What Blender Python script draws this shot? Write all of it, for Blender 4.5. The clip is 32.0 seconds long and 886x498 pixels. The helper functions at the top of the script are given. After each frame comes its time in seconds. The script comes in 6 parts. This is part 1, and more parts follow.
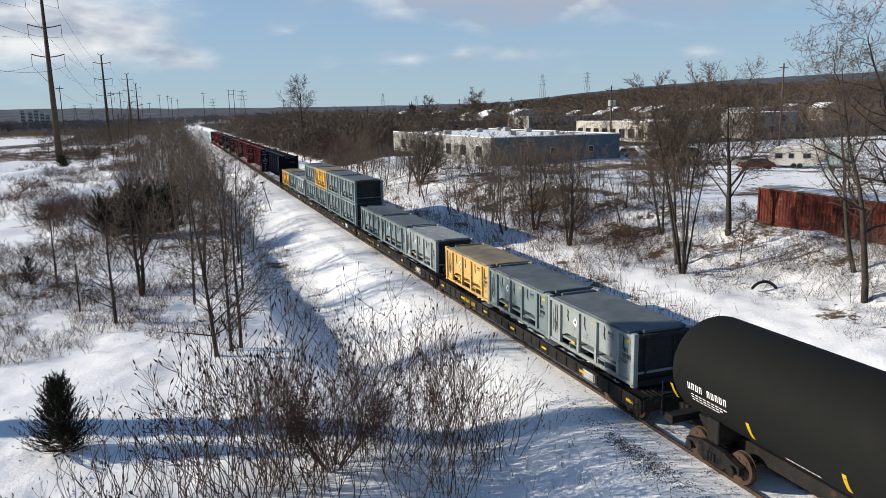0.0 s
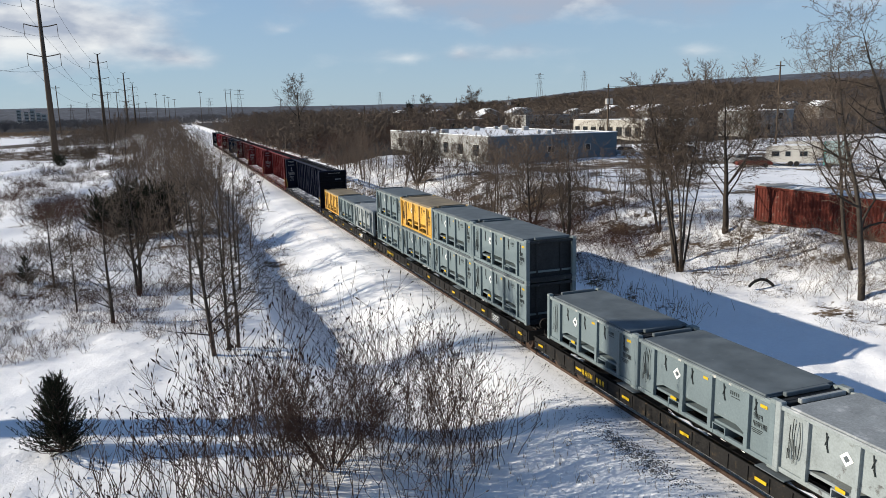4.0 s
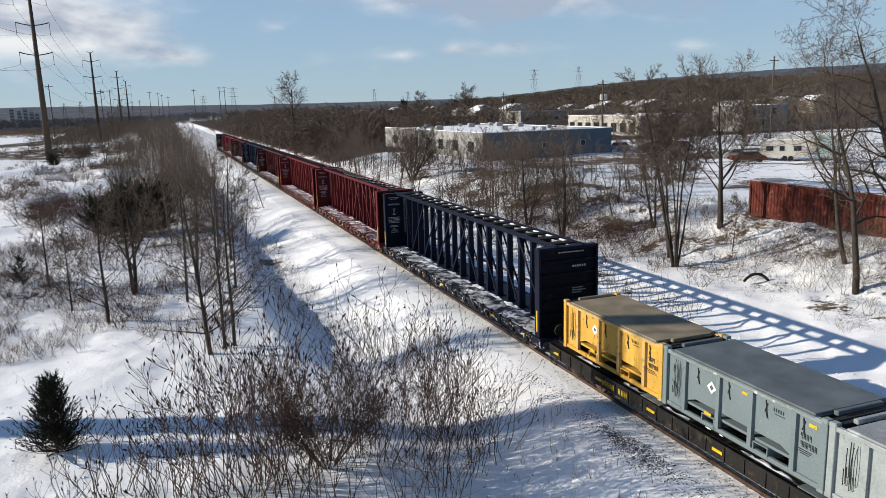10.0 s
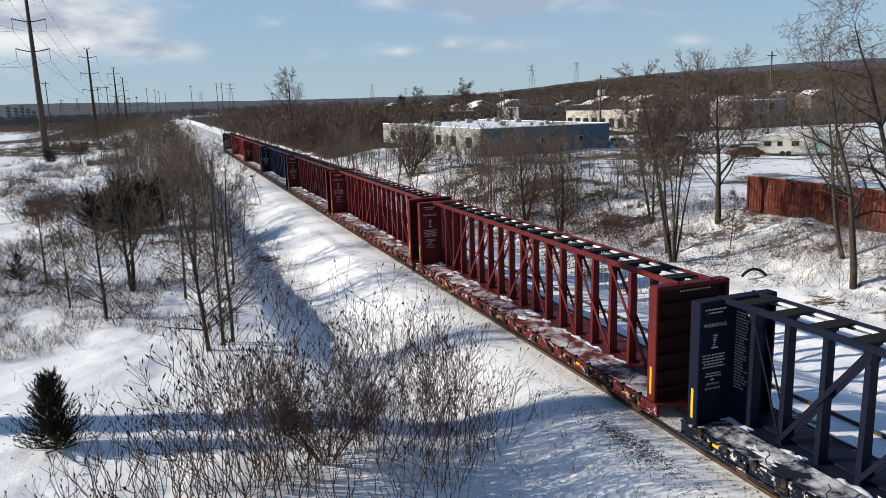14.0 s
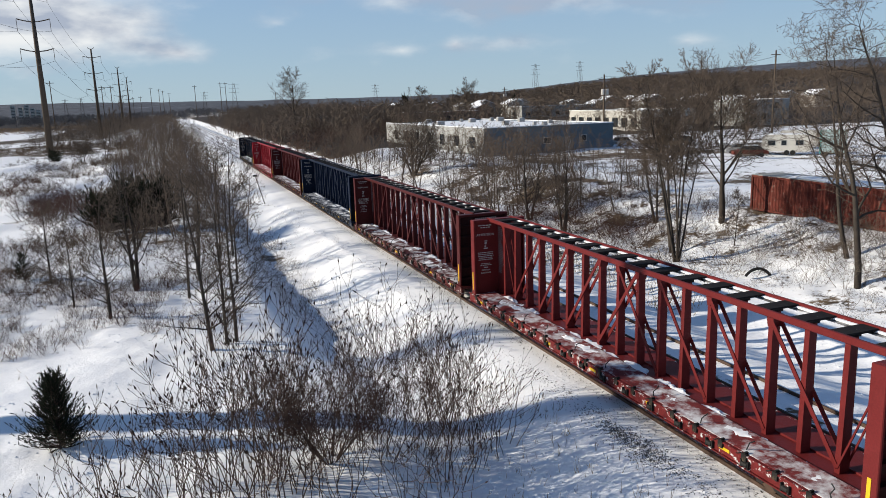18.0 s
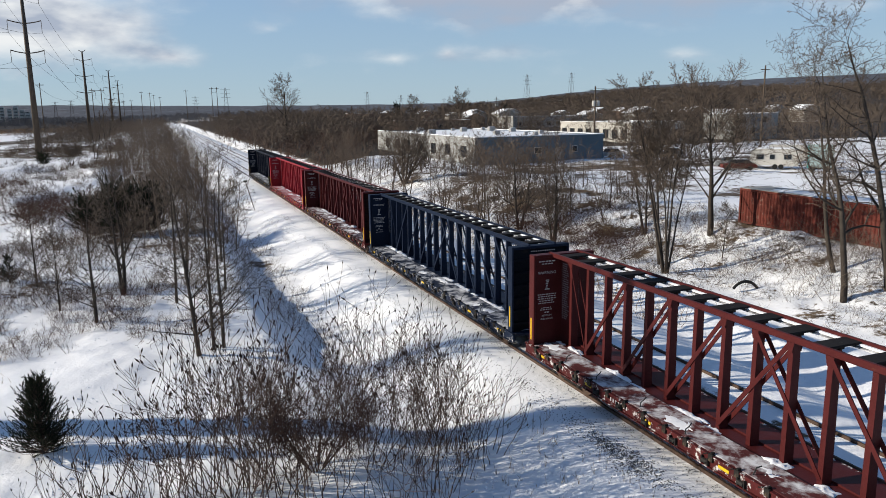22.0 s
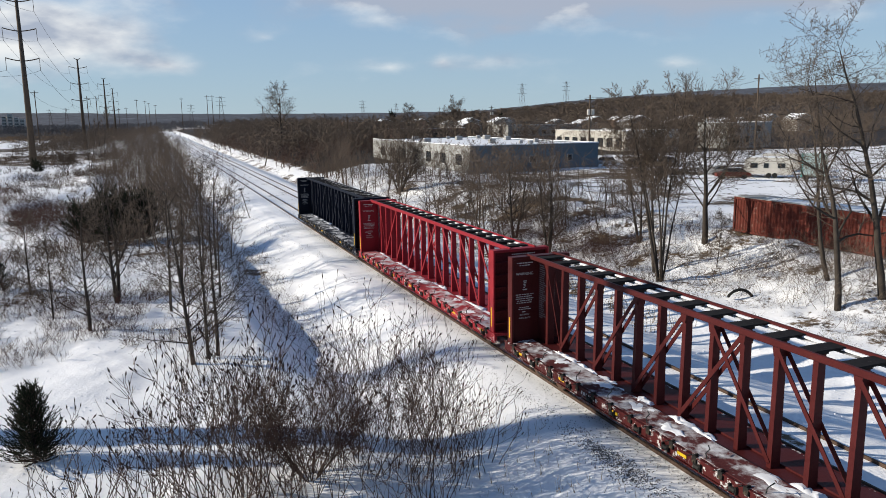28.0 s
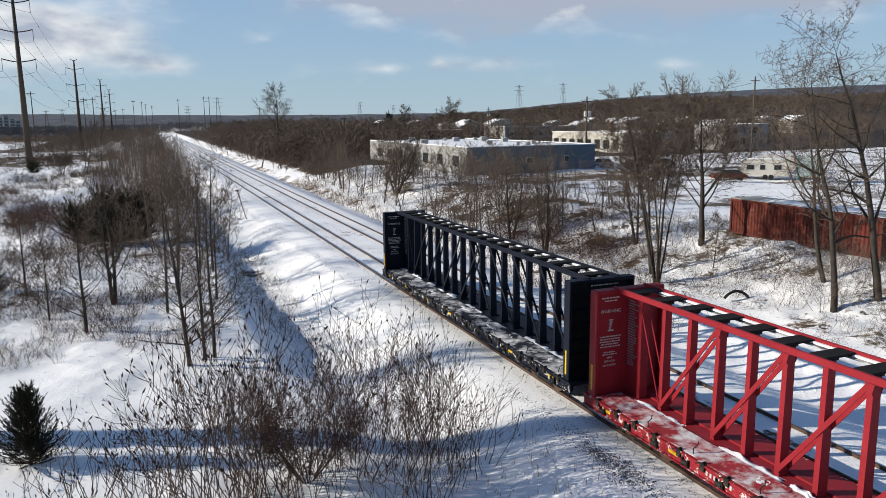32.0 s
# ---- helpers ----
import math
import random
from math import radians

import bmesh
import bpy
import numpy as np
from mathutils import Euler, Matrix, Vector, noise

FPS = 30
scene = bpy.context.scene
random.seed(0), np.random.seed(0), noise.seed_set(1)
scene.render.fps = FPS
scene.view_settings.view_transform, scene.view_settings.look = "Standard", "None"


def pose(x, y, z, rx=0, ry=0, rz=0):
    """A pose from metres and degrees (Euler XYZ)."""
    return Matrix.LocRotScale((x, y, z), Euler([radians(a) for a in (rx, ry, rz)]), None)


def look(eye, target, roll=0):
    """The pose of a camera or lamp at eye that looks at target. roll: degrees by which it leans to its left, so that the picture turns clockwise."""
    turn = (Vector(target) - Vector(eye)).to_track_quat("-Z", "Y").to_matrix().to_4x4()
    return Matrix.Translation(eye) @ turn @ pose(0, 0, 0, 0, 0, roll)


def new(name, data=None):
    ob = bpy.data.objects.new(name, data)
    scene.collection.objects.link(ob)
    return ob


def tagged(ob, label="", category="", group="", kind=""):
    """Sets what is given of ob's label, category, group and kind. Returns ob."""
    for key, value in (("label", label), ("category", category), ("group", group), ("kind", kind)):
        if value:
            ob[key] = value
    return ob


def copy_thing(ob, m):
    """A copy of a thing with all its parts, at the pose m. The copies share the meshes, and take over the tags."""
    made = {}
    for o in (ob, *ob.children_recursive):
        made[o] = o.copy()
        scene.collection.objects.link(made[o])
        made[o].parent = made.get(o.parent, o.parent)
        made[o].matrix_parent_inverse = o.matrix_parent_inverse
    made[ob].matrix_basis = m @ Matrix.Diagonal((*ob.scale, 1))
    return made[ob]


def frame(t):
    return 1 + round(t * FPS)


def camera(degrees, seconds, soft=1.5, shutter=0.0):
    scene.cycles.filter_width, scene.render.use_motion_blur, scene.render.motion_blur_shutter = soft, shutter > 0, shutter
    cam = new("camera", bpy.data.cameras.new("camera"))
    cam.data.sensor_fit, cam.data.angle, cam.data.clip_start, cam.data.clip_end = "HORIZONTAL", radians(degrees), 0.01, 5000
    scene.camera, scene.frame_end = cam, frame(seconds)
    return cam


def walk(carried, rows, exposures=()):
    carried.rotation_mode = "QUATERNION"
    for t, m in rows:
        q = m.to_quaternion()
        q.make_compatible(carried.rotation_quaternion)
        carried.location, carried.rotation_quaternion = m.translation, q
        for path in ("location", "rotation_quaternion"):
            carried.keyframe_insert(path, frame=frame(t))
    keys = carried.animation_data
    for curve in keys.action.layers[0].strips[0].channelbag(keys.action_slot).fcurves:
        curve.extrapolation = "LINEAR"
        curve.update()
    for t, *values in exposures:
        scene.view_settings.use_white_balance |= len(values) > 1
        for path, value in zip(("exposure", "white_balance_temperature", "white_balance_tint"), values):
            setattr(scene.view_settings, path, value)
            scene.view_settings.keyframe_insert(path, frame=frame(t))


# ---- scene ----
# ---------------------------------------------------------------- camera
cam = camera(62.20, 32.0, soft=0.55, shutter=0.0)
EYE = (0.0, 0.0, 10.47)


def aim(heading, down, lean):
    return pose(*EYE, 90 - down, 0, -heading) @ pose(0, 0, 0, 0, 0, lean)


walk(cam, [(t, aim(a, b, c)) for t, a, b, c in (
    (0, 19.79, 10.62, -1.23), (0.5, 19.84, 10.60, -1.26), (1, 19.91, 10.60, -1.24), (1.5, 19.96, 10.57, -1.28), (2, 19.97, 10.58, -1.32), (2.5, 19.96, 10.60, -1.35), (3, 19.97, 10.60, -1.33), (3.5, 19.96, 10.65, -1.36), (5.5, 20.19, 11.06, -1.33), (6, 20.34, 11.23, -1.42), (6.5, 20.49, 11.31, -1.40), (7, 20.56, 11.29, -1.42), (7.5, 20.53, 11.23, -1.40), (8, 20.44, 11.13, -1.45), (8.5, 20.33, 11.09, -1.51), (9, 20.30, 11.02, -1.57), (9.5, 20.31, 11.00, -1.61), (10, 20.33, 10.98, -1.67), (10.5, 20.36, 10.97, -1.69), (11, 20.38, 10.96, -1.73), (11.5, 20.41, 10.98, -1.78), (12, 20.41, 11.00, -1.82), (12.5, 20.45, 11.08, -1.83), (13, 20.47, 11.17, -1.81), (13.5, 20.47, 11.25, -1.81), (14, 20.47, 11.30, -1.79), (14.5, 20.46, 11.28, -1.77), (16.5, 20.25, 11.26, -1.82), (17, 20.20, 11.29, -1.86), (17.5, 20.18, 11.30, -1.85), (18, 20.20, 11.33, -1.85), (18.5, 20.21, 11.37, -1.83), (19, 20.22, 11.39, -1.81), (19.5, 20.23, 11.36, -1.77), (20, 20.29, 11.31, -1.68), (20.5, 20.44, 11.21, -1.51), (21, 20.61, 11.07, -1.33), (21.5, 20.81, 10.88, -1.06), (22, 21.04, 10.69, -0.86), (22.5, 21.24, 10.48, -0.70), (23, 21.43, 10.26, -0.57), (23.5, 21.56, 10.11, -0.56), (24, 21.59, 10.04, -0.52), (24.5, 21.58, 10.00, -0.52), (25, 21.53, 10.05, -0.54), (25.5, 21.51, 10.09, -0.55), (27.5, 21.41, 10.12, -0.76), (28, 21.43, 10.06, -0.76), (28.5, 21.49, 10.03, -0.79), (29, 21.53, 10.03, -0.79), (29.5, 21.58, 10.04, -0.75), (30, 21.60, 10.04, -0.76), (30.5, 21.62, 10.01, -0.74), (31, 21.64, 9.95, -0.73), (31.5, 21.67, 9.91, -0.75), (32, 21.67, 9.95, -0.70))],
    exposures=[(0, 0.4), (32, 0.4)])

# ---------------------------------------------------------------- world and sun
SUN = Vector((-0.862, 0.330, 0.357)).normalized()
CLOUD = 10.0
SKY_TINT = (0.90, 0.99, 1.15)
world = bpy.data.worlds.new("winter_sky")
scene.world = world
world.use_nodes = True
wn, wl = world.node_tree.nodes, world.node_tree.links
sky = wn.new("ShaderNodeTexSky")
sky.sky_type, sky.sun_disc = "NISHITA", False
sky.sun_elevation, sky.sun_rotation = math.asin(SUN.z), math.atan2(SUN.x, SUN.y)
sky.air_density, sky.dust_density, sky.ozone_density = 1.0, 0.1, 2.0
wtex = wn.new("ShaderNodeTexCoord")


def wnode(kind, **vals):
    q = wn.new(kind)
    for k, v in vals.items():
        q.inputs[k].default_value = v
    return q


def wmath(op, a, b):
    q = wn.new("ShaderNodeMath")
    q.operation = op
    for i, v in enumerate((a, b)):
        if isinstance(v, float):
            q.inputs[i].default_value = v
        else:
            wl.new(v, q.inputs[i])
    return q.outputs[0]


turn = wnode("ShaderNodeMapping", Rotation=(0, 0, radians(20.5)))
wl.new(wtex.outputs["Generated"], turn.inputs["Vector"])
# soft cloud banks: centre across and up, half width, half height, weight
total, grey = None, None
for cx, cz, sx, sz, wt, shade in ((-0.46, 0.105, 0.23, 0.085, 1.0, 0), (-0.33, 0.070, 0.12, 0.030, 0.42, 0), (0.08, 0.165, 0.55, 0.080, 1.15, 1), (0.46, 0.150, 0.42, 0.062, 1.0, 1), (0.10, 0.115, 0.12, 0.030, 0.35, 1),
                           (-0.05, 0.068, 0.055, 0.018, 0.30, 0), (0.018, 0.073, 0.034, 0.024, 0.36, 0), (-0.21, 0.105, 0.05, 0.020, 0.26, 0), (0.12, 0.072, 0.24, 0.022, 0.14, 0), (0.31, 0.066, 0.06, 0.020, 0.30, 0), (0.0, 0.42, 1.2, 0.22, 0.35, 0)):
    mp = wnode("ShaderNodeMapping", Scale=(1 / sx, 0, 1 / sz), Location=(-cx / sx, 0, -cz / sz))
    wl.new(turn.outputs[0], mp.inputs["Vector"])
    gr = wn.new("ShaderNodeTexGradient")
    gr.gradient_type = "QUADRATIC_SPHERE"
    wl.new(mp.outputs[0], gr.inputs["Vector"])
    one = wmath("MULTIPLY", gr.outputs["Fac"], wt)
    total = one if total is None else wmath("ADD", total, one)
    if shade:
        grey = one if grey is None else wmath("ADD", grey, one)
stretch = wnode("ShaderNodeMapping", Scale=(1.0, 1.0, 2.4))
wl.new(turn.outputs[0], stretch.inputs["Vector"])
wnoise = wnode("ShaderNodeTexNoise", Scale=9.0, Detail=8.0, Roughness=0.55)
wl.new(stretch.outputs[0], wnoise.inputs["Vector"])
dens = wmath("ADD", wmath("MULTIPLY", wnoise.outputs["Fac"], 0.9), total)
wramp = wnode("ShaderNodeMapRange")
wramp.interpolation_type = "SMOOTHSTEP"
wramp.inputs["From Min"].default_value, wramp.inputs["From Max"].default_value = 0.48, 1.05
wl.new(dens, wramp.inputs["Value"])
# cloud tone: white tops, grey bodies
wtone = wnode("ShaderNodeTexNoise", Scale=11.0, Detail=7.0)
wl.new(stretch.outputs[0], wtone.inputs["Vector"])
wcol = wn.new("ShaderNodeValToRGB")
wcol.color_ramp.elements[0].position, wcol.color_ramp.elements[1].position = 0.40, 0.62
wcol.color_ramp.elements[0].color, wcol.color_ramp.elements[1].color = (CLOUD * 0.53, CLOUD * 0.58, CLOUD * 0.70, 1), (CLOUD * 1.2, CLOUD * 1.2, CLOUD * 1.18, 1)
wl.new(wmath("SUBTRACT", wtone.outputs["Fac"], wmath("MULTIPLY", wmath("MINIMUM", grey, 0.5), 0.42)), wcol.inputs["Fac"])
wtint = wn.new("ShaderNodeMixRGB")
wtint.blend_type = "MULTIPLY"
wtint.inputs["Fac"].default_value = 1.0
wtint.inputs["Color2"].default_value = (*SKY_TINT, 1)
wl.new(sky.outputs["Color"], wtint.inputs["Color1"])
# thin high haze: pale blue low down, deeper blue overhead
wsep = wn.new("ShaderNodeSeparateXYZ")
wl.new(wtex.outputs["Generated"], wsep.inputs[0])
whaze = wn.new("ShaderNodeValToRGB")
whaze.color_ramp.elements[0].position, whaze.color_ramp.elements[1].position = 0.0, 1.0
whaze.color_ramp.elements[0].color, whaze.color_ramp.elements[1].color = (5.3, 7.2, 8.6, 1), (1.0, 1.9, 3.9, 1)
mid = whaze.color_ramp.elements.new(0.16)
mid.color = (4.0, 6.1, 8.8, 1)
mid = whaze.color_ramp.elements.new(0.45)
mid.color = (1.5, 2.9, 5.6, 1)
wl.new(wsep.outputs["Z"], whaze.inputs["Fac"])
whm = wn.new("ShaderNodeMixRGB")
whm.inputs["Fac"].default_value = 0.8
wl.new(wtint.outputs["Color"], whm.inputs["Color1"])
wl.new(whaze.outputs["Color"], whm.inputs["Color2"])
wmix = wn.new("ShaderNodeMixRGB")
wl.new(wmath("MULTIPLY", wramp.outputs["Result"], 0.85), wmix.inputs["Fac"])
wl.new(whm.outputs["Color"], wmix.inputs["Color1"])
wl.new(wcol.outputs["Color"], wmix.inputs["Color2"])
wl.new(wmix.outputs["Color"], wn["Background"].inputs["Color"])
wn["Background"].inputs["Strength"].default_value = 0.060

lamp = new("sun", bpy.data.lights.new("sun", "SUN"))
lamp.data.energy, lamp.data.angle, lamp.data.color = 4.7, radians(0.5), (1.0, 0.915, 0.78)
lamp.matrix_world = look((0, 0, 80), Vector((0, 0, 80)) - SUN)


# ---------------------------------------------------------------- materials
def mat(name, base, rough=0.6, metal=0.0, var=0.25, scale=1.2, fine=18.0, bump=0.15, spot=None, spot_at=0.62, spot_scale=2.5, rand=0.0, coat=0.0, soft=0.05):
    """A surface of one colour, with broad and fine variation, relief, and an optional second colour in patches."""
    m = bpy.data.materials.new(name)
    m.use_nodes = True
    n, l = m.node_tree.nodes, m.node_tree.links
    b = n["Principled BSDF"]
    b.inputs["Metallic"].default_value = metal
    b.inputs["Coat Weight"].default_value = coat
    b.inputs["Specular IOR Level"].default_value = 0.10
    tc = n.new("ShaderNodeTexCoord")
    n1, n2 = n.new("ShaderNodeTexNoise"), n.new("ShaderNodeTexNoise")
    n1.inputs["Scale"].default_value, n2.inputs["Scale"].default_value = scale, fine
    n1.inputs["Detail"].default_value, n2.inputs["Detail"].default_value = 5, 4
    for q in (n1, n2):
        l.new(tc.outputs["Object"], q.inputs["Vector"])
    add = n.new("ShaderNodeMath")
    add.operation = "ADD"
    l.new(n1.outputs["Fac"], add.inputs[0])
    l.new(n2.outputs["Fac"], add.inputs[1])
    half = n.new("ShaderNodeMath")
    half.operation = "MULTIPLY_ADD"
    half.inputs[1].default_value, half.inputs[2].default_value = 0.5, 0.0
    l.new(add.outputs[0], half.inputs[0])
    fac = half.outputs[0]
    if rand:
        info = n.new("ShaderNodeObjectInfo")
        mv = n.new("ShaderNodeMath")
        mv.operation = "MULTIPLY_ADD"
        mv.inputs[1].default_value = rand
        l.new(info.outputs["Random"], mv.inputs[0])
        l.new(half.outputs[0], mv.inputs[2])
        fac = mv.outputs[0]
    r = n.new("ShaderNodeValToRGB")
    r.color_ramp.elements[0].position, r.color_ramp.elements[1].position = 0.3, 0.7 + rand
    r.color_ramp.elements[0].color = (*[c * (1 - var) for c in base], 1)
    r.color_ramp.elements[1].color = (*[min(1, c * (1 + var)) for c in base], 1)
    l.new(fac, r.inputs["Fac"])
    colour = r.outputs["Color"]
    if spot:
        n3 = n.new("ShaderNodeTexNoise")
        n3.inputs["Scale"].default_value, n3.inputs["Detail"].default_value, n3.inputs["Roughness"].default_value = spot_scale, 8, 0.68
        l.new(tc.outputs["Object"], n3.inputs["Vector"])
        r3 = n.new("ShaderNodeValToRGB")
        r3.color_ramp.elements[0].position, r3.color_ramp.elements[1].position = spot_at, spot_at + soft
        l.new(n3.outputs["Fac"], r3.inputs["Fac"])
        mx = n.new("ShaderNodeMixRGB")
        mx.inputs["Color2"].default_value = (*spot, 1)
        l.new(r3.outputs["Color"], mx.inputs["Fac"])
        l.new(colour, mx.inputs["Color1"])
        colour = mx.outputs["Color"]
    l.new(colour, b.inputs["Base Color"])
    rr = n.new("ShaderNodeMath")
    rr.operation = "MULTIPLY_ADD"
    rr.inputs[1].default_value, rr.inputs[2].default_value = 0.3, rough - 0.15
    l.new(n1.outputs["Fac"], rr.inputs[0])
    l.new(rr.outputs[0], b.inputs["Roughness"])
    bp = n.new("ShaderNodeBump")
    bp.inputs["Strength"].default_value, bp.inputs["Distance"].default_value = bump, 0.02
    l.new(n2.outputs["Fac"], bp.inputs["Height"])
    l.new(bp.outputs["Normal"], b.inputs["Normal"])
    return m


SNOW = mat("snow", (0.80, 0.81, 0.83), 0.75, var=0.06, scale=0.6, fine=9, bump=0.5)
STEEL_DARK = mat("dark_steel", (0.022, 0.021, 0.020), 0.6, 0.2, var=0.4, spot=(0.07, 0.035, 0.02), spot_at=0.6)
STEEL_RAIL = mat("rail_steel", (0.09, 0.06, 0.045), 0.55, 0.4)
RUBBER = mat("rubber", (0.02, 0.02, 0.02), 0.8)
PAINT_GREY = mat("grey_green_paint", (0.150, 0.188, 0.198), 0.5, var=0.2, scale=0.8, spot=(0.32, 0.34, 0.35), spot_at=0.655, spot_scale=1.8, rand=0.15)
PAINT_PALE = mat("weathered_pale_paint", (0.255, 0.285, 0.285), 0.55, var=0.25, scale=1.8, spot=(0.09, 0.085, 0.08), spot_at=0.60, spot_scale=3.2, soft=0.10, rand=0.1)
PAINT_LID = mat("lid_grey_paint", (0.115, 0.135, 0.145), 0.6, var=0.3, scale=0.7, fine=1.6, bump=1.0, spot=(0.20, 0.22, 0.23), spot_at=0.60, spot_scale=1.2, soft=0.2)
PAINT_LID_TAN = mat("lid_rusty_tan_paint", (0.23, 0.19, 0.13), 0.65, var=0.35, scale=0.7, fine=1.6, bump=1.0, spot=(0.33, 0.24, 0.14), spot_at=0.60, spot_scale=1.2, soft=0.2)
PAINT_WORN = mat("scraped_grey_paint", (0.19, 0.225, 0.225), 0.55, var=0.25, spot=(0.45, 0.44, 0.40), spot_at=0.58, spot_scale=5)
PAINT_YELLOW = mat("yellow_paint", (0.54, 0.31, 0.060), 0.55, var=0.25, spot=(0.16, 0.085, 0.035), spot_at=0.58, spot_scale=3.4, soft=0.10)
PAINT_CREAM = mat("faded_cream_yellow_paint", (0.50, 0.33, 0.120), 0.6, var=0.25, spot=(0.20, 0.11, 0.05), spot_at=0.57, spot_scale=3.0, soft=0.12)
PAINT_FROST = mat("frosted_pale_lid", (0.27, 0.29, 0.295), 0.7, var=0.3, scale=1.5, spot=(0.46, 0.47, 0.48), spot_at=0.56, spot_scale=2.2, soft=0.15)
# near-black stands in for shade on the container ends; pale spots are wear
END_SHADE = mat("end_shade_steel", (0.030, 0.033, 0.036), 0.75, var=0.45, scale=1.6, spot=(0.15, 0.155, 0.16), spot_at=0.63, spot_scale=2.4, soft=0.14)
SILL = mat("grimy_black_sill", (0.018, 0.017, 0.016), 0.65, var=0.4, spot=(0.105, 0.075, 0.045), spot_at=0.56, spot_scale=3.5, soft=0.2)
PAINT_SIGNAL = mat("reflective_yellow", (0.55, 0.36, 0.020), 0.5, var=0.2, fine=30, spot=(0.16, 0.10, 0.03), spot_at=0.60, spot_scale=6)
PAINT_WHITE = mat("white_lettering", (0.75, 0.76, 0.74), 0.6, var=0.08)
PAINT_FADED = mat("faded_white_lettering", (0.42, 0.41, 0.41), 0.6, var=0.4, fine=40)
PAINT_FAINT = mat("worn_white_lettering", (0.20, 0.185, 0.19), 0.6, var=0.5, fine=40)
PAINT_INK = mat("dark_lettering", (0.03, 0.035, 0.035), 0.6)
PAINT_TANK = mat("tank_black_paint", (0.0095, 0.0100, 0.0092), 0.78, var=0.12, fine=6, bump=0.03)
PAINT_NAVY = mat("navy_paint", (0.006, 0.008, 0.019), 0.5, var=0.3, spot=(0.05, 0.03, 0.025), spot_at=0.68)
PAINT_BLUE = mat("blue_paint", (0.0065, 0.012, 0.028), 0.5, var=0.3, spot=(0.06, 0.035, 0.03), spot_at=0.66)
PAINT_BLACK = mat("blue_black_paint", (0.007, 0.009, 0.017), 0.5, var=0.3)
PAINT_MAROON = mat("maroon_paint", (0.095, 0.014, 0.014), 0.45, var=0.25, spot=(0.09, 0.04, 0.02), spot_at=0.66)
PAINT_BROWN = mat("dark_red_paint", (0.062, 0.012, 0.012), 0.45, var=0.25, spot=(0.09, 0.04, 0.02), spot_at=0.66)
PAINT_RED = mat("oxide_red_paint", (0.118, 0.016, 0.016), 0.45, var=0.2, spot=(0.12, 0.05, 0.03), spot_at=0.66)
PAINT_BRIGHT = mat("bright_red_paint", (0.235, 0.019, 0.026), 0.45, var=0.2, spot=(0.20, 0.06, 0.04), spot_at=0.68)
GRATING = mat("black_grating", (0.018, 0.016, 0.016), 0.8, var=0.4, spot=(0.30, 0.30, 0.31), spot_at=0.66)
GRATE_SNOW = mat("grating_under_snow", (0.10, 0.095, 0.095), 0.8, var=0.4, scale=2.0, fine=20, bump=0.4, spot=(0.66, 0.66, 0.67), spot_at=0.42, spot_scale=1.6, soft=0.22)
DUSTY = {}


def dusty(paint):
    """The same paint with frost and salt dust in patches."""
    if paint.name not in DUSTY:
        ramp = [n for n in paint.node_tree.nodes if n.type == "VALTORGB"][0].color_ramp
        base = [(p + q) / 2 for p, q in zip(ramp.elements[0].color[:3], ramp.elements[1].color[:3])]
        DUSTY[paint.name] = mat(paint.name + "_frosted", base, 0.6, var=0.35, scale=1.5, fine=25, bump=0.3, spot=(0.50, 0.49, 0.48), spot_at=0.565, spot_scale=4.5)
    return DUSTY[paint.name]


def snowed(paint):
    """The same paint under a thin broken cover of trodden snow."""
    key = paint.name + " snow"
    if key not in DUSTY:
        ramp = [n for n in paint.node_tree.nodes if n.type == "VALTORGB"][0].color_ramp
        base = [(p + q) / 2 * 1.2 + 0.01 for p, q in zip(ramp.elements[0].color[:3], ramp.elements[1].color[:3])]
        DUSTY[key] = mat(paint.name + "_snowed", base, 0.7, var=0.4, scale=1.5, fine=20, bump=0.5, spot=(0.62, 0.62, 0.63), spot_at=0.45, spot_scale=1.1, soft=0.16)
    return DUSTY[key]


def end_shaded(paint):
    """The same paint darkened: shade of the car ends put into its colour."""
    key = paint.name + " shaded_end"
    if key not in DUSTY:
        ramp = [n for n in paint.node_tree.nodes if n.type == "VALTORGB"][0].color_ramp
        base = [(p + q) / 2 * 0.30 + 0.004 for p, q in zip(ramp.elements[0].color[:3], ramp.elements[1].color[:3])]
        DUSTY[key] = mat(paint.name + "_in_shade", base, 0.75, var=0.45, scale=1.4, fine=14, bump=0.2, spot=(0.030, 0.025, 0.022), spot_at=0.55, spot_scale=1.6, soft=0.2)
    return DUSTY[key]


BARK = mat("grey_brown_bark", (0.050, 0.041, 0.034), 0.85, var=0.45, scale=2, fine=30, bump=0.4)
TWIG = mat("grey_brown_twigs", (0.118, 0.091, 0.071), 0.85, var=0.35, scale=0.5, rand=0.2)
TWIG_RED = mat("red_brown_twigs", (0.108, 0.070, 0.054), 0.85, var=0.35, scale=0.6, rand=0.2)
STALK = mat("sumac_bark", (0.082, 0.056, 0.044), 0.85, var=0.35, scale=2, fine=30)
SEED = mat("dark_seed_heads", (0.035, 0.022, 0.018), 0.9, var=0.3)
GRASS = mat("dry_tan_grass", (0.22, 0.145, 0.075), 0.9, var=0.35, scale=0.7)
NEEDLE = mat("dark_green_needles", (0.019, 0.022, 0.013), 0.85, var=0.4, scale=3)
TWIG_DARK = mat("dark_red_twigs", (0.072, 0.040, 0.031), 0.85, var=0.35, scale=0.8)
WEEDY = mat("dead_weed_brown", (0.082, 0.058, 0.043), 0.9, var=0.35, scale=0.6)
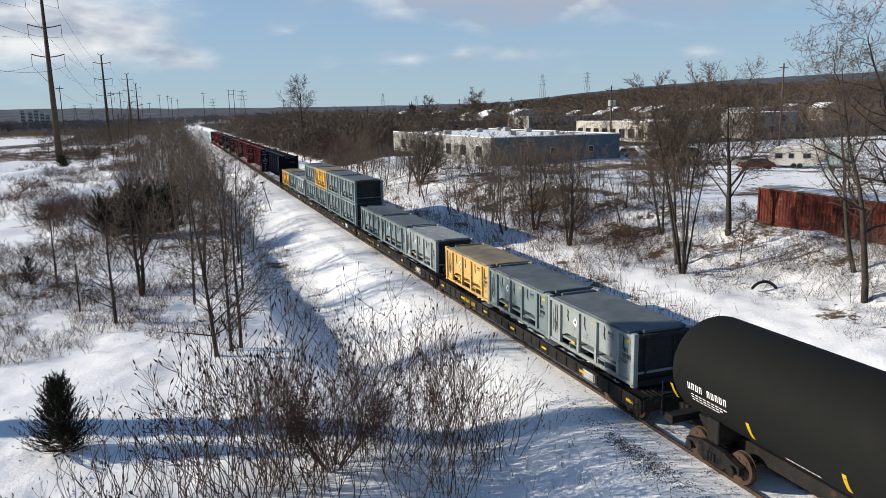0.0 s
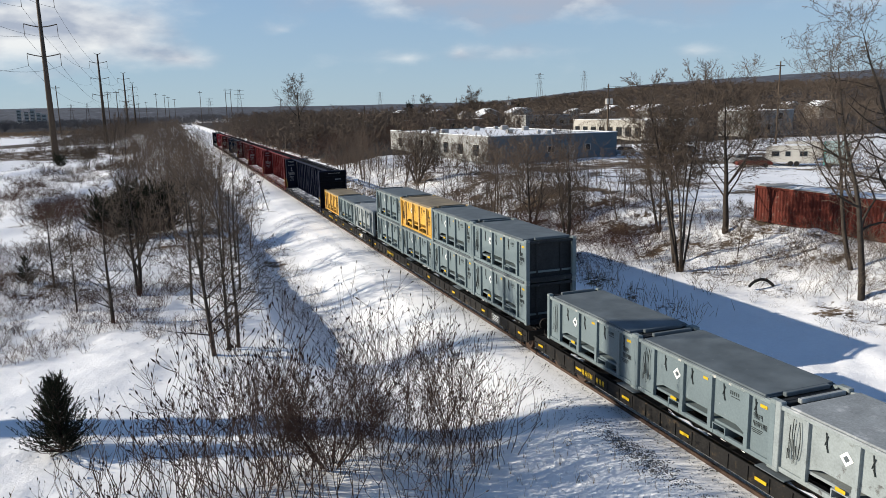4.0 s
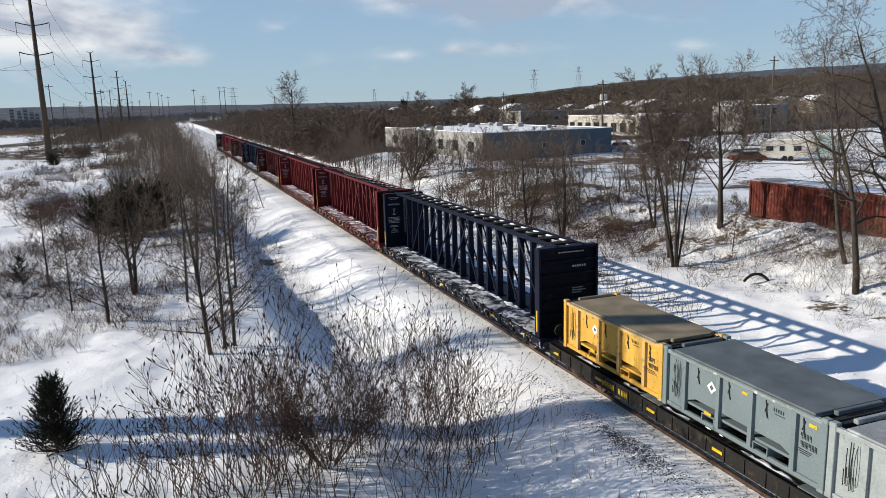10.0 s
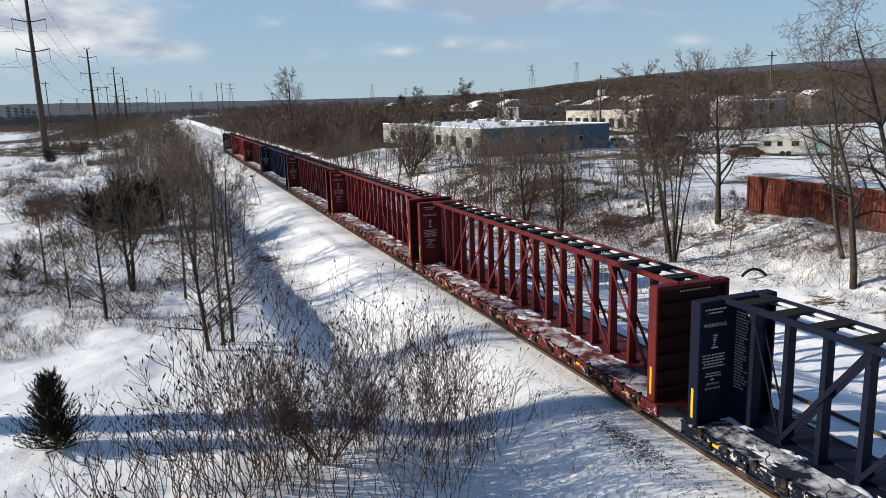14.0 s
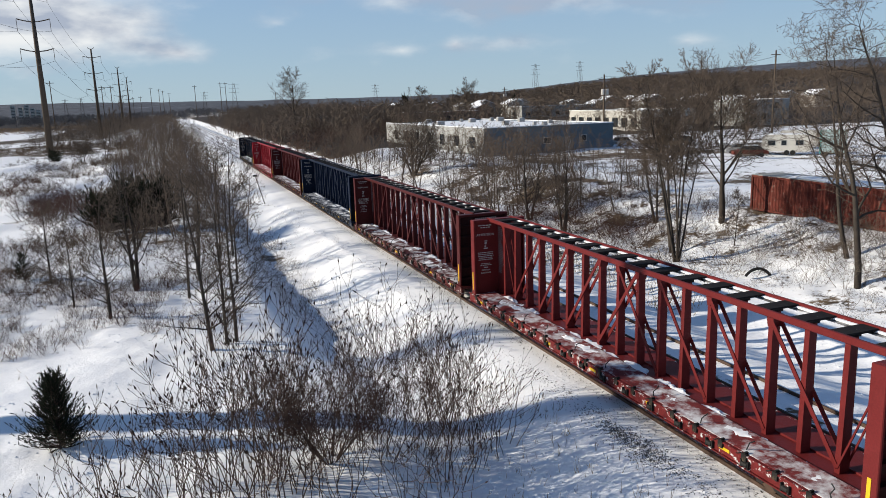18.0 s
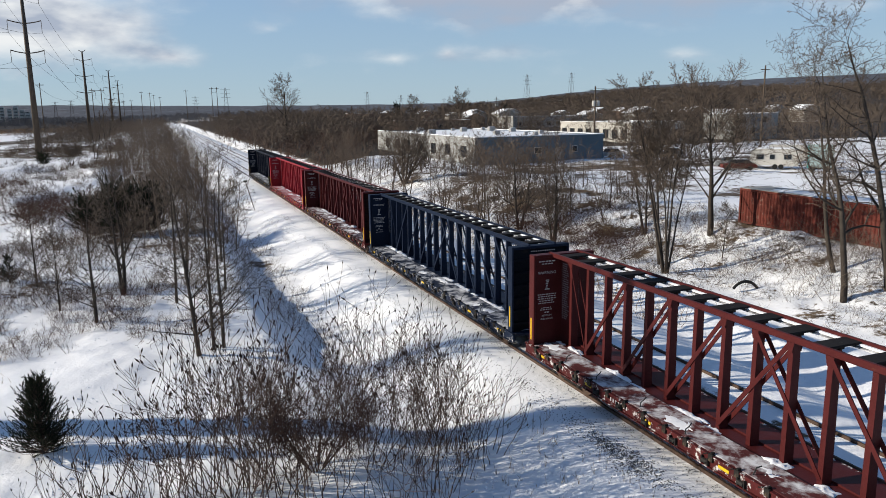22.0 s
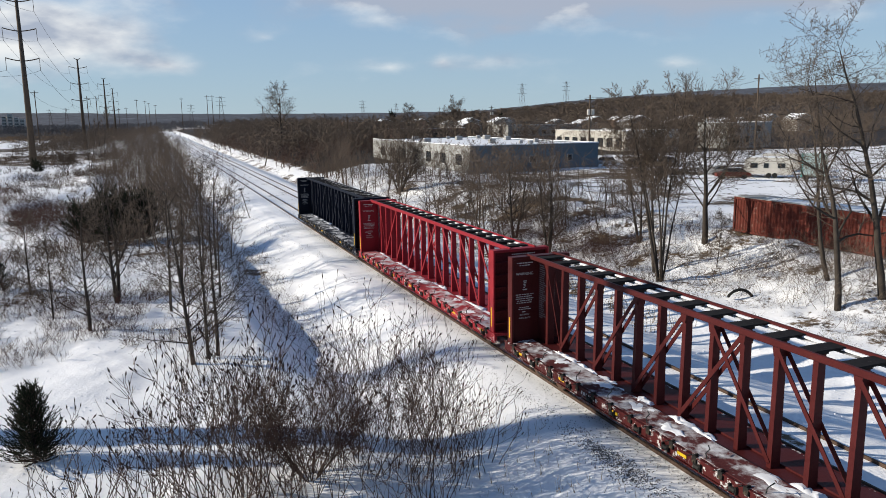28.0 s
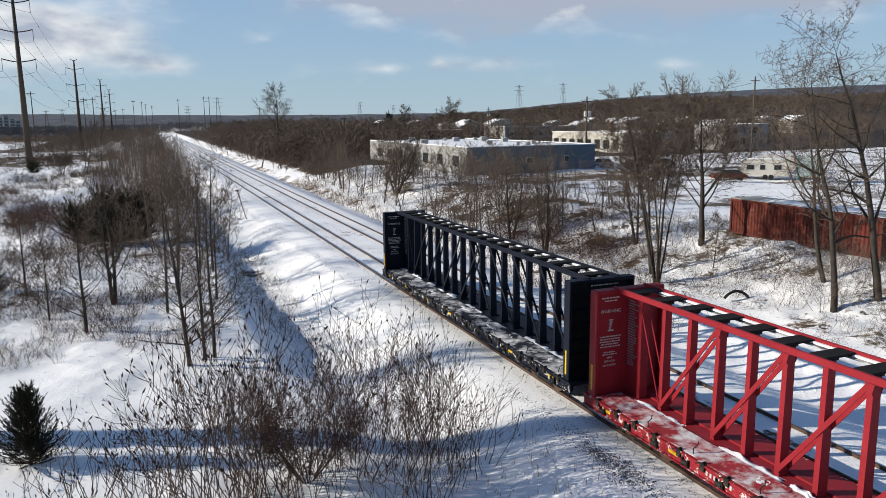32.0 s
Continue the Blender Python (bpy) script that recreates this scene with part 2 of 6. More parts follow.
# grey, faintly blue: distance haze is mixed into the far woods' colour
FARWOOD_HAZED = mat("far_woods_haze_grey", (0.115, 0.112, 0.118), 0.9, var=0.4, scale=0.02)
REED = mat("tan_reeds", (0.20, 0.135, 0.085), 0.9, var=0.3, scale=0.1)
POLE_STEEL = mat("weathering_steel", (0.080, 0.062, 0.048), 0.7, 0.1, var=0.25)
POLE_WOOD = mat("utility_pole_wood", (0.10, 0.075, 0.055), 0.85, var=0.3)


# ---------------------------------------------------------------- geometry helpers
class Geo:
    """Collects vertices and faces of one mesh."""

    def __init__(self):
        self.v, self.f = [], []

    def put(self, verts, faces):
        k = len(self.v)
        self.v += [tuple(p) for p in verts]
        self.f += [tuple(i + k for i in q) for q in faces]
        return self

    def box(self, x0, x1, y0, y1, z0, z1, c=0.0):
        if c <= 0:
            return self.put([(x0, y0, z0), (x1, y0, z0), (x1, y1, z0), (x0, y1, z0), (x0, y0, z1), (x1, y0, z1), (x1, y1, z1), (x0, y1, z1)],
                            [(3, 2, 1, 0), (4, 5, 6, 7), (0, 1, 5, 4), (1, 2, 6, 5), (2, 3, 7, 6), (3, 0, 4, 7)])
        b = bmesh.new()
        bmesh.ops.create_cube(b, size=1)
        for p in b.verts:
            p.co = ((x0 + x1) / 2 + p.co.x * (x1 - x0), (y0 + y1) / 2 + p.co.y * (y1 - y0), (z0 + z1) / 2 + p.co.z * (z1 - z0))
        bmesh.ops.bevel(b, geom=b.edges[:], offset=c, segments=1, affect="EDGES")
        b.verts.index_update()
        self.put([p.co[:] for p in b.verts], [[p.index for p in q.verts] for q in b.faces])
        b.free()
        return self

    def rod(self, p, q, r, r2=None, n=8, caps=True):
        p, q = Vector(p), Vector(q)
        r2 = r if r2 is None else r2
        d = (q - p).normalized()
        u = d.orthogonal().normalized()
        w = d.cross(u)
        ring = [u * math.cos(2 * math.pi * i / n) + w * math.sin(2 * math.pi * i / n) for i in range(n)]
        vs = [p + e * r for e in ring] + [q + e * r2 for e in ring]
        fs = [(i, (i + 1) % n, n + (i + 1) % n, n + i) for i in range(n)]
        if caps:
            fs += [tuple(range(n - 1, -1, -1)), tuple(range(n, 2 * n))]
        return self.put(vs, fs)

    def beam(self, p, q, w, h):
        """A straight bar of width w (along x) and height h from p to q in a plane of constant x."""
        p, q = Vector(p), Vector(q)
        d = (q - p).normalized()
        s = Vector((1, 0, 0))
        u = d.cross(s).normalized()
        vs = [e + s * a * w / 2 + u * b * h / 2 for e in (p, q) for a, b in ((-1, -1), (1, -1), (1, 1), (-1, 1))]
        return self.put(vs, [(0, 1, 2, 3), (7, 6, 5, 4), (0, 4, 5, 1), (1, 5, 6, 2), (2, 6, 7, 3), (3, 7, 4, 0)])

    def pipe(self, pts, r, n=6):
        """One bent tube through the points."""
        pts = [Vector(p) for p in pts]
        vs, fs = [], []
        u = (pts[1] - pts[0]).orthogonal().normalized()
        for i, p in enumerate(pts):
            d = (pts[min(i + 1, len(pts) - 1)] - pts[max(i - 1, 0)]).normalized()
            u = (u - d * u.dot(d)).normalized()
            w = d.cross(u)
            vs += [p + (u * math.cos(2 * math.pi * k / n) + w * math.sin(2 * math.pi * k / n)) * r for k in range(n)]
        for i in range(len(pts) - 1):
            fs += [(i * n + k, i * n + (k + 1) % n, (i + 1) * n + (k + 1) % n, (i + 1) * n + k) for k in range(n)]
        fs += [tuple(range(n - 1, -1, -1)), tuple(range(len(vs) - n, len(vs)))]
        return self.put(vs, fs)

    def prism(self, outline, axis, a, b):
        """An outline of (u, v) points drawn out along an axis from a to b; the other two axes in order."""
        n = len(outline)
        k = "xyz".index(axis)

        def at(u, v, w):
            p = [u, v]
            p.insert(k, w)
            return p
        vs = [at(u, v, a) for u, v in outline] + [at(u, v, b) for u, v in outline]
        return self.put(vs, [tuple(range(n)), tuple(range(2 * n - 1, n - 1, -1))] + [(i, n + i, n + (i + 1) % n, (i + 1) % n) for i in range(n)])

    def mesh(self, name, material, smooth=False):
        me = bpy.data.meshes.new(name)
        me.from_pydata(self.v, [], self.f)
        me.materials.append(material)
        b = bmesh.new()
        b.from_mesh(me)
        if len(b.faces) < 3000:
            bmesh.ops.recalc_face_normals(b, faces=b.faces[:])
        b.to_mesh(me)
        b.free()
        if smooth:
            me.polygons.foreach_set("use_smooth", [True] * len(me.polygons))
        return me


def part(name, geo, material, parent, label="", at=None, smooth=False):
    """One mesh object under a thing or a part. geo: a Geo, or a mesh that is shared."""
    data = geo if isinstance(geo, bpy.types.Mesh) else geo.mesh(name, material, smooth)
    ob = new(name, data)
    ob.parent = parent
    if at is not None:
        ob.matrix_basis = at
    return tagged(ob, label) if label else ob


def thing(name, label, category, group="", kind="", at=None):
    ob = tagged(new(name), label, category, group, kind)
    ob.empty_display_size = 0.3
    if at is not None:
        ob.matrix_basis = at
    return ob


def single(name, geo, material, label, category, group="", kind="", at=None, smooth=False):
    """A thing that is one mesh."""
    data = geo if isinstance(geo, bpy.types.Mesh) else geo.mesh(name, material, smooth)
    ob = tagged(new(name, data), label, category, group, kind)
    if at is not None:
        ob.matrix_basis = at
    return ob


SHARED = {}


def shared(key, make, material, smooth=False):
    """The mesh of that key, built once per material."""
    k = (key, material.name)
    if k not in SHARED:
        SHARED[k] = make().mesh(key, material, smooth)
    return SHARED[k]


def lettering(text, size, material):
    k = ("text", text, size, material.name)
    if k not in SHARED:
        c = bpy.data.curves.new("lettering", "FONT")
        c.body, c.size, c.align_x, c.extrude = text, size, "CENTER", 0.002
        o = new("lettering", c)
        SHARED[k] = bpy.data.meshes.new_from_object(o)
        SHARED[k].materials.clear()
        SHARED[k].materials.append(material)
        bpy.data.objects.remove(o)
        bpy.data.curves.remove(c)
    return SHARED[k]


def vnoise(x, y, seed=0):
    """Smooth value noise, -1 to 1, on arrays."""
    x, y = np.asarray(x, float), np.asarray(y, float)
    i, j = np.floor(x).astype(np.int64), np.floor(y).astype(np.int64)
    u, v = x - i, y - j
    u, v = u * u * (3 - 2 * u), v * v * (3 - 2 * v)

    def h(a, b):
        n = (a * 374761393 + b * 668265263 + seed * 974634777) & 0x7fffffff
        n = ((n ^ (n >> 13)) * 1274126177) & 0x7fffffff
        return ((n ^ (n >> 16)) & 0xffff) / 32767.5 - 1
    return (h(i, j) * (1 - u) + h(i + 1, j) * u) * (1 - v) + (h(i, j + 1) * (1 - u) + h(i + 1, j + 1) * u) * v


# ---------------------------------------------------------------- ground
TRACK_1, TRACK_2 = 15.0, 19.18


# ground begin
def ground_z(x, y):
    """Height of the ground; the rails' tops are at 0."""
    x, y = np.asarray(x, float), np.asarray(y, float)
    far = np.clip((y - 45) / 60, 0, 1)
    xs = np.where(x > 24, x + far * np.clip((x - 24) / 4, 0, 1) * 4, x)
    near_x = [-900, -60, -25, -8, 2, 5.5, 7.6, 9, 10.4, 11.8, 13.0]
    near_z = [-1.6, -1.3, -.9, -.55, -.6, -.75, -1.10, -1.05, -.72, -.30, -.13]
    ditch_x = [-900, -60, -25, -8, 2, 4.2, 5.0, 6.3, 7.6, 9, 10.4, 11.8, 13.0]
    ditch_z = [-1.6, -1.3, -.9, -.55, -.52, -.55, -.80, -1.62, -1.80, -1.45, -.85, -.30, -.13]
    bank_x = [21.4, 22.6, 24, 25.5, 28, 31, 34, 38, 42, 60, 900]
    bank_z = [-.13, -.5, -.85, -.7, -.25, 0, .5, 1.6, 2.0, 2.0, 2.4]
    deep = np.clip((y - 28) / 10, 0, 1)
    z = np.interp(xs, near_x + bank_x, near_z + bank_z) * (1 - deep) + np.interp(xs, ditch_x + bank_x, ditch_z + bank_z) * deep
    off = np.clip(np.maximum(11.5 - x, x - 22.5) / 2.5, 0, 1)
    near = np.clip(1.5 - np.hypot(x, y) / 400, 0, 1)
    z = z + off * near * (0.28 * vnoise(x / 11, y / 13, 1) + 0.08 * vnoise(x / 3.1, y / 3.7, 2) + 0.065 * vnoise(x / 0.9, y / 1.0, 3) + 0.04 * vnoise(x / 0.42, y / 0.5, 8))
    rough = np.clip((-5 - x) / 5, 0, 1) * np.clip((y - 72) / 15, 0, 1) * np.clip((260 - y) / 40, 0, 1)
    z = z + rough * (1.3 * np.clip(vnoise(x / 9, y / 16, 21), 0, 1) + 0.35 * vnoise(x / 3.5, y / 5, 22))
    dist, bearing = np.hypot(x, y), np.degrees(np.arctan2(x, y))
    rise = np.clip((dist - 450) / 1600, 0, 1)
    z = z + 42 * rise * rise * (3 - 2 * rise) * np.clip((bearing - 21) / 15, 0, 1) * np.clip((100 - bearing) / 20, 0, 1)
    bank = np.clip((x - 29) / 4, 0, 1) * np.clip((44 - x) / 4, 0, 1)
    z = z + bank * near * (0.22 * vnoise(x / 1.9, y / 2.3, 4) + 0.1 * vnoise(x / 0.7, y / 0.8, 5))
    slope = np.clip((x - 6.5) / 2, 0, 1) * np.clip((12 - x) / 1.5, 0, 1)
    z = z + slope * near * (0.06 * vnoise(y / 9.0, x / 6 + 3, 6) + 0.05 * vnoise(y / 1.9, x / 1.7, 7))
    return z
# ground end


def gz(x, y):
    return float(ground_z(x, y))


def lines(*spans):
    out = []
    for a, b, n in spans:
        out += list(a + (b - a) * np.arange(n) / n)
    return np.array(out + [spans[-1][1]])


gx = lines((-4200, -900, 8), (-900, -200, 14), (-200, -60, 20), (-60, -16, 40), (-16, 13, 110), (13, 22, 12), (22, 46, 70), (46, 120, 30), (120, 900, 20), (900, 4200, 8))
gy = lines((-300, -20, 10), (-20, 12, 20), (12, 75, 200), (75, 180, 70), (180, 500, 50), (500, 4400, 24))
GX, GY = np.meshgrid(gx, gy)
GZ = ground_z(GX, GY)
nx, ny = len(gx), len(gy)
idx = np.arange(nx * ny).reshape(ny, nx)
quads = np.stack([idx[:-1, :-1], idx[:-1, 1:], idx[1:, 1:], idx[1:, :-1]], -1).reshape(-1, 4)
gm = bpy.data.meshes.new("ground")
gm.from_pydata(np.stack([GX, GY, GZ], -1).reshape(-1, 3).tolist(), [], quads.tolist())
gm.polygons.foreach_set("use_smooth", [True] * len(gm.polygons))
bare = np.zeros_like(GX)


def zone(x0, x1, y0, y1, level, edge=2.0):
    k = np.clip((GX - x0) / edge, 0, 1) * np.clip((x1 - GX) / edge, 0, 1) * np.clip((GY - y0) / edge, 0, 1) * np.clip((y1 - GY) / edge, 0, 1)
    np.maximum(bare, level * k, out=bare)


zone(-900, -2, 215, 900, 0.50, 12)
zone(-900, -6, 345, 900, 0.70, 20)
zone(-60, -4, 82, 225, 0.36, 6)
zone(-34, -4, 82, 105, 0.42, 6)
zone(-40, -4, 135, 172, 0.40, 8)
zone(-60, -8, 228, 318, 0.62, 6)
zone(42, 64, 62, 94, 0.50, 4)
zone(44, 200, 20, 150, 0.46, 4)
zone(44, 100, 84, 103, 0.60, 2)
zone(-8, 7.5, 60, 900, 0.48, 4)
zone(-20, 1, 42, 66, 0.42, 5)
zone(5.6, 9.0, 28, 300, 0.40, 1.0)
zone(22.8, 27.5, 30, 600, 0.47, 1.4)
zone(28, 44, 18, 60, 0.47, 3)
zone(28, 44, 50, 110, 0.52, 3)
zone(26, 900, 135, 900, 0.85, 5)
zone(80, 900, 230, 2000, 0.80, 40)
zone(-900, 10, 500, 2000, 0.80, 40)
zone(13.6, 14.3, -100, 700, 0.42, 0.25)
zone(14.4, 19.8, -100, 600, 0.36, 0.5)
zone(-4200, 4200, 800, 4400, 0.60, 100)
bare[(GX > 780) | (GX < -860)] = 0.9
bare[(GX < -20) & (GY > 318) & (GY < 345)] = 0.30
bare[((GX + 135) / 76) ** 2 + ((GY - 470) / 118) ** 2 < 1] = -0.2
ga = gm.attributes.new("bare", "FLOAT", "POINT")
ga.data.foreach_set("value", bare.ravel().astype(np.float32))


def ground_material():
    m = mat("snow_and_dead_grass", (0.835, 0.84, 0.85), 0.75, var=0.07, scale=0.35, fine=5.5, bump=1.0)
    n, l = m.node_tree.nodes, m.node_tree.links
    for q in n:
        if q.type == "BUMP":
            q.inputs["Distance"].default_value = 0.034
        if q.type == "TEX_NOISE" and q.inputs["Scale"].default_value > 5:
            q.inputs["Detail"].default_value, q.inputs["Roughness"].default_value = 8, 0.66
    b = n["Principled BSDF"]
    snow = b.inputs["Base Color"].links[0].from_socket
    at = n.new("ShaderNodeAttribute")
    at.attribute_name = "bare"
    tc = n.new("ShaderNodeTexCoord")
    big, small, tone = n.new("ShaderNodeTexNoise"), n.new("ShaderNodeTexNoise"), n.new("ShaderNodeTexNoise")
    for q, sc, de in ((big, 0.19, 10), (small, 3.5, 6), (tone, 0.9, 8)):
        q.inputs["Scale"].default_value, q.inputs["Detail"].default_value = sc, de
        l.new(tc.outputs["Object"], q.inputs["Vector"])
    big.inputs["Roughness"].default_value = 0.72
    s1 = n.new("ShaderNodeMath")
    s1.operation = "MULTIPLY_ADD"
    s1.inputs[1].default_value = 1.4
    l.new(big.outputs["Fac"], s1.inputs[0])
    l.new(at.outputs["Fac"], s1.inputs[2])
    s2 = n.new("ShaderNodeMath")
    s2.operation = "MULTIPLY_ADD"
    s2.inputs[1].default_value = 0.5
    l.new(small.outputs["Fac"], s2.inputs[0])
    l.new(s1.outputs[0], s2.inputs[2])
    r = n.new("ShaderNodeMapRange")
    r.inputs["From Min"].default_value, r.inputs["From Max"].default_value = 1.44, 1.54
    l.new(s2.outputs[0], r.inputs["Value"])
    earth = n.new("ShaderNodeValToRGB")
    earth.color_ramp.elements[0].position, earth.color_ramp.elements[1].position = 0.35, 0.65
    earth.color_ramp.elements[0].color, earth.color_ramp.elements[1].color = (0.045, 0.035, 0.028, 1), (0.16, 0.112, 0.068, 1)
    l.new(tone.outputs["Fac"], earth.inputs["Fac"])
    floor = n.new("ShaderNodeMapRange")
    floor.inputs["From Min"].default_value, floor.inputs["From Max"].default_value = 0.62, 0.80
    l.new(at.outputs["Fac"], floor.inputs["Value"])
    litter = n.new("ShaderNodeMixRGB")
    litter.inputs["Color2"].default_value = (0.036, 0.029, 0.024, 1)
    l.new(floor.outputs["Result"], litter.inputs["Fac"])
    l.new(earth.outputs["Color"], litter.inputs["Color1"])
    mx = n.new("ShaderNodeMixRGB")
    l.new(r.outputs["Result"], mx.inputs["Fac"])
    l.new(snow, mx.inputs["Color1"])
    l.new(litter.outputs["Color"], mx.inputs["Color2"])
    l.new(mx.outputs["Color"], b.inputs["Base Color"])
    return m


gm.materials.append(ground_material())
ground = tagged(new("ground", gm), "snow-covered ground with a ditch, rail bed and wooded bank", "ground", kind="structure")


# ---------------------------------------------------------------- railway track
def rail_geo():
    g = Geo()
    g.prism([(-0.075, -0.17), (0.075, -0.17), (0.075, -0.155), (0.012, -0.13), (0.012, -0.04), (0.036, -0.03), (0.036, -0.004), (0.03, 0.0), (-0.03, 0.0), (-0.036, -0.004), (-0.036, -0.03), (-0.012, -0.04), (-0.012, -0.13), (-0.075, -0.155)], "y", -120, 900)
    return g


def track(name, x, label):
    t = thing(name, label, "railway track", kind="structure", at=pose(x, 0, 0))
    for s in (-0.7535, 0.7535):
        part("rail", shared("rail", rail_geo, STEEL_RAIL), None, t, "rusty steel rail standing out of the snow", pose(s, 0, 0))
    return t


track("railway_track", TRACK_1, "main railway track half buried in wind-blown snow")
track("railway_track", TRACK_2, "second railway track half buried in snow")


# ---------------------------------------------------------------- train: distance along the train is y at one second
def truck(parent, y, key="truck"):
    """A four-wheel truck of a freight car."""
    t = part("truck", shared("bolster", lambda: Geo().box(-1.1, 1.1, -0.2, 0.2, 0.42, 0.72, 0.03).box(-0.35, 0.35, -0.3, 0.3, 0.7, 0.86), STEEL_DARK), None, parent, "black cast steel truck", pose(0, y, 0))

    def side():
        g = Geo()
        g.prism([(-1.12, 0.36), (-1.12, 0.62), (-0.8, 0.68), (-0.45, 0.8), (0.45, 0.8), (0.8, 0.68), (1.12, 0.62), (1.12, 0.36), (0.72, 0.5), (0.45, 0.26), (-0.45, 0.26), (-0.72, 0.5)], "x", -0.09, 0.09)
        for s in (-0.12, 0.0, 0.12):
            g.rod((-0.1, s, 0.34), (-0.1, s, 0.6), 0.05, n=7)
        for s in (-0.89, 0.89):
            g.rod((-0.2, s, 0.457), (0.1, s, 0.457), 0.14, n=10)
        return g
    sm = shared("side_frame", side, STEEL_DARK)
    for s in (-1, 1):
        part("side_frame", sm, None, t, at=pose(s * 1.0, 0, 0, 0, 0, 0 if s < 0 else 180))

    def wheels():
        g = Geo()
        for s in (-1, 1):
            g.rod((s * 0.70, 0, 0), (s * 0.83, 0, 0), 0.457, n=20)
            g.rod((s * 0.66, 0, 0), (s * 0.70, 0, 0), 0.485, n=20)
            for a in range(6):
                c, d = math.cos(a * math.pi / 3), math.sin(a * math.pi / 3)
                g.rod((s * 0.83, 0.3 * c, 0.3 * d), (s * 0.85, 0.3 * c, 0.3 * d), 0.05, n=6)
        g.rod((-1.05, 0, 0), (1.05, 0, 0), 0.085, n=8)
        return g
    wm = shared("wheelset", wheels, STEEL_RAIL)
    for s in (-0.89, 0.89):
        w = part("wheelset", wm, None, t, "rusty steel wheels on an axle", pose(0, s, 0.457))
        WHEELS.append((w, s))
    return t


WHEELS = []
MOVERS = []


def coupler(parent, y, s):
    def make():
        g = Geo()
        g.box(-0.07, 0.07, -0.5, 0.15, -0.07, 0.07, 0.01).box(-0.16, 0.12, 0.1, 0.36, -0.14, 0.14, 0.03).box(-0.28, 0.28, -0.6, -0.45, -0.2, 0.2, 0.02)
        return g
    part("coupler", shared("coupler", make, STEEL_DARK), None, parent, "black steel knuckle coupler", pose(0, y, 0.83, 0, 0, 0 if s > 0 else 180))


CX = 0.12  # the partition stands a hand's width off the track's centre line


def centerbeam(u, paint, label, seed, word="WARNING"):
    """A centre-partition lumber flatcar; u is its near bulkhead's outer face along the train."""
    rng = random.Random(seed)
    L = 22.6
    c = thing("centerbeam_flatcar", label, "freight car", "empty lumber cars of the train")
    MOVERS.append((c, TRACK_1, u + L / 2 - 0.2, 0.0))
    h = L / 2
    # floor and sills
    part("floor", shared("floor", lambda: Geo().box(-1.30, 1.30, -h - 0.2, h + 0.2, 0.90, 1.01, 0.01).box(-0.35, 0.35, -h - 0.4, h + 0.4, 0.55, 0.90), paint), None, c)
    sill = shared("side_sill", lambda: Geo().box(-0.06, 0.06, -h - 0.2, h + 0.2, 0.66, 1.03, 0.012).box(-0.10, 0.06, -h - 0.2, h + 0.2, 0.99, 1.035).box(-0.10, 0.06, -h - 0.2, h + 0.2, 0.62, 0.65), dusty(paint))
    for s in (-1, 1):
        part("side_sill", sill, None, c, at=pose(s * 1.36, 0, 0, 0, 0, 0 if s < 0 else 180))
    deck = lambda: Geo().box(-0.5, 0.5, -h + 0.4, h - 0.4, -0.03, 0.03, 0.004)
    for s in (-1, 1):
        part("deck_panel", shared("deck_panel", deck, snowed(paint) if s < 0 else paint), None, c, at=pose(s * 0.84, 0, 1.03, 0, s * 1.2, 0))
    # centre partition: posts, braces that lean towards the middle, a ladder-like top chord
    post = shared("post", lambda: Geo().prism([(-0.165, 1.0), (-0.12, 4.6), (0.12, 4.6), (0.165, 1.0)], "y", -0.08, 0.08), paint)
    ys = [1.22 * (i - 8.5) for i in range(18)]
    for y in ys:
        part("post", post, None, c, at=pose(CX, y, 0))

    def brace(low, high, lo=1.15, hi=4.4, r=0.13):
        def make():
            d = high - low
            g = Geo().beam((-0.17, 0, lo), (-0.15, d, hi), 0.03, r)
            if r > 0.1:
                g.prism([(d - 0.15, 4.52), (d + 0.15, 4.52), (d + 0.07, 4.15), (d - 0.07, 4.15)], "x", -0.165, -0.15)
            return g
        me = shared("brace %.2f %.2f" % (high - low, r), make, paint)
        part("brace", me, None, c, at=pose(CX, low, 0))
        part("brace", me, None, c, at=pose(CX, low, 0) @ Matrix.Diagonal((-1, 1, 1, 1)))
    for k in (16, 14, 12, 10):
        brace(ys[k], ys[k - 2])
        brace(ys[17 - k], ys[19 - k])
    for low, high in ((16, 17), (1, 0)):
        brace(ys[low], ys[high], r=0.05)
    rail = shared("top_chord", lambda: Geo().box(-0.05, 0.05, -h + 0.1, h - 0.1, 4.62, 4.80, 0.015), paint)
    for s in (-1, 1):
        part("top_chord", rail, None, c, at=pose(CX + s * 0.62, 0, 0))
    rung = shared("rung", lambda: Geo().box(-0.58, 0.58, -0.24, 0.24, 4.70, 4.76, 0.008).box(-0.2, 0.2, -0.08, 0.08, 4.58, 4.66), GRATING)
    for y in ys:
        part("rung", rung, None, c, at=pose(CX, y, 0))
    ridge = shared("snow_ridge", lambda: Geo().box(0.47, 0.58, -h + 0.7, h - 0.7, 4.66, 4.72, 0.015), SNOW)
    part("snow_ridge", ridge, None, c, "line of snow caught along the top chord", pose(CX, 0, 0))
    ledge = shared("chord_ledge", lambda: Geo().box(-0.58, -0.40, -h + 0.5, h - 0.5, 4.625, 4.645).box(0.40, 0.58, -h + 0.5, h - 0.5, 4.625, 4.645), GRATE_SNOW)
    part("chord_ledge", ledge, None, c, "inner ledges of the top chord under thin snow", pose(CX, 0, 0))
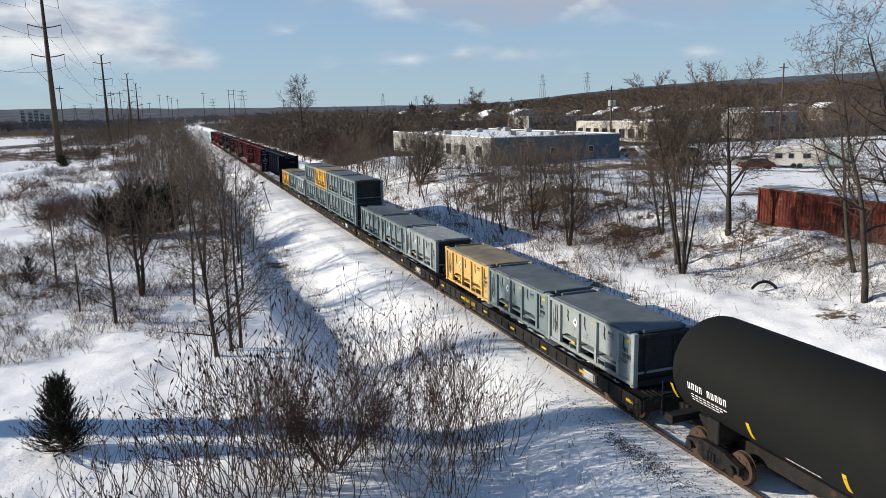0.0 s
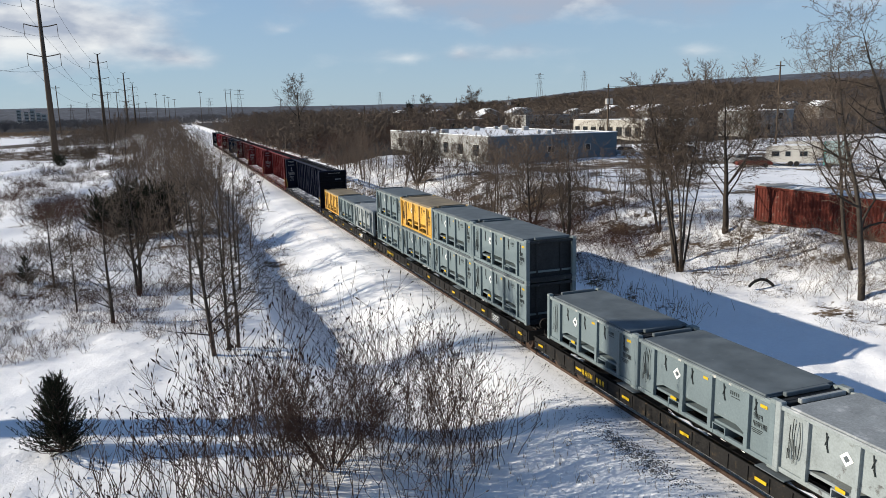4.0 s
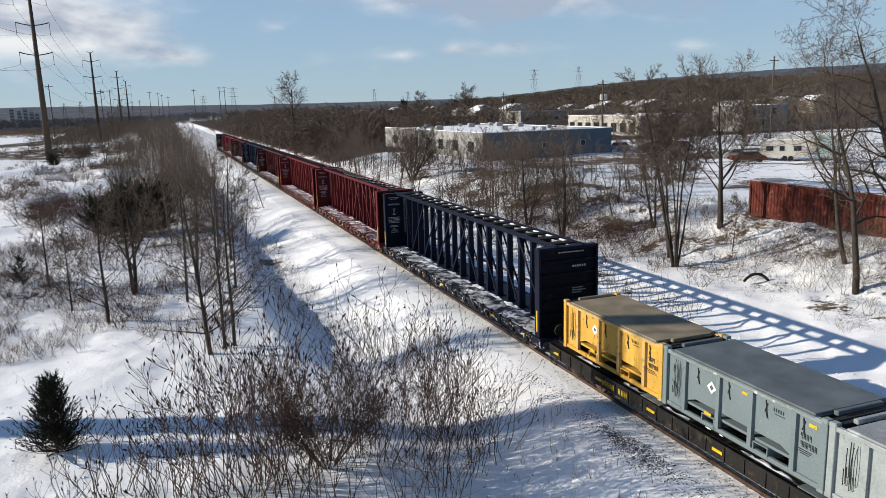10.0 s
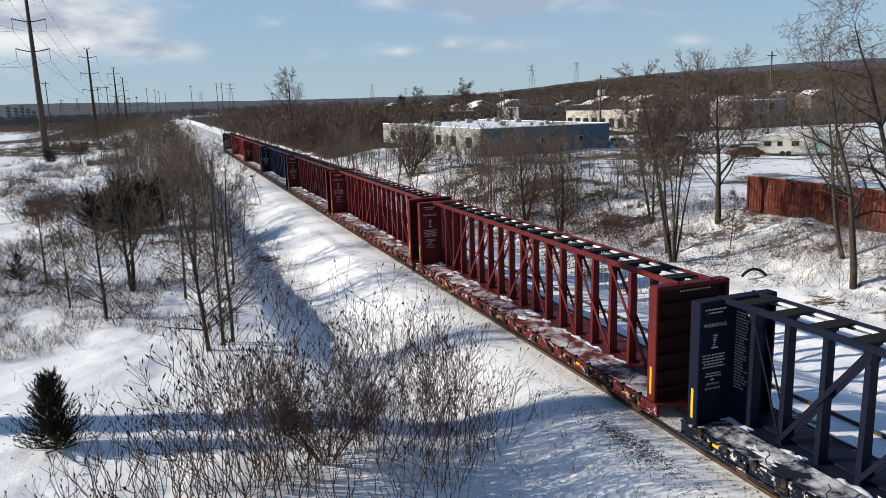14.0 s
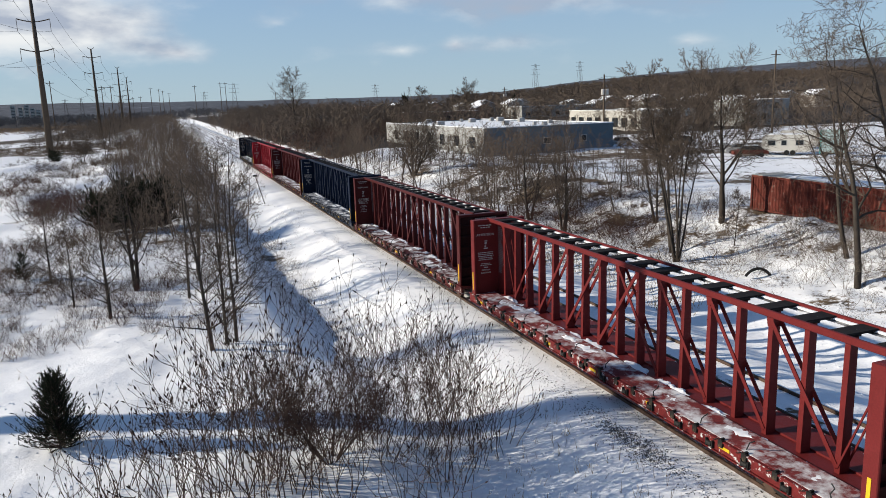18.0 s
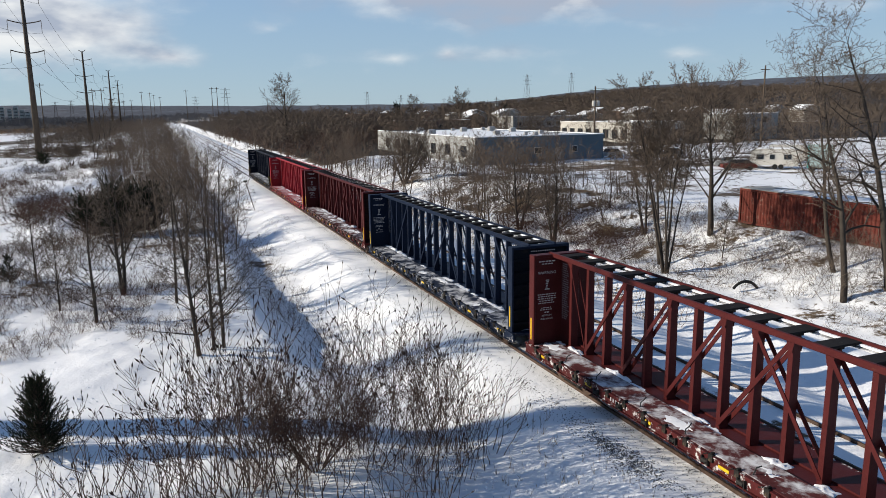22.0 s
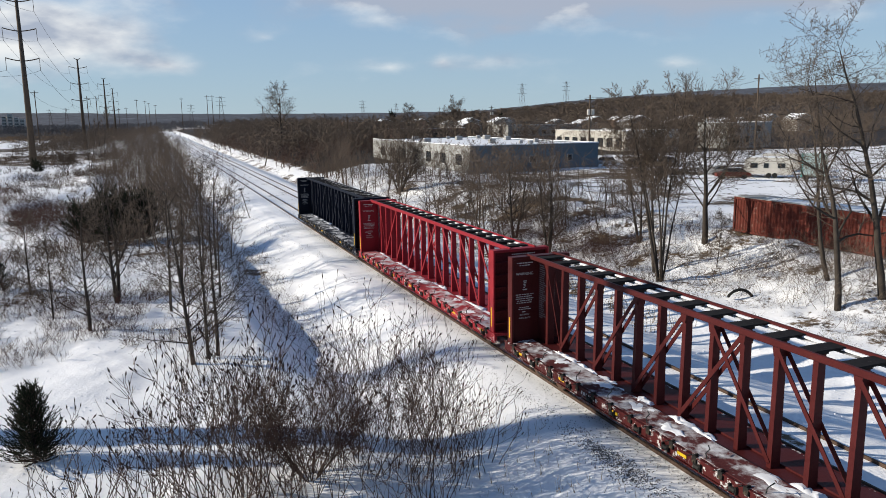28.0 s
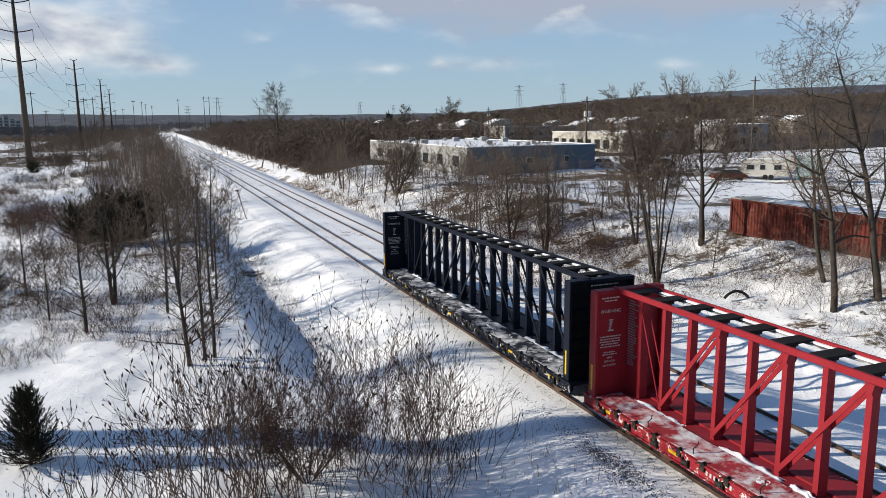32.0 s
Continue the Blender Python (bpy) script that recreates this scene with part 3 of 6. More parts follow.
    # bulkheads
    for e in (-1, 1):
        # near bulkhead and all ribs take the paint with shade put in
        b = part("bulkhead", shared("bulkhead", lambda: Geo().box(-1.29, 1.29, -0.03, 0.03, 0.96, 4.64, 0.01), end_shaded(paint) if e < 0 else paint), None, c, "steel end bulkhead", pose(0, e * (h - 0.2), 0))
        for s in (-1, 1):
            part("bulkhead_post", shared("bulkhead_post", lambda: Geo().box(-0.05, 0.05, -0.2, 0.2, 0.8, 4.74, 0.02), paint), None, b, at=pose(s * 1.335, 0, 0))
        part("bulkhead_cap", shared("bulkhead_cap", lambda: Geo().box(-1.283, 1.283, -0.2, 0.2, 4.62, 4.74, 0.02), paint), None, b)
        rib = shared("bulkhead_rib", lambda: Geo().box(-1.27, 1.27, -0.16, 0.0, -0.035, 0.035, 0.008), end_shaded(paint))
        for z in (1.4, 1.95, 2.5, 3.05, 3.6, 4.15):
            part("bulkhead_rib", rib, None, b, at=pose(0, e * 0.03, z, 0, 0, 0 if e < 0 else 180))
        if e < 0:
            ob = Geo()
            for z, x0, w, t in ((4.45, -0.4, 1.3, 0.05), (3.82, 0.25, 0.75, 0.09), (2.92, 0.25, 0.6, 0.04), (2.82, 0.25, 0.7, 0.04), (2.72, 0.25, 0.5, 0.04)):
                for i in range(int(w / 0.11)):
                    ob.box(x0 + i * 0.11, x0 + i * 0.11 + 0.07, -0.036, -0.031, z, z + t)
            part("stencil", ob, PAINT_FADED, b, "faded white car number and data")["kind"] = "stuff"
        part("centre_panel", shared("centre_panel", lambda: Geo().box(-0.16, 0.16, -0.42, 0.42, 1.0, 4.6, 0.01), paint), None, c, at=pose(CX, e * (h - 0.64), 0))
        part("grab_stripe", shared("grab_stripe", lambda: Geo().box(-0.010, 0.010, -0.05, 0.05, 1.25, 2.15), PAINT_SIGNAL), None, b, "yellow reflective strip", pose(-1.386, 0, 0))
    # writing on the far bulkhead's inner face
    y = h - 0.2 - 0.036
    part("lettering", lettering(word, 0.17, PAINT_FADED), None, c, "white stencilled word", pose(-0.70, y, 3.92, 90, 0, 0))
    part("lettering", lettering("BETWEEN", 0.10, PAINT_FADED), None, c, "white stencilled word", pose(-0.70, y, 2.16, 90, 0, 0))
    part("lettering", lettering("BULKHEADS", 0.10, PAINT_FADED), None, c, "white stencilled word", pose(-0.70, y, 2.02, 90, 0, 0))
    bars = Geo()
    for z, w, t in ((4.42, 0.74, 0.045), (4.32, 0.50, 0.04), (3.06, 0.84, 0.04), (2.97, 0.80, 0.04), (2.88, 0.84, 0.04), (2.79, 0.70, 0.04), (2.70, 0.78, 0.04), (2.5, 0.5, 0.035), (2.42, 0.6, 0.035), (2.3, 0.2, 0.05)):
        a = -0.70 - w / 2
        while a < -0.70 + w / 2 - 0.04:
            step = min(rng.uniform(0.05, 0.15), -0.70 + w / 2 - a)
            bars.box(a, a + step, y - 0.004, y, z, z + t)
            a += step + 0.03
    for k in range(5):
        bars.box(-0.76 + 0.02 * (k % 2), -0.68 + 0.02 * k, y - 0.004, y, 3.36 + 0.07 * k, 3.40 + 0.07 * k)
    bars.box(-0.80, -0.58, y - 0.004, y, 3.27, 3.32)
    part("stencil", bars, PAINT_FADED, c, "rows of white stencilled writing")["kind"] = "stuff"
    side = Geo()
    for i in range(26):
        w = rng.uniform(0.25, 0.5)
        a = 0.0
        while a < w:
            step = rng.uniform(0.05, 0.13)
            side.box(CX - 0.168, CX - 0.163, h - 0.35 - a - step, h - 0.35 - a, 4.3 - i * 0.09, 4.345 - i * 0.09)
            a += step + 0.03
    part("stencil", side, PAINT_FAINT, c, "column of small white writing")["kind"] = "stuff"
    # reflectors and number on the sill
    plate = shared("reflector", lambda: Geo().box(-0.008, 0.008, -0.20, 0.20, -0.045, 0.045), PAINT_SIGNAL)
    for i in range(7):
        part("reflector", plate, None, c, "yellow reflective plate", pose(-1.43, -h + 1.2 + i * (L - 2.4) / 6, 0.84))
    num = Geo()
    for i in range(7):
        num.box(-1.432, -1.424, h - 6 - i * 0.15, h - 6 - i * 0.15 + 0.07, 0.78, 0.90)
    part("stencil", num, PAINT_FADED, c, "white car number on the sill")["kind"] = "stuff"
    # winches under the sill and snow on the deck
    win = shared("winch", lambda: Geo().rod((-0.1, -0.1, 0.78), (-0.1, 0.1, 0.78), 0.07, n=8).box(-0.14, 0.0, -0.14, -0.1, 0.68, 0.9).box(-0.14, 0.0, 0.1, 0.14, 0.68, 0.9), STEEL_DARK)
    for i in range(16):
        part("winch", win, None, c, "small black tie-down winch", pose(-1.36, -h + 1.0 + i * (L - 2) / 15, 0))
    for i in range(17):
        y0 = -h + 0.9 + i * (L - 1.8) / 16 + rng.uniform(-0.3, 0.3)
        if rng.random() < 0.5:
            part("snow_patch", snow_lump(rng, rng.uniform(0.2, 0.4), rng.uniform(0.4, 0.9), rng.uniform(0.035, 0.07)), SNOW, c, "crusted snow left on the deck", pose(-0.80 + rng.uniform(-0.1, 0.25), y0, 1.055), True)
        if rng.random() < 0.7:
            part("snow_patch", snow_lump(rng, rng.uniform(0.14, 0.3), rng.uniform(0.4, 0.9), rng.uniform(0.06, 0.17)), SNOW, c, "snow piled along the posts", pose(CX - 0.32, y0 + 0.5, 1.0), True)
    # stake pockets and chain ends along the deck edge
    pocket = shared("stake_pocket", lambda: Geo().box(-0.05, 0.03, -0.09, 0.09, -0.16, 0.06, 0.01).box(-0.02, 0.10, -0.03, 0.03, 0.05, 0.10).rod((-0.03, 0.12, 0.04), (0.0, 0.3, -0.05), 0.022, n=5), SILL)
    for i in range(22):
        part("stake_pocket", pocket, None, c, "rusty black stake pocket", pose(-1.43, -h + 0.7 + i * (L - 1.4) / 21 + rng.uniform(-0.08, 0.08), 1.0))
    # tie-down straps standing up from the deck edge
    st = shared("strap", lambda: Geo().pipe([(0, 0, 1.0), (0.06, 0.05, 1.18), (0.10, -0.05, 1.3), (0.22, 0.0, 1.36)], 0.018, 5), PAINT_INK)
    for i in range(9):
        part("strap", st, None, c, "loose dark tie-down strap", pose(-1.25, -h + 1.4 + i * 2.3 + rng.uniform(-0.4, 0.4), 0, 0, 0, rng.uniform(-60, 60)))
    for e in (-1, 1):
        truck(c, e * (h - 2.6))
        coupler(c, e * (h + 0.55), e)
    return c


def snow_lump(rng, a, b, hgt):
    g = Geo()
    n, m = 9, 13
    ph = rng.uniform(0, 50)
    vs, fs = [], []
    for j in range(m):
        for i in range(n):
            u, v = i / (n - 1) * 2 - 1, j / (m - 1) * 2 - 1
            e = max(0, 1 - (u * u) ** 1.5) * max(0, 1 - (v * v) ** 1.5)
            z = hgt * e * (0.6 + 0.7 * abs(float(vnoise(u * 2.5 + ph, v * 4 + ph, 9)))) - 0.03
            k = 1 + 0.35 * float(vnoise(3 * math.atan2(u, v + 1e-6) + ph, ph, 8))
            vs.append((u * a * k + 0.06 * math.sin(7 * v + ph), v * b * k, z))
    for j in range(m - 1):
        for i in range(n - 1):
            k = j * n + i
            fs.append((k, k + 1, k + n + 1, k + n))
    return g.put(vs, fs)


def flatcar(u0, u1, label, seed, wide=False):
    """A black skeleton flatcar for containers, from u0 to u1 along the train."""
    rng = random.Random(seed)
    L, h = u1 - u0, (u1 - u0) / 2
    c = thing("container_flatcar", label, "freight car", "container flatcars of the train")
    MOVERS.append((c, TRACK_1, (u0 + u1) / 2, 0.0))
    part("centre_sill", Geo().box(-0.4, 0.4, -h - 0.1, h + 0.1, 0.5, 1.05, 0.02), STEEL_DARK, c)
    for s in (-1, 1):
        g = Geo().box(s * 1.36 - 0.05, s * 1.36 + 0.05, -h, h, 0.60, 1.12, 0.012).box(s * 1.36 - 0.09, s * 1.36 + 0.09, -h, h, 1.08, 1.12)
        for i in range(int(L / 0.75)):
            y = -h + 0.4 + i * 0.75
            g.box(s * 1.36 - 0.08, s * 1.36 + 0.08, y - 0.02, y + 0.02, 0.64, 1.08)
        part("side_sill", g, SILL, c)
        st = Geo()
        for x in (0.62, 0.78, 0.94):
            st.box(s * x - 0.03, s * x + 0.03, -h, h, 1.06, 1.16)
        part("stringer", st, STEEL_DARK, c, "long steel stringers dusted with snow")
        for i in range(int(L / 2.2)):
            if rng.random() < 0.75:
                part("snow_patch", snow_lump(rng, rng.uniform(0.06, 0.13), rng.uniform(0.4, 1.0), rng.uniform(0.03, 0.06)), SNOW, c, "thin snow lying on the deck frame", pose(s * rng.choice((1.16, 1.18, 0.86)), -h + 1.2 + i * 2.2 + rng.uniform(-0.4, 0.4), 1.085), True)
    n = int(L / 1.5)
    cb = shared("cross_bearer", lambda: Geo().box(-1.32, 1.32, -0.09, 0.09, 0.84, 1.06, 0.01), STEEL_DARK)
    for i in range(n + 1):
        part("cross_bearer", cb, None, c, at=pose(0, -h + 0.3 + i * (L - 0.6) / n, 0))
    for y in (-h + 0.9, h - 0.9):
        part("end_deck", Geo().box(-1.34, 1.34, y - 0.75, y + 0.75, 1.06, 1.10, 0.01), STEEL_DARK, c)
    for y in (-h * 0.33, h * 0.33):
        part("step_plate", Geo().box(-1.36, -0.95, y - 0.5, y + 0.5, 1.12, 1.15, 0.008), PAINT_LID, c, "grey steel deck plate")
    plate = shared("reflector", lambda: Geo().box(-0.008, 0.008, -0.20, 0.20, -0.045, 0.045), PAINT_SIGNAL)
    for i in range(7):
        part("reflector", plate, None, c, "yellow reflective plate", pose(-1.445, -h + 0.6 + i * (L - 1.2) / 6, 0.86))
    num = Geo()
    for i in range(8):
        if i != 4:
            y = h - 4 - i * 0.19
            num.box(-1.445, -1.438, y, y + 0.03, 0.76, 0.95).box(-1.445, -1.438, y + 0.08, y + 0.11, 0.76, 0.95).box(-1.445, -1.438, y + 0.03, y + 0.08, 0.84, 0.87)
    part("stencil", num, PAINT_SIGNAL, c, "yellow car number on the sill")["kind"] = "stuff"
    fr = Geo()
    for a, b, z0, z1 in ((-0.4, 0.4, 0.98, 1.0), (-0.4, 0.4, 0.7, 0.72), (-0.4, -0.38, 0.7, 1.0), (0.38, 0.4, 0.7, 1.0)):
        fr.box(-1.446, -1.438, -h + 3.2 + a, -h + 3.2 + b, z0, z1)
    for z in (0.76, 0.84, 0.92):
        fr.box(-1.446, -1.438, -h + 2.9, -h + 3.5, z, z + 0.04)
    part("data_panel", fr, PAINT_WHITE, c, "framed white data panel")
    for e in (-1, 1):
        truck(c, e * (h - 1.9))
        coupler(c, e * (h + 0.35), e)
        # handbrake, steps, hoses and sill steps at the ends
        g = Geo().rod((-0.9, e * (h + 0.02), 1.12), (-0.9, e * (h + 0.02), 1.62), 0.03, n=6).rod((-0.9, e * (h + 0.02), 1.55), (-0.9, e * (h + 0.09), 1.55), 0.24, n=14)
        part("handbrake", g, SILL, c, "black handbrake wheel") if e > 0 else None
        for s in (-1, 1):
            part("sill_step", Geo().pipe([(s * 1.40, e * (h - 0.15), 0.75), (s * 1.40, e * (h - 0.15), 0.34), (s * 1.40, e * (h - 0.55), 0.34), (s * 1.40, e * (h - 0.55), 0.75)], 0.018, 5), SILL, c)
            part("grab_iron", Geo().pipe([(s * 1.42, e * (h - 0.12), 0.9), (s * 1.48, e * (h - 0.12), 0.9), (s * 1.48, e * (h - 0.5), 0.9), (s * 1.42, e * (h - 0.5), 0.9)], 0.014, 5), SILL, c)
            part("brake_hose", Geo().pipe([(s * 0.3, e * h, 0.75), (s * 0.3, e * (h + 0.25), 0.6), (s * 0.22, e * (h + 0.42), 0.42), (s * 0.12, e * (h + 0.55), 0.5)], 0.028, 6), RUBBER, c)
        part("end_sill", Geo().box(-1.36, 1.36, e * h - 0.06, e * h + 0.06, 0.68, 1.1, 0.015).box(-0.5, 0.5, e * (h + 0.08) - 0.06, e * (h + 0.08) + 0.06, 0.6, 1.0, 0.01), SILL, c)
    for i, (y, w) in enumerate(((-1.1, 0.5), (0.4, 0.35), (1.6, 0.6))):
        part("brake_reservoir", Geo().rod((-0.75, y - w / 2, 0.62), (-0.75, y + w / 2, 0.62), 0.16, n=10), SILL, c)
    return c


def container(u, z, paint, lid, label, seed, pale=False):
    """A half-height lidded bulk container, 6.06 m long; u is its near end along the train."""
    rng = random.Random(seed)
    c = thing("bulk_container", label, "container", "lidded bulk containers on the train")
    h, w, H = 3.03, 1.219, 1.87
    MOVERS.append((c, TRACK_1, u + h, z))
    worn = {"yellow_paint": PAINT_CREAM, "grey_green_paint": PAINT_WORN}.get(paint.name, paint)

    def shell():
        g = Geo()
        # side walls with openings below, floor hoppers sloping inwards
        for s in (-1, 1):
            g.prism([(-2.85, 0.42), (-2.85, 1.70), (2.85, 1.70), (2.85, 0.42), (2.1, 0.42), (1.6, 0.62), (-1.6, 0.62), (-2.1, 0.42)], "x", s * (w - 0.11) - 0.015, s * (w - 0.11) + 0.015)
            g.box(s * (w - 0.11) - 0.015, s * (w - 0.11) + 0.015, -2.85, -2.05, 0.14, 0.42).box(s * (w - 0.11) - 0.015, s * (w - 0.11) + 0.015, 2.05, 2.85, 0.14, 0.42)
        g.box(-1.1, 1.1, -2.8, 2.8, 0.36, 0.44)
        return g
    part("shell", shared("container_shell", shell, paint), None, c)
    rib = shared("rib", lambda: Geo().prism([(-w + 0.005, 1.70), (-w + 0.005, 0.16), (-w + 0.12, 0.10), (-w + 0.12, 1.72)], "y", -0.07, 0.07), PAINT_CREAM if paint is PAINT_YELLOW else paint)
    for s in (-1, 1):
        for y in (-2.05, -0.62, 0.62, 2.05):
            part("rib", rib, None, c, at=pose(0, y, 0, 0, 0, 0 if s < 0 else 180) if s < 0 else pose(0, y, 0, 0, 0, 180))
        part("top_rail", shared("top_rail", lambda: Geo().box(-0.06, 0.06, -2.95, 2.95, 1.68, 1.80, 0.012), worn), None, c, at=pose(s * (w - 0.08), 0, 0))
        part("bottom_rail", shared("bottom_rail", lambda: Geo().box(-0.05, 0.05, -2.95, 2.95, 0.02, 0.15, 0.012), paint), None, c, at=pose(s * (w - 0.09), 0, 0))
        for e in (-1, 1):
            p = part("corner_post", shared("corner_post", lambda: Geo().box(-0.09, 0.09, -0.09, 0.09, 0.0, 1.87, 0.012), paint), None, c, at=pose(s * (w - 0.09), e * (h - 0.09), 0))
            cast = shared("corner_casting", lambda: Geo().box(-0.1, 0.1, -0.1, 0.1, 0, 0.12, 0.02), worn)
            part("corner_casting", cast, None, p, at=pose(0, 0, 1.755))
            part("corner_casting", cast, None, p, at=pose(0, 0, -0.005))
    for e in (-1, 1):
        part("end_beam", shared("end_beam", lambda: Geo().box(-1.1, 1.1, -0.07, 0.07, 0.0, 0.2, 0.012), END_SHADE), None, c, at=pose(0, e * (h - 0.08), 0))
        part("end_header", shared("end_header", lambda: Geo().box(-1.1, 1.1, -0.07, 0.07, 1.68, 1.80, 0.012), END_SHADE), None, c, at=pose(0, e * (h - 0.08), 0))
        part("end_wall", shared("end_wall", lambda: Geo().box(-1.12, 1.12, -0.02, 0.02, 0.15, 1.72).box(-0.62, -0.54, -0.07, 0.07, 0.2, 1.68).box(0.54, 0.62, -0.07, 0.07, 0.2, 1.68), END_SHADE), None, c, "recessed end wall with shade put into its dark colour", pose(0, e * 2.74, 0))
    # forklift pockets
    for y in (-1.0, 1.0):
        part("fork_pocket", shared("fork_pocket", lambda: Geo().box(-w + 0.03, w - 0.03, -0.26, -0.23, 0.03, 0.36).box(-w + 0.03, w - 0.03, 0.23, 0.26, 0.03, 0.36).box(-w + 0.03, w - 0.03, -0.26, 0.26, 0.34, 0.37), paint), None, c, at=pose(0, y, 0))
        part("caution_plate", shared("caution_plate", lambda: Geo().box(-0.006, 0.006, -0.14, 0.14, 0.38, 0.47), PAINT_SIGNAL), None, c, "small yellow plate", pose(-w + 0.03, y, 0)) if y > 0 else None
    # lid
    part("lid", shared("lid", lambda: Geo().box(-1.16, 1.16, -2.62, 2.62, 1.80, 1.86, 0.02).box(-1.2, 1.2, -2.66, 2.66, 1.76, 1.81, 0.01), lid), None, c, "flat steel lid")
    for e in (-1, 1):
        part("lid_bar", shared("lid_bar", lambda: Geo().box(-0.75, 0.75, -0.07, 0.07, 1.80, 1.92, 0.02), lid), None, c, "raised lid locking bar", pose(0.05, e * 2.78, 0))
    latch = shared("latch", lambda: Geo().rod((-w - 0.01, -0.02, 1.25), (-w - 0.01, 0.03, 1.62), 0.014, n=5).rod((-w - 0.01, 0.05, 1.3), (-w - 0.01, -0.03, 1.55), 0.014, n=5).rod((-w - 0.012, -0.05, 1.15), (-w - 0.012, 0.0, 1.3), 0.018, n=5), PAINT_INK)
    for y in (-2.3, -1.1, 0.25, 1.5):
        part("latch", latch, None, c, "dark ratchet latch and strap", pose(0.09, y, 0))
    x = -w + 0.09
    for k, (y0, top, low) in enumerate(((2.28, 1.58, 0.62), (2.36, 1.50, 0.48), (2.45, 1.60, 0.75), (2.53, 1.42, 0.55))):
        sway = rng.uniform(-0.06, 0.06)
        pts = [(x - 0.05 - 0.012 * (k % 2), y0 + sway * math.sin(math.pi * i / 6), top + (low - top) * i / 6) for i in range(7)]
        pts += [(x - 0.07, y0 + 0.05, low - 0.05), (x - 0.05, y0 + 0.07, low + rng.uniform(0.1, 0.4))]
        part("strap", Geo().pipe(pts, rng.uniform(0.007, 0.014), 5), PAINT_INK, c, "loose dark strap hanging down")
    # decals
    d = Geo()
    for q, dx in ((0.19, 0.004), (0.09, 0.007)):
        part("placard", Geo().put([(x - dx, 0.95, 1.22 - q), (x - dx, 0.95 - q, 1.22), (x - dx, 0.95, 1.22 + q), (x - dx, 0.95 + q, 1.22)], [(0, 1, 2, 3)]), PAINT_WHITE if q > 0.1 else PAINT_LID, c, "white diamond placard with a grey mark")
    part("decal", Geo().box(x - 0.006, x - 0.002, -2.68, -2.44, 1.46, 1.55), PAINT_SIGNAL, c, "yellow sticker")
    part("decal", Geo().box(x - 0.006, x - 0.002, -0.42, -0.22, 1.48, 1.56), PAINT_SIGNAL, c, "yellow sticker")
    ink = Geo()
    for row, n, z0, hh in ((0, 4, 1.08, 0.15), (1, 6, 0.87, 0.15)):
        for i in range(n):
            y = -2.28 - i * 0.085
            ink.box(x - 0.006, x - 0.002, y, y + 0.016, z0, z0 + hh).box(x - 0.006, x - 0.002, y + 0.042, y + 0.058, z0 + (0.0 if i % 3 else hh * 0.5), z0 + hh)
            ink.box(x - 0.006, x - 0.002, y + 0.016, y + 0.042, z0 + hh - 0.02, z0 + hh).box(x - 0.006, x - 0.002, y + 0.016, y + 0.042, z0 + hh * 0.45, z0 + hh * 0.45 + 0.02)
    for z0, w in ((0.79, 0.42), (0.74, 0.36), (0.69, 0.28)):
        ink.box(x - 0.006, x - 0.002, -2.36 - w / 2, -2.36 + w / 2, z0, z0 + 0.022)
    for i in range(5):
        ink.box(x - 0.006, x - 0.002, -1.36 - i * 0.075, -1.33 - i * 0.075, 1.42, 1.52)
    ink.box(x - 0.006, x - 0.002, -1.7, -1.36, 1.35, 1.37)
    part("stencil", ink, PAINT_INK, c, "dark stencilled serial number")["kind"] = "stuff"
    return c


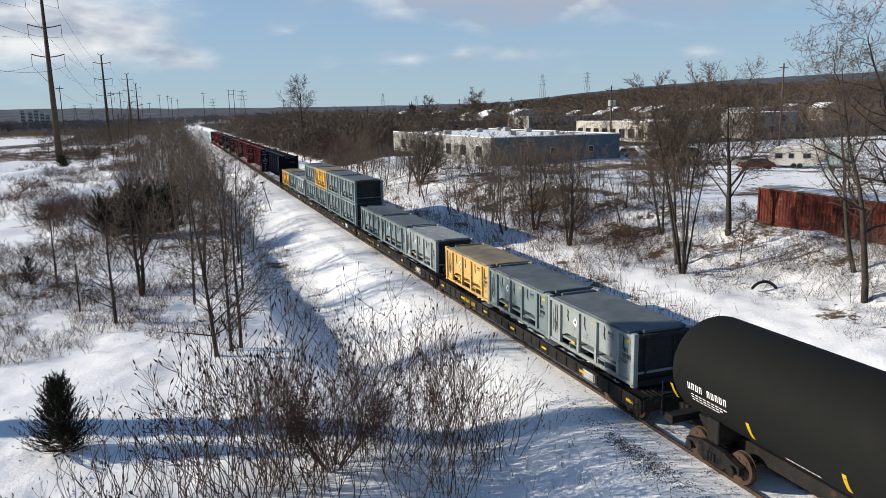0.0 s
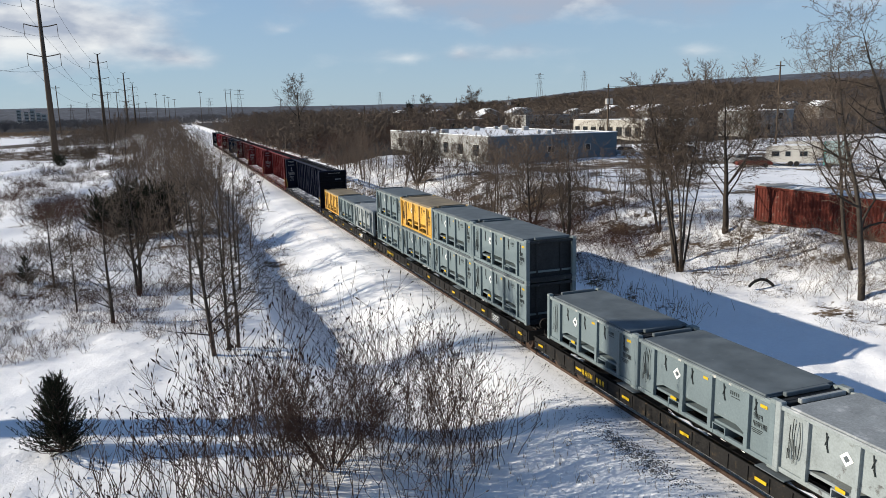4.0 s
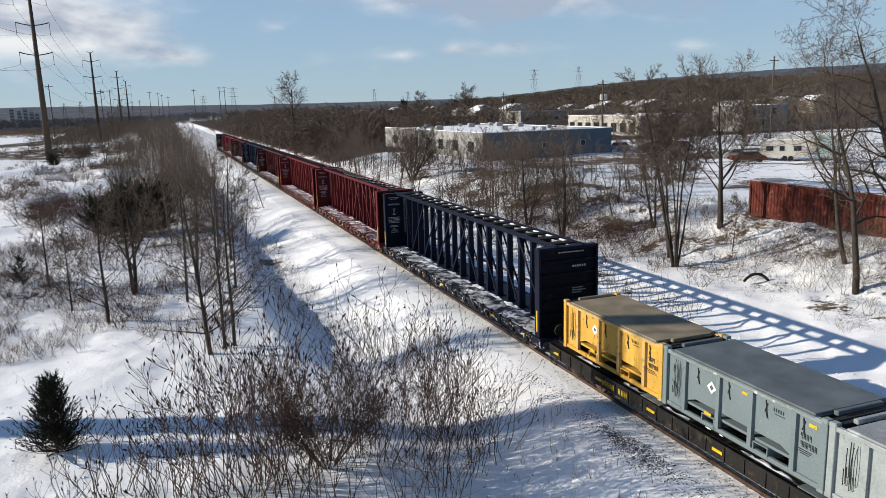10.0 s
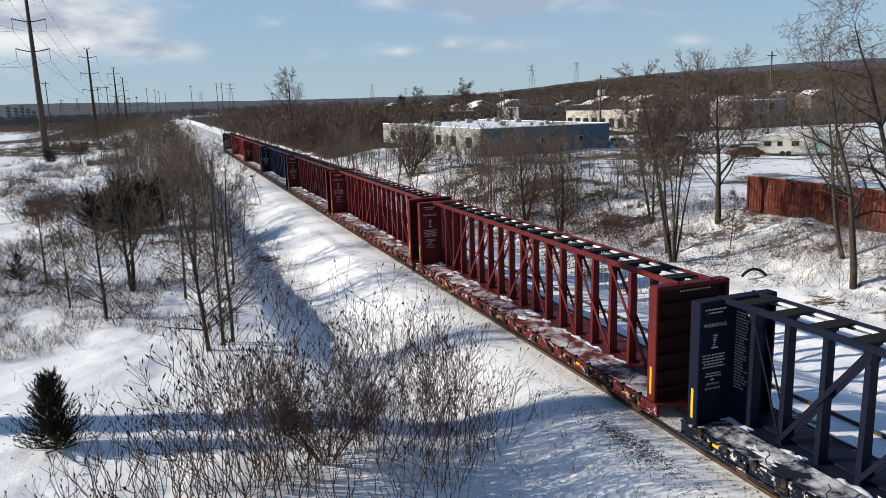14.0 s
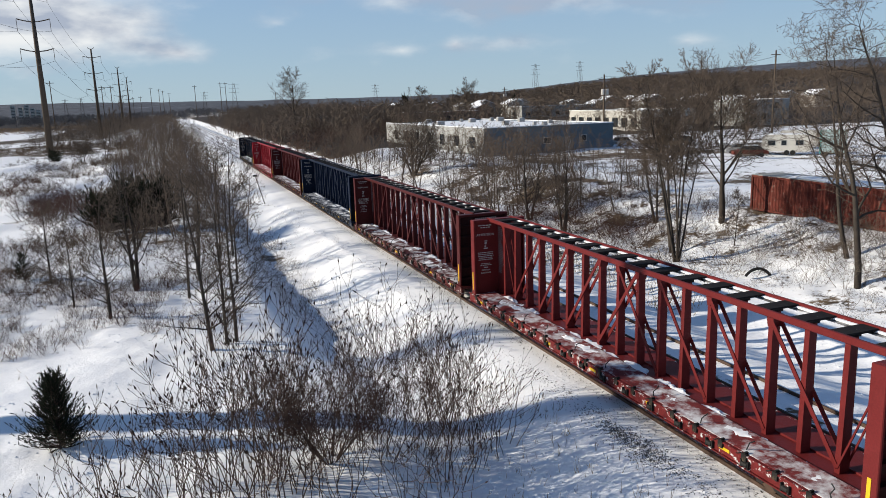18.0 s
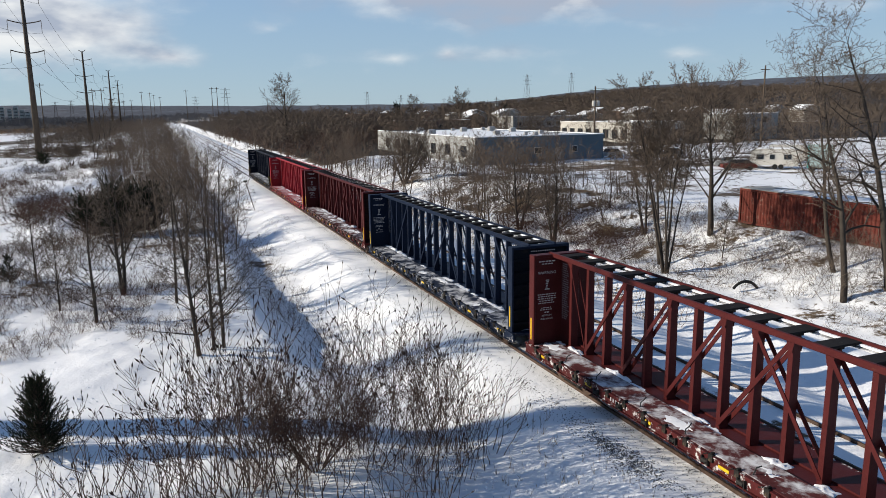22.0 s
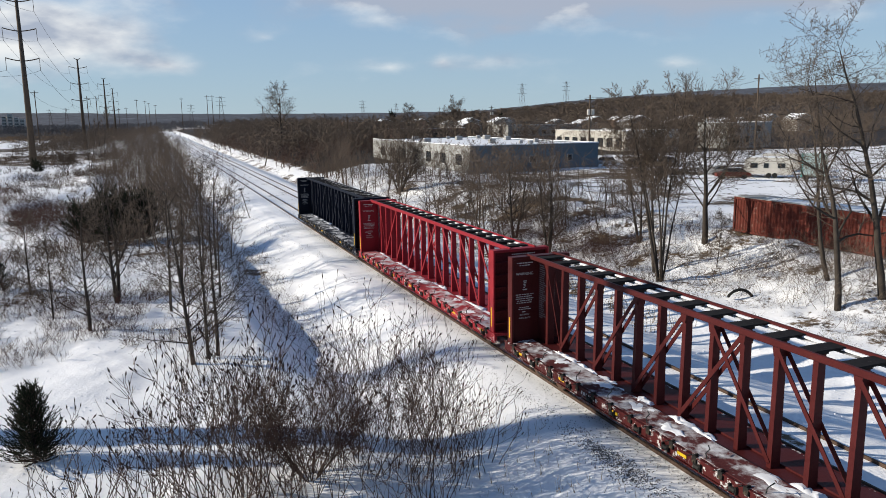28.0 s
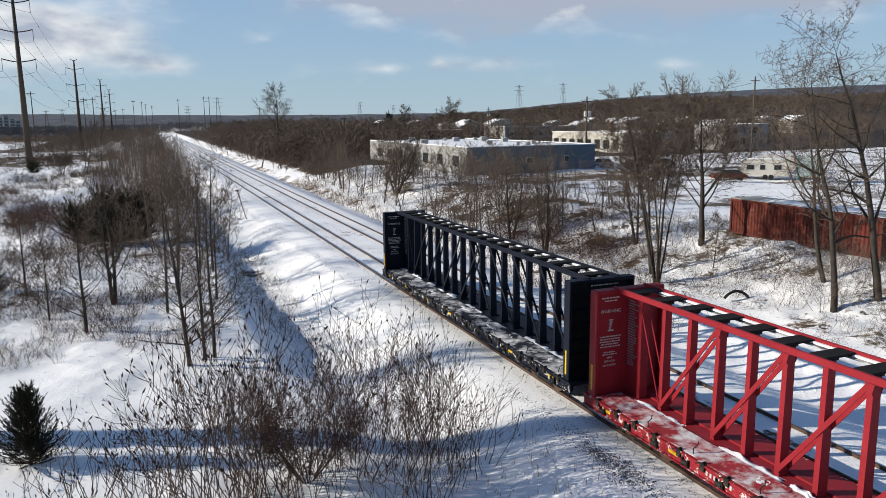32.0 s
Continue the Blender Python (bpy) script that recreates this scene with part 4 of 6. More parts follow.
def tank_car(u):
    c = thing("tank_car", "black rail tank car with yellow reflectors and white writing", "freight car")
    L, R, zc = 15.2, 1.52, 2.72
    MOVERS.append((c, TRACK_1, u - L / 2, 0.0))
    g = Geo()
    n, prof = 40, []
    h = L / 2
    for i in range(9):
        a = i / 8 * math.pi / 2
        prof.append((-h + 0.75 - 0.75 * math.cos(a), R * math.sin(a) ** 0.7 if i else 0.02))
    prof += [(-p, r) for p, r in reversed(prof)]
    vs = [(r * math.cos(2 * math.pi * k / n), y, zc + r * math.sin(2 * math.pi * k / n)) for y, r in prof for k in range(n)]
    fs = [(j * n + k, j * n + (k + 1) % n, (j + 1) * n + (k + 1) % n, (j + 1) * n + k) for j in range(len(prof) - 1) for k in range(n)]
    g.put(vs, fs)
    part("tank", g, PAINT_TANK, c, "black cylindrical tank with domed ends", smooth=True)
    part("underframe", Geo().box(-0.35, 0.35, -h - 0.1, h + 0.1, 0.62, 1.05, 0.02).box(-1.3, 1.3, h - 0.35, h + 0.05, 0.85, 1.1, 0.02).box(-1.3, 1.3, -h - 0.05, -h + 0.35, 0.85, 1.1, 0.02), STEEL_DARK, c)
    for e in (-1, 1):
        part("saddle", Geo().box(-1.1, 1.1, e * (h - 1.9) - 0.25, e * (h - 1.9) + 0.25, 0.9, 1.6, 0.03), STEEL_DARK, c)
        truck(c, e * (h - 1.9))
        coupler(c, e * (h + 0.45), e)
        rail = Geo().rod((-1.35, e * (h + 0.1), 1.0), (-1.35, e * (h + 0.1), 2.1), 0.02, n=6).rod((-1.35, e * (h + 0.1), 2.1), (1.35, e * (h + 0.1), 2.1), 0.02, n=6).rod((1.35, e * (h + 0.1), 2.1), (1.35, e * (h + 0.1), 1.0), 0.02, n=6)
        part("end_rail", rail, STEEL_DARK, c)

    def onside(y, z):
        return -math.sqrt(max(0, (R + 0.006) ** 2 - (z - zc) ** 2))
    for y in (h - 0.45, h - 3.6, h - 6.6, h - 9.6, h - 12.6):
        d = Geo()
        zs = [2.25 - i * 0.1 for i in range(6)]
        d.put([(onside(y, z), y + a, z) for z in zs for a in (-0.06, 0.06)], [(2 * i, 2 * i + 1, 2 * i + 3, 2 * i + 2) for i in range(5)])
        part("reflector", d, PAINT_SIGNAL, c, "yellow reflective strip")
    d = Geo()
    for i in range(10):
        if i == 4:
            continue
        y = h - 1.25 - i * 0.165
        for o, w in ((0.0, 0.035), (0.075, 0.035)):
            d.put([(onside(y, z), yy, z) for z in (2.40, 2.60) for yy in (y - o, y - o - w)], [(0, 1, 3, 2)])
        d.put([(onside(y, z), yy, z) for z in ((2.57, 2.60) if i % 2 else (2.40, 2.43)) for yy in (y, y - 0.11)], [(0, 1, 3, 2)])
    for r in range(3):
        for q in range(9 - r):
            y = h - 1.35 - q * 0.17
            d.put([(onside(y, z), yy, z) for z in (2.24 - r * 0.085, 2.275 - r * 0.085) for yy in (y, y - 0.12)], [(0, 1, 3, 2)])
    for q in range(7):
        y = h - 4.6 - q * 0.16
        d.put([(onside(y, z), yy, z) for z in (1.62, 1.68) for yy in (y, y - 0.13)], [(0, 1, 3, 2)])
    part("stencil", d, PAINT_WHITE, c, "white reporting mark and number")["kind"] = "stuff"
    return c


# the consist, from the front
tank_car(9.9)
flatcar(11.0, 30.4, "black flatcar with three lidded bulk containers on it", 1)
flatcar(31.0, 50.4, "black flatcar dusted with snow, carrying three grey containers", 2)
flatcar(51.1, 76.5, "long black flatcar under two layers of grey containers", 3)
flatcar(76.9, 96.2, "black flatcar carrying a yellow and two grey containers", 4)
GREY = "grey-green steel bulk container with a flat lid"
PALE = "worn pale grey bulk container with scraped paint and lid"
YEL = "yellow steel bulk container with a rusty tan lid"
Z1, Z2 = 1.20, 3.08
container(11.75, Z1, PAINT_PALE, PAINT_LID, PALE, 11)
container(17.85, Z1, PAINT_GREY, PAINT_LID, GREY, 12)
container(23.80, Z1, PAINT_CREAM, PAINT_LID_TAN, "faded cream-yellow bulk container with a rusty tan lid", 13)
container(31.50, Z1, PAINT_PALE, PAINT_FROST, PALE, 14)
container(37.55, Z1, PAINT_GREY, PAINT_LID, GREY, 15)
container(43.60, Z1, PAINT_GREY, PAINT_LID, GREY, 16)
for k in range(4):
    container(51.55 + 6.1 * k, Z1, PAINT_GREY, PAINT_LID, GREY + ", below another", 20 + k)
    if k == 2:
        container(51.55 + 6.1 * k, Z2, PAINT_YELLOW, PAINT_LID_TAN, YEL + ", on top", 30 + k)
    else:
        container(51.55 + 6.1 * k, Z2, PAINT_GREY, PAINT_LID, GREY + ", on top", 30 + k)
container(77.15, Z1, PAINT_PALE, PAINT_FROST, PALE, 41)
container(83.25, Z1, PAINT_GREY, PAINT_LID, GREY, 42)
container(89.35, Z1, PAINT_YELLOW, PAINT_LID_TAN, YEL, 43)
CARS = [(PAINT_NAVY, "navy blue", "WARNING"), (PAINT_MAROON, "maroon", "WARNING"), (PAINT_RED, "oxide red", "ATTENTION"), (PAINT_BROWN, "dark red", "WARNING"),
        (PAINT_BLUE, "dark blue", "WARNING"), (PAINT_BROWN, "dark maroon", "WARNING"), (PAINT_BRIGHT, "bright red", "WARNING"), (PAINT_BLACK, "blue-black", "WARNING")]
SLACK = (0, 0, 0, 0, 0, 0.1, 0.25, 0.5)
for k, (p, colour, word) in enumerate(CARS):
    centerbeam(97.3 + 24.15 * k - SLACK[k], p, colour + " empty centre-beam lumber flatcar with snow on its deck", 50 + k, word)

# ---------------------------------------------------------------- plants
def tube_mesh(name, segs, sides, material):
    """One mesh of tapered prisms; segs: rows of start, end, two radii."""
    s = np.asarray(segs, float).reshape(-1, 8)
    n = len(s)
    a, b, ra, rb = s[:, 0:3], s[:, 3:6], s[:, 6], s[:, 7]
    d = b - a
    d /= np.maximum(np.linalg.norm(d, axis=1, keepdims=True), 1e-9)
    ref = np.where(np.abs(d[:, 2:3]) > 0.9, np.array([[1.0, 0, 0]]), np.array([[0, 0, 1.0]]))
    u = np.cross(d, ref)
    u /= np.linalg.norm(u, axis=1, keepdims=True)
    w = np.cross(d, u)
    k = np.arange(sides) * 2 * np.pi / sides
    if sides == 2:
        spin = (np.arange(n) * 2.399)[:, None]
        u, w = u * np.cos(spin) + w * np.sin(spin), w * np.cos(spin) - u * np.sin(spin)
    ring = u[:, None, :] * np.cos(k)[None, :, None] + w[:, None, :] * np.sin(k)[None, :, None]
    va = a[:, None, :] + ring * ra[:, None, None]
    vb = b[:, None, :] + ring * rb[:, None, None]
    v = np.concatenate([va, vb], 1).reshape(-1, 3)
    base = (np.arange(n) * 2 * sides)[:, None, None]
    i = np.arange(sides)
    q = np.stack([i, (i + 1) % sides, sides + (i + 1) % sides, sides + i], -1)[None]
    if sides == 2:
        q = q[:, :1]
    f = (q + base).reshape(-1, 4)
    me = bpy.data.meshes.new(name)
    me.vertices.add(len(v))
    me.vertices.foreach_set("co", v.astype(np.float32).ravel())
    me.loops.add(f.size)
    me.loops.foreach_set("vertex_index", f.astype(np.int32).ravel())
    me.polygons.add(len(f))
    me.polygons.foreach_set("loop_start", (np.arange(len(f)) * 4).astype(np.int32))
    me.polygons.foreach_set("loop_total", np.full(len(f), 4, np.int32))
    me.polygons.foreach_set("use_smooth", np.ones(len(f), bool))
    me.update(calc_edges=True)
    me.materials.append(material)
    return me


def grow(seed, height, r0, levels=4, kids=(2, 2, 2), first=0.3, ratio=0.55, angle=(25, 55), lift=0.25, wander=0.12, stems=1, fan=0.0, thin=0.006, lean=(0, 0), nodes=(9, 6, 4, 2), limb=(0.35, 0.62)):
    """The branches of a bare tree: rows of start, end, radii, by level."""
    rng = random.Random(seed)
    out = [[] for _ in range(levels)]

    def shoot(p, d, length, r, lv):
        n = nodes[lv]
        for i in range(n):
            d = (d + Vector((rng.uniform(-1, 1), rng.uniform(-1, 1), rng.uniform(-1, 1))) * wander * (0.45 if lv == 0 else 1 + lv * 0.4) + Vector((0, 0, lift * (0.25 if lv == 0 else 0.6)))).normalized()
            q = p + d * (length / n)
            r2 = max(thin, r * (1 - 0.85 * (i + 1) / n)) if lv else r0 * (1 - 0.86 * (i + 1) / n)
            ra = max(thin, r * (1 - 0.85 * i / n)) if lv else r0 * (1 - 0.86 * i / n)
            out[lv].append((*p, *q, ra, max(thin, r2)))
            f = (i + 1) / n
            if lv + 1 < levels and f > (first if lv == 0 else 0.2):
                for _ in range(kids[lv] if rng.random() < 0.8 else kids[lv] - 1):
                    a = radians(rng.uniform(*angle))
                    side = d.orthogonal().normalized()
                    side.rotate(Matrix.Rotation(rng.uniform(0, 2 * math.pi), 3, d))
                    e = (d * math.cos(a) + side * math.sin(a)).normalized()
                    shoot(q.copy(), e, length * ratio * (1.15 - 0.6 * f) * rng.uniform(0.7, 1.2), max(thin, r2 * rng.uniform(*limb)), lv + 1)
            p = q
    for s in range(stems):
        a = rng.uniform(0, 2 * math.pi)
        d = Vector((math.cos(a) * fan + lean[0], math.sin(a) * fan + lean[1], 1)).normalized()
        k = 1 if s == 0 else rng.uniform(0.75, 1)
        rr = r0
        r0 = rr * k
        shoot(Vector((math.cos(a) * 0.12 * (stems > 1), math.sin(a) * 0.12 * (stems > 1), -0.15)), d, height * k, r0, 0)
        r0 = rr
    return out


def tree(name, at, label, category="tree", group="", **kw):
    """A bare tree: trunk with limbs, and a crown of twigs."""
    kw.setdefault("kids", (2, 3, 2))
    kw.setdefault("nodes", (9, 5, 3, 2))
    lv = grow(**kw)
    t = thing(name, label, category, group, at=at)
    part("trunk", tube_mesh("trunk", lv[0] + lv[1], 6, BARK), None, t)
    part("crown", tube_mesh("crown", lv[2], 3, TWIG), None, t, "bare crown of thin branches")
    if len(lv) > 3:
        part("twig_mass", tube_mesh("twig_mass", lv[3], 2, TWIG), None, t, "haze of fine bare twigs")["kind"] = "stuff"
    return t


def place(x, y, turn=0.0, sink=0.0):
    return pose(x, y, gz(x, y) - sink, 0, 0, turn)


def sized(m, s):
    return m @ Matrix.Diagonal((s, s, s, 1))


# trees that stand apart, field side
LEFT = "bare young trees in the snowy field"
SLIM = dict(first=0.14, ratio=0.36, angle=(40, 78), lift=0.09, wander=0.07, thin=0.0085, nodes=(14, 6, 3, 2), kids=(3, 2, 2), limb=(0.24, 0.42))
tree("bare_tree", place(2.2, 34.5), "slender bare tree with a straight grey trunk", group=LEFT, seed=3, height=7.6, r0=0.10, **SLIM)
tree("bare_tree", place(1.75, 34.3), "slender bare tree beside its twin trunk", group=LEFT, seed=5, height=7.4, r0=0.095, lean=(-0.03, 0), **SLIM)
tree("bare_tree", place(1.05, 33.7), "bare tree leaning slightly, with long low boughs", group=LEFT, seed=8, height=7.8, r0=0.12, lean=(-0.07, 0), **{**SLIM, "first": 0.08, "ratio": 0.36})
tree("bare_tree", place(-3.7, 41.8), "thin bare tree with low side boughs", group=LEFT, seed=13, height=6.8, r0=0.11, **{**SLIM, "first": 0.1, "ratio": 0.36})
tree("bare_tree", place(-2.7, 49.3), "bushy bare tree forked near the ground", group=LEFT, seed=21, height=7.3, r0=0.15, first=0.15, ratio=0.45, angle=(25, 60), lift=0.2, stems=2, fan=0.15, thin=0.007, kids=(3, 2, 2), limb=(0.25, 0.5))
tree("bare_tree", place(0.4, 45.2), "thin straight bare tree", group=LEFT, seed=34, height=7.5, r0=0.10, **SLIM)
tree("bare_tree", place(1.2, 51.9), "crooked bare tree with a thick trunk", group=LEFT, seed=55, height=6.6, r0=0.15, first=0.25, ratio=0.45, angle=(35, 70), lift=0.14, wander=0.16, thin=0.007, kids=(3, 2, 2), limb=(0.25, 0.5))
tree("bare_tree", place(3.0, 57.0), "thin straight bare tree", group=LEFT, seed=36, height=8.0, r0=0.09, **SLIM)
tree("bare_tree", place(4.0, 57.8), "bare tree with a bushy crown", group=LEFT, seed=37, height=8.0, r0=0.11, **{**SLIM, "ratio": 0.4})
tree("bare_tree", place(-7.9, 52.7), "thin crooked bare sapling", group=LEFT, seed=39, height=5.8, r0=0.08, **{**SLIM, "ratio": 0.4})
tree("bare_tree", place(3.4, 47.5), "thin bare sapling beside the ditch", group=LEFT, seed=43, height=6.6, r0=0.08, **SLIM)
tree("bare_tree", place(-5.9, 46.0), "thin bare sapling among dead weeds", group=LEFT, seed=44, height=5.0, r0=0.06, **SLIM)

# trees of the bank
RIGHT = "bare trees on the snowy bank"
tree("bank_tree", place(33.0, 27.3), "tall bare tree with crooked limbs and a broken bough", group=RIGHT, seed=61, height=12.4, r0=0.19, first=0.2, ratio=0.46, angle=(40, 80), lift=0.08, wander=0.28, thin=0.0085, lean=(0.02, 0.0), kids=(3, 3, 2), limb=(0.35, 0.6), nodes=(10, 7, 4, 3))
tree("bank_tree", place(35.2, 26.5), "tall bare tree with a dark straight trunk", group=RIGHT, seed=62, height=13.2, r0=0.22, first=0.22, ratio=0.42, angle=(35, 75), lift=0.10, wander=0.22, thin=0.0085, kids=(3, 2, 3), nodes=(10, 7, 4, 2))
tree("bank_tree", place(35.8, 30.4), "leaning bare tree with a crooked trunk", group=RIGHT, seed=67, height=11.0, r0=0.15, first=0.35, ratio=0.42, angle=(30, 65), lift=0.12, wander=0.16, thin=0.007, lean=(-0.18, 0.16))
tree("bank_tree", place(30.1, 38.2), "clump of tall slim bare trunks with a wide hazy crown", group=RIGHT, seed=63, height=11.6, r0=0.10, first=0.48, ratio=0.36, angle=(28, 66), lift=0.10, wander=0.10, stems=6, fan=0.13, thin=0.0095, kids=(3, 3, 4), limb=(0.25, 0.45), nodes=(11, 5, 4, 3))
tree("bank_tree", place(37.0, 42.1), "tall spreading bare tree with a broad hazy crown", group=RIGHT, seed=64, height=9.4, r0=0.23, first=0.25, ratio=0.55, angle=(30, 66), lift=0.15, wander=0.12, thin=0.0095, kids=(3, 3, 4), limb=(0.24, 0.45), nodes=(11, 6, 4, 3))
tree("bank_tree", place(35.0, 47.0), "bushy bare tree with ascending boughs", group=RIGHT, seed=65, height=6.8, r0=0.12, first=0.2, ratio=0.48, angle=(28, 55), lift=0.18, stems=2, fan=0.15, thin=0.008, kids=(3, 3, 2), limb=(0.28, 0.5), nodes=(9, 5, 3, 3))
tree("bank_tree", place(29.1, 51.0), "clump of dark bare trunks growing together", group=RIGHT, seed=66, height=7.6, r0=0.14, first=0.2, ratio=0.45, angle=(25, 60), lift=0.2, stems=3, fan=0.2, thin=0.008, kids=(3, 3, 2), limb=(0.28, 0.5), nodes=(9, 5, 3, 3))
tree("bank_tree", place(29.7, 58.0), "low forked bare tree", group=RIGHT, seed=71, height=6.6, r0=0.15, first=0.2, ratio=0.48, angle=(28, 62), lift=0.2, stems=2, fan=0.25, thin=0.008, kids=(3, 3, 2), limb=(0.28, 0.5), nodes=(9, 5, 3, 3))
tree("bank_tree", place(31.6, 40.6), "tall slim bare tree with a hazy crown", group=RIGHT, seed=81, height=10.2, r0=0.11, first=0.45, ratio=0.38, angle=(25, 60), lift=0.15, wander=0.08, stems=3, fan=0.12, thin=0.0095, kids=(3, 3, 4), limb=(0.25, 0.45), nodes=(10, 5, 4, 3))
tree("bank_tree", place(34.5, 38.0), "young bare sapling on the bank", group=RIGHT, seed=84, height=3.6, r0=0.04, **SLIM)
tree("bank_tree", place(37.5, 230.0), "large round-crowned bare tree above the woods", group=RIGHT, seed=85, height=16.0, r0=0.42, first=0.3, ratio=0.52, angle=(28, 66), lift=0.10, wander=0.12, thin=0.028, limb=(0.4, 0.62), kids=(3, 3, 2))
tree("bank_tree", place(190.6, 462.0), "large dense-crowned bare tree standing above the roofs", group=RIGHT, seed=87, height=18.0, r0=0.5, first=0.22, ratio=0.55, angle=(30, 70), lift=0.08, wander=0.12, thin=0.05, limb=(0.4, 0.62), kids=(3, 3, 3))
tree("bank_tree", place(148.0, 432.0), "large dense-crowned bare tree standing above the roofs", group=RIGHT, seed=88, height=15.0, r0=0.5, first=0.22, ratio=0.5, angle=(30, 70), lift=0.08, wander=0.12, thin=0.045, limb=(0.4, 0.62), kids=(3, 3, 3))
tree("bare_tree", place(-13.0, 182.0), "tall thin bare tree rising over the thicket", group=LEFT, seed=89, height=10.5, r0=0.14, first=0.3, ratio=0.42, angle=(20, 50), lift=0.2, thin=0.016, stems=2, fan=0.15)
tree("bare_tree", place(-9.5, 176.0), "tall thin bare tree rising over the thicket", group=LEFT, seed=90, height=11.0, r0=0.14, first=0.3, ratio=0.42, angle=(20, 50), lift=0.2, thin=0.016, stems=2, fan=0.15)
tree("bare_tree", place(-18.1, 185.0), "lone bare shrub-like tree in the snow", group=LEFT, seed=91, height=4.6, r0=0.10, first=0.1, ratio=0.6, angle=(25, 60), lift=0.2, thin=0.016, stems=3, fan=0.4)
tree("bank_tree", place(31.0, 95.0), "wide many-stemmed bare tree on the bank", group=RIGHT, seed=86, height=8.0, r0=0.17, first=0.12, ratio=0.5, angle=(28, 60), lift=0.16, stems=7, fan=0.55, thin=0.011, kids=(3, 2, 3), limb=(0.3, 0.5))

# shared stock for woods and thickets
STOCK = []
for k in range(7):
    lv = grow(seed=200 + k, height=1.0, r0=0.016, levels=3, kids=(2, 2), first=0.12, ratio=0.42, angle=(25, 62), lift=0.2, wander=0.1, stems=1 + k % 2, fan=0.16, thin=0.0017, nodes=(9, 4, 1), limb=(0.22, 0.42))
    STOCK.append(np.array([s for q in lv for s in q]))
FAR = []
for k in range(6):
    lv = grow(seed=350 + k, height=1.0, r0=0.014, levels=4, kids=(2, 2, 1), first=0.25, ratio=0.40, angle=(22, 62), lift=0.16, wander=0.12, stems=1 + k % 2, fan=0.18, thin=0.0026, nodes=(7, 3, 2, 1), limb=(0.3, 0.5))
    FAR.append(np.array([s for q in lv for s in q]))
FAINT = []
for k in range(6):
    lv = grow(seed=380 + k, height=1.0, r0=0.016, levels=3, kids=(2, 2), first=0.25, ratio=0.40, angle=(22, 62), lift=0.14, wander=0.14, stems=1, fan=0.18, thin=0.0042, nodes=(7, 4, 2), limb=(0.3, 0.5))
    FAINT.append(np.array([s for q in lv for s in q]))
WEED = []
for k in range(5):
    lv = grow(seed=450 + k, height=1.0, r0=0.010, levels=2, kids=(2,), first=0.2, ratio=0.45, angle=(20, 60), lift=0.1, wander=0.2, stems=4, fan=0.5, thin=0.0055, nodes=(3, 1))
    WEED.append(np.array([s for q in lv for s in q]))
BRUSH = []
for k in range(6):
    lv = grow(seed=400 + k, height=1.0, r0=0.014, levels=3, kids=(2, 1), first=0.1, ratio=0.6, angle=(25, 65), lift=0.12, wander=0.25, stems=3, fan=0.7, thin=0.0045, nodes=(4, 2, 1))
    BRUSH.append(np.array([s for q in lv for s in q]))


def woods(name, spots, stock, label, category, seed, sides=3, material=None, thick=1.0, broad=1.0):
    """One mesh of many bare plants; spots: rows of x, y, height."""
    rng = random.Random(seed)
    rows = []
    for x, y, h in spots:
        s = stock[rng.randrange(len(stock))].copy()
        a = rng.uniform(0, 2 * math.pi)
        c, d = math.cos(a), math.sin(a)
        wide = rng.uniform(0.85, 1.3) * broad
        for o in (0, 3):
            px, py = s[:, o].copy(), s[:, o + 1].copy()
            s[:, o] = (px * c - py * d) * h * wide + x
            s[:, o + 1] = (px * d + py * c) * h * wide + y
            s[:, o + 2] = s[:, o + 2] * h + gz(x, y)
        s[:, 6:8] *= h * thick
        rows.append(s)
    return single(name, tube_mesh(name, np.concatenate(rows), sides, material or TWIG), None, label, category, kind="stuff")


def scatter(seed, n, x0, x1, y0, y1, h0, h1, keep=None):
    rng = random.Random(seed)
    out = []
    while len(out) < n:
        x, y = rng.uniform(x0, x1), y0 + (y1 - y0) * rng.random() ** 1.0
        if keep is None or keep(x, y, rng):
            out.append((x, y, rng.uniform(h0, h1)))
    return out


def patchy(scale, level, seed):
    return lambda x, y, rng: float(vnoise(x / scale, y / scale, seed)) > level


# field side: saplings along the railway, shrubs and weeds
woods("thicket", scatter(1, 60, -3.0, 6.0, 64, 110, 4.5, 8.0), STOCK, "dense thicket of bare saplings beside the ditch", "thicket", 1, thick=0.7)
woods("thicket", scatter(42, 70, -8, 6.6, 105, 165, 4.5, 8.0), STOCK, "bare saplings along the foot of the rail bed", "thicket", 42, thick=0.7)
woods("thicket", scatter(2, 170, -9, 7.0, 160, 290, 5, 8.5), FAR, "long dense belt of bare saplings along the railway", "thicket", 2, 2, thick=0.8, broad=1.1)
woods("woods", scatter(3, 330, -45, 8.0, 280, 760, 5, 9), FAINT, "distant bare woods along the railway", "woods", 3, 2, thick=1.5, broad=1.5)
woods("woods", scatter(8, 420, -260, 60, 860, 1250, 6, 11), FAINT, "far dark tree line beyond the marsh", "woods", 8, 2, material=FARWOOD_HAZED, thick=3.0, broad=1.9)
woods("woods", scatter(10, 420, -600, 320, 1250, 2300, 7, 13), FAINT, "farther dark woods below the horizon", "woods", 10, 2, material=FARWOOD_HAZED, thick=3.4, broad=2.2)
woods("brushwood", scatter(13, 90, -17, -5, 46, 70, 0.7, 1.6, patchy(5, -0.1, 14)), BRUSH, "low brown shrubs in the snowy field", "brushwood", 13, material=TWIG_RED)
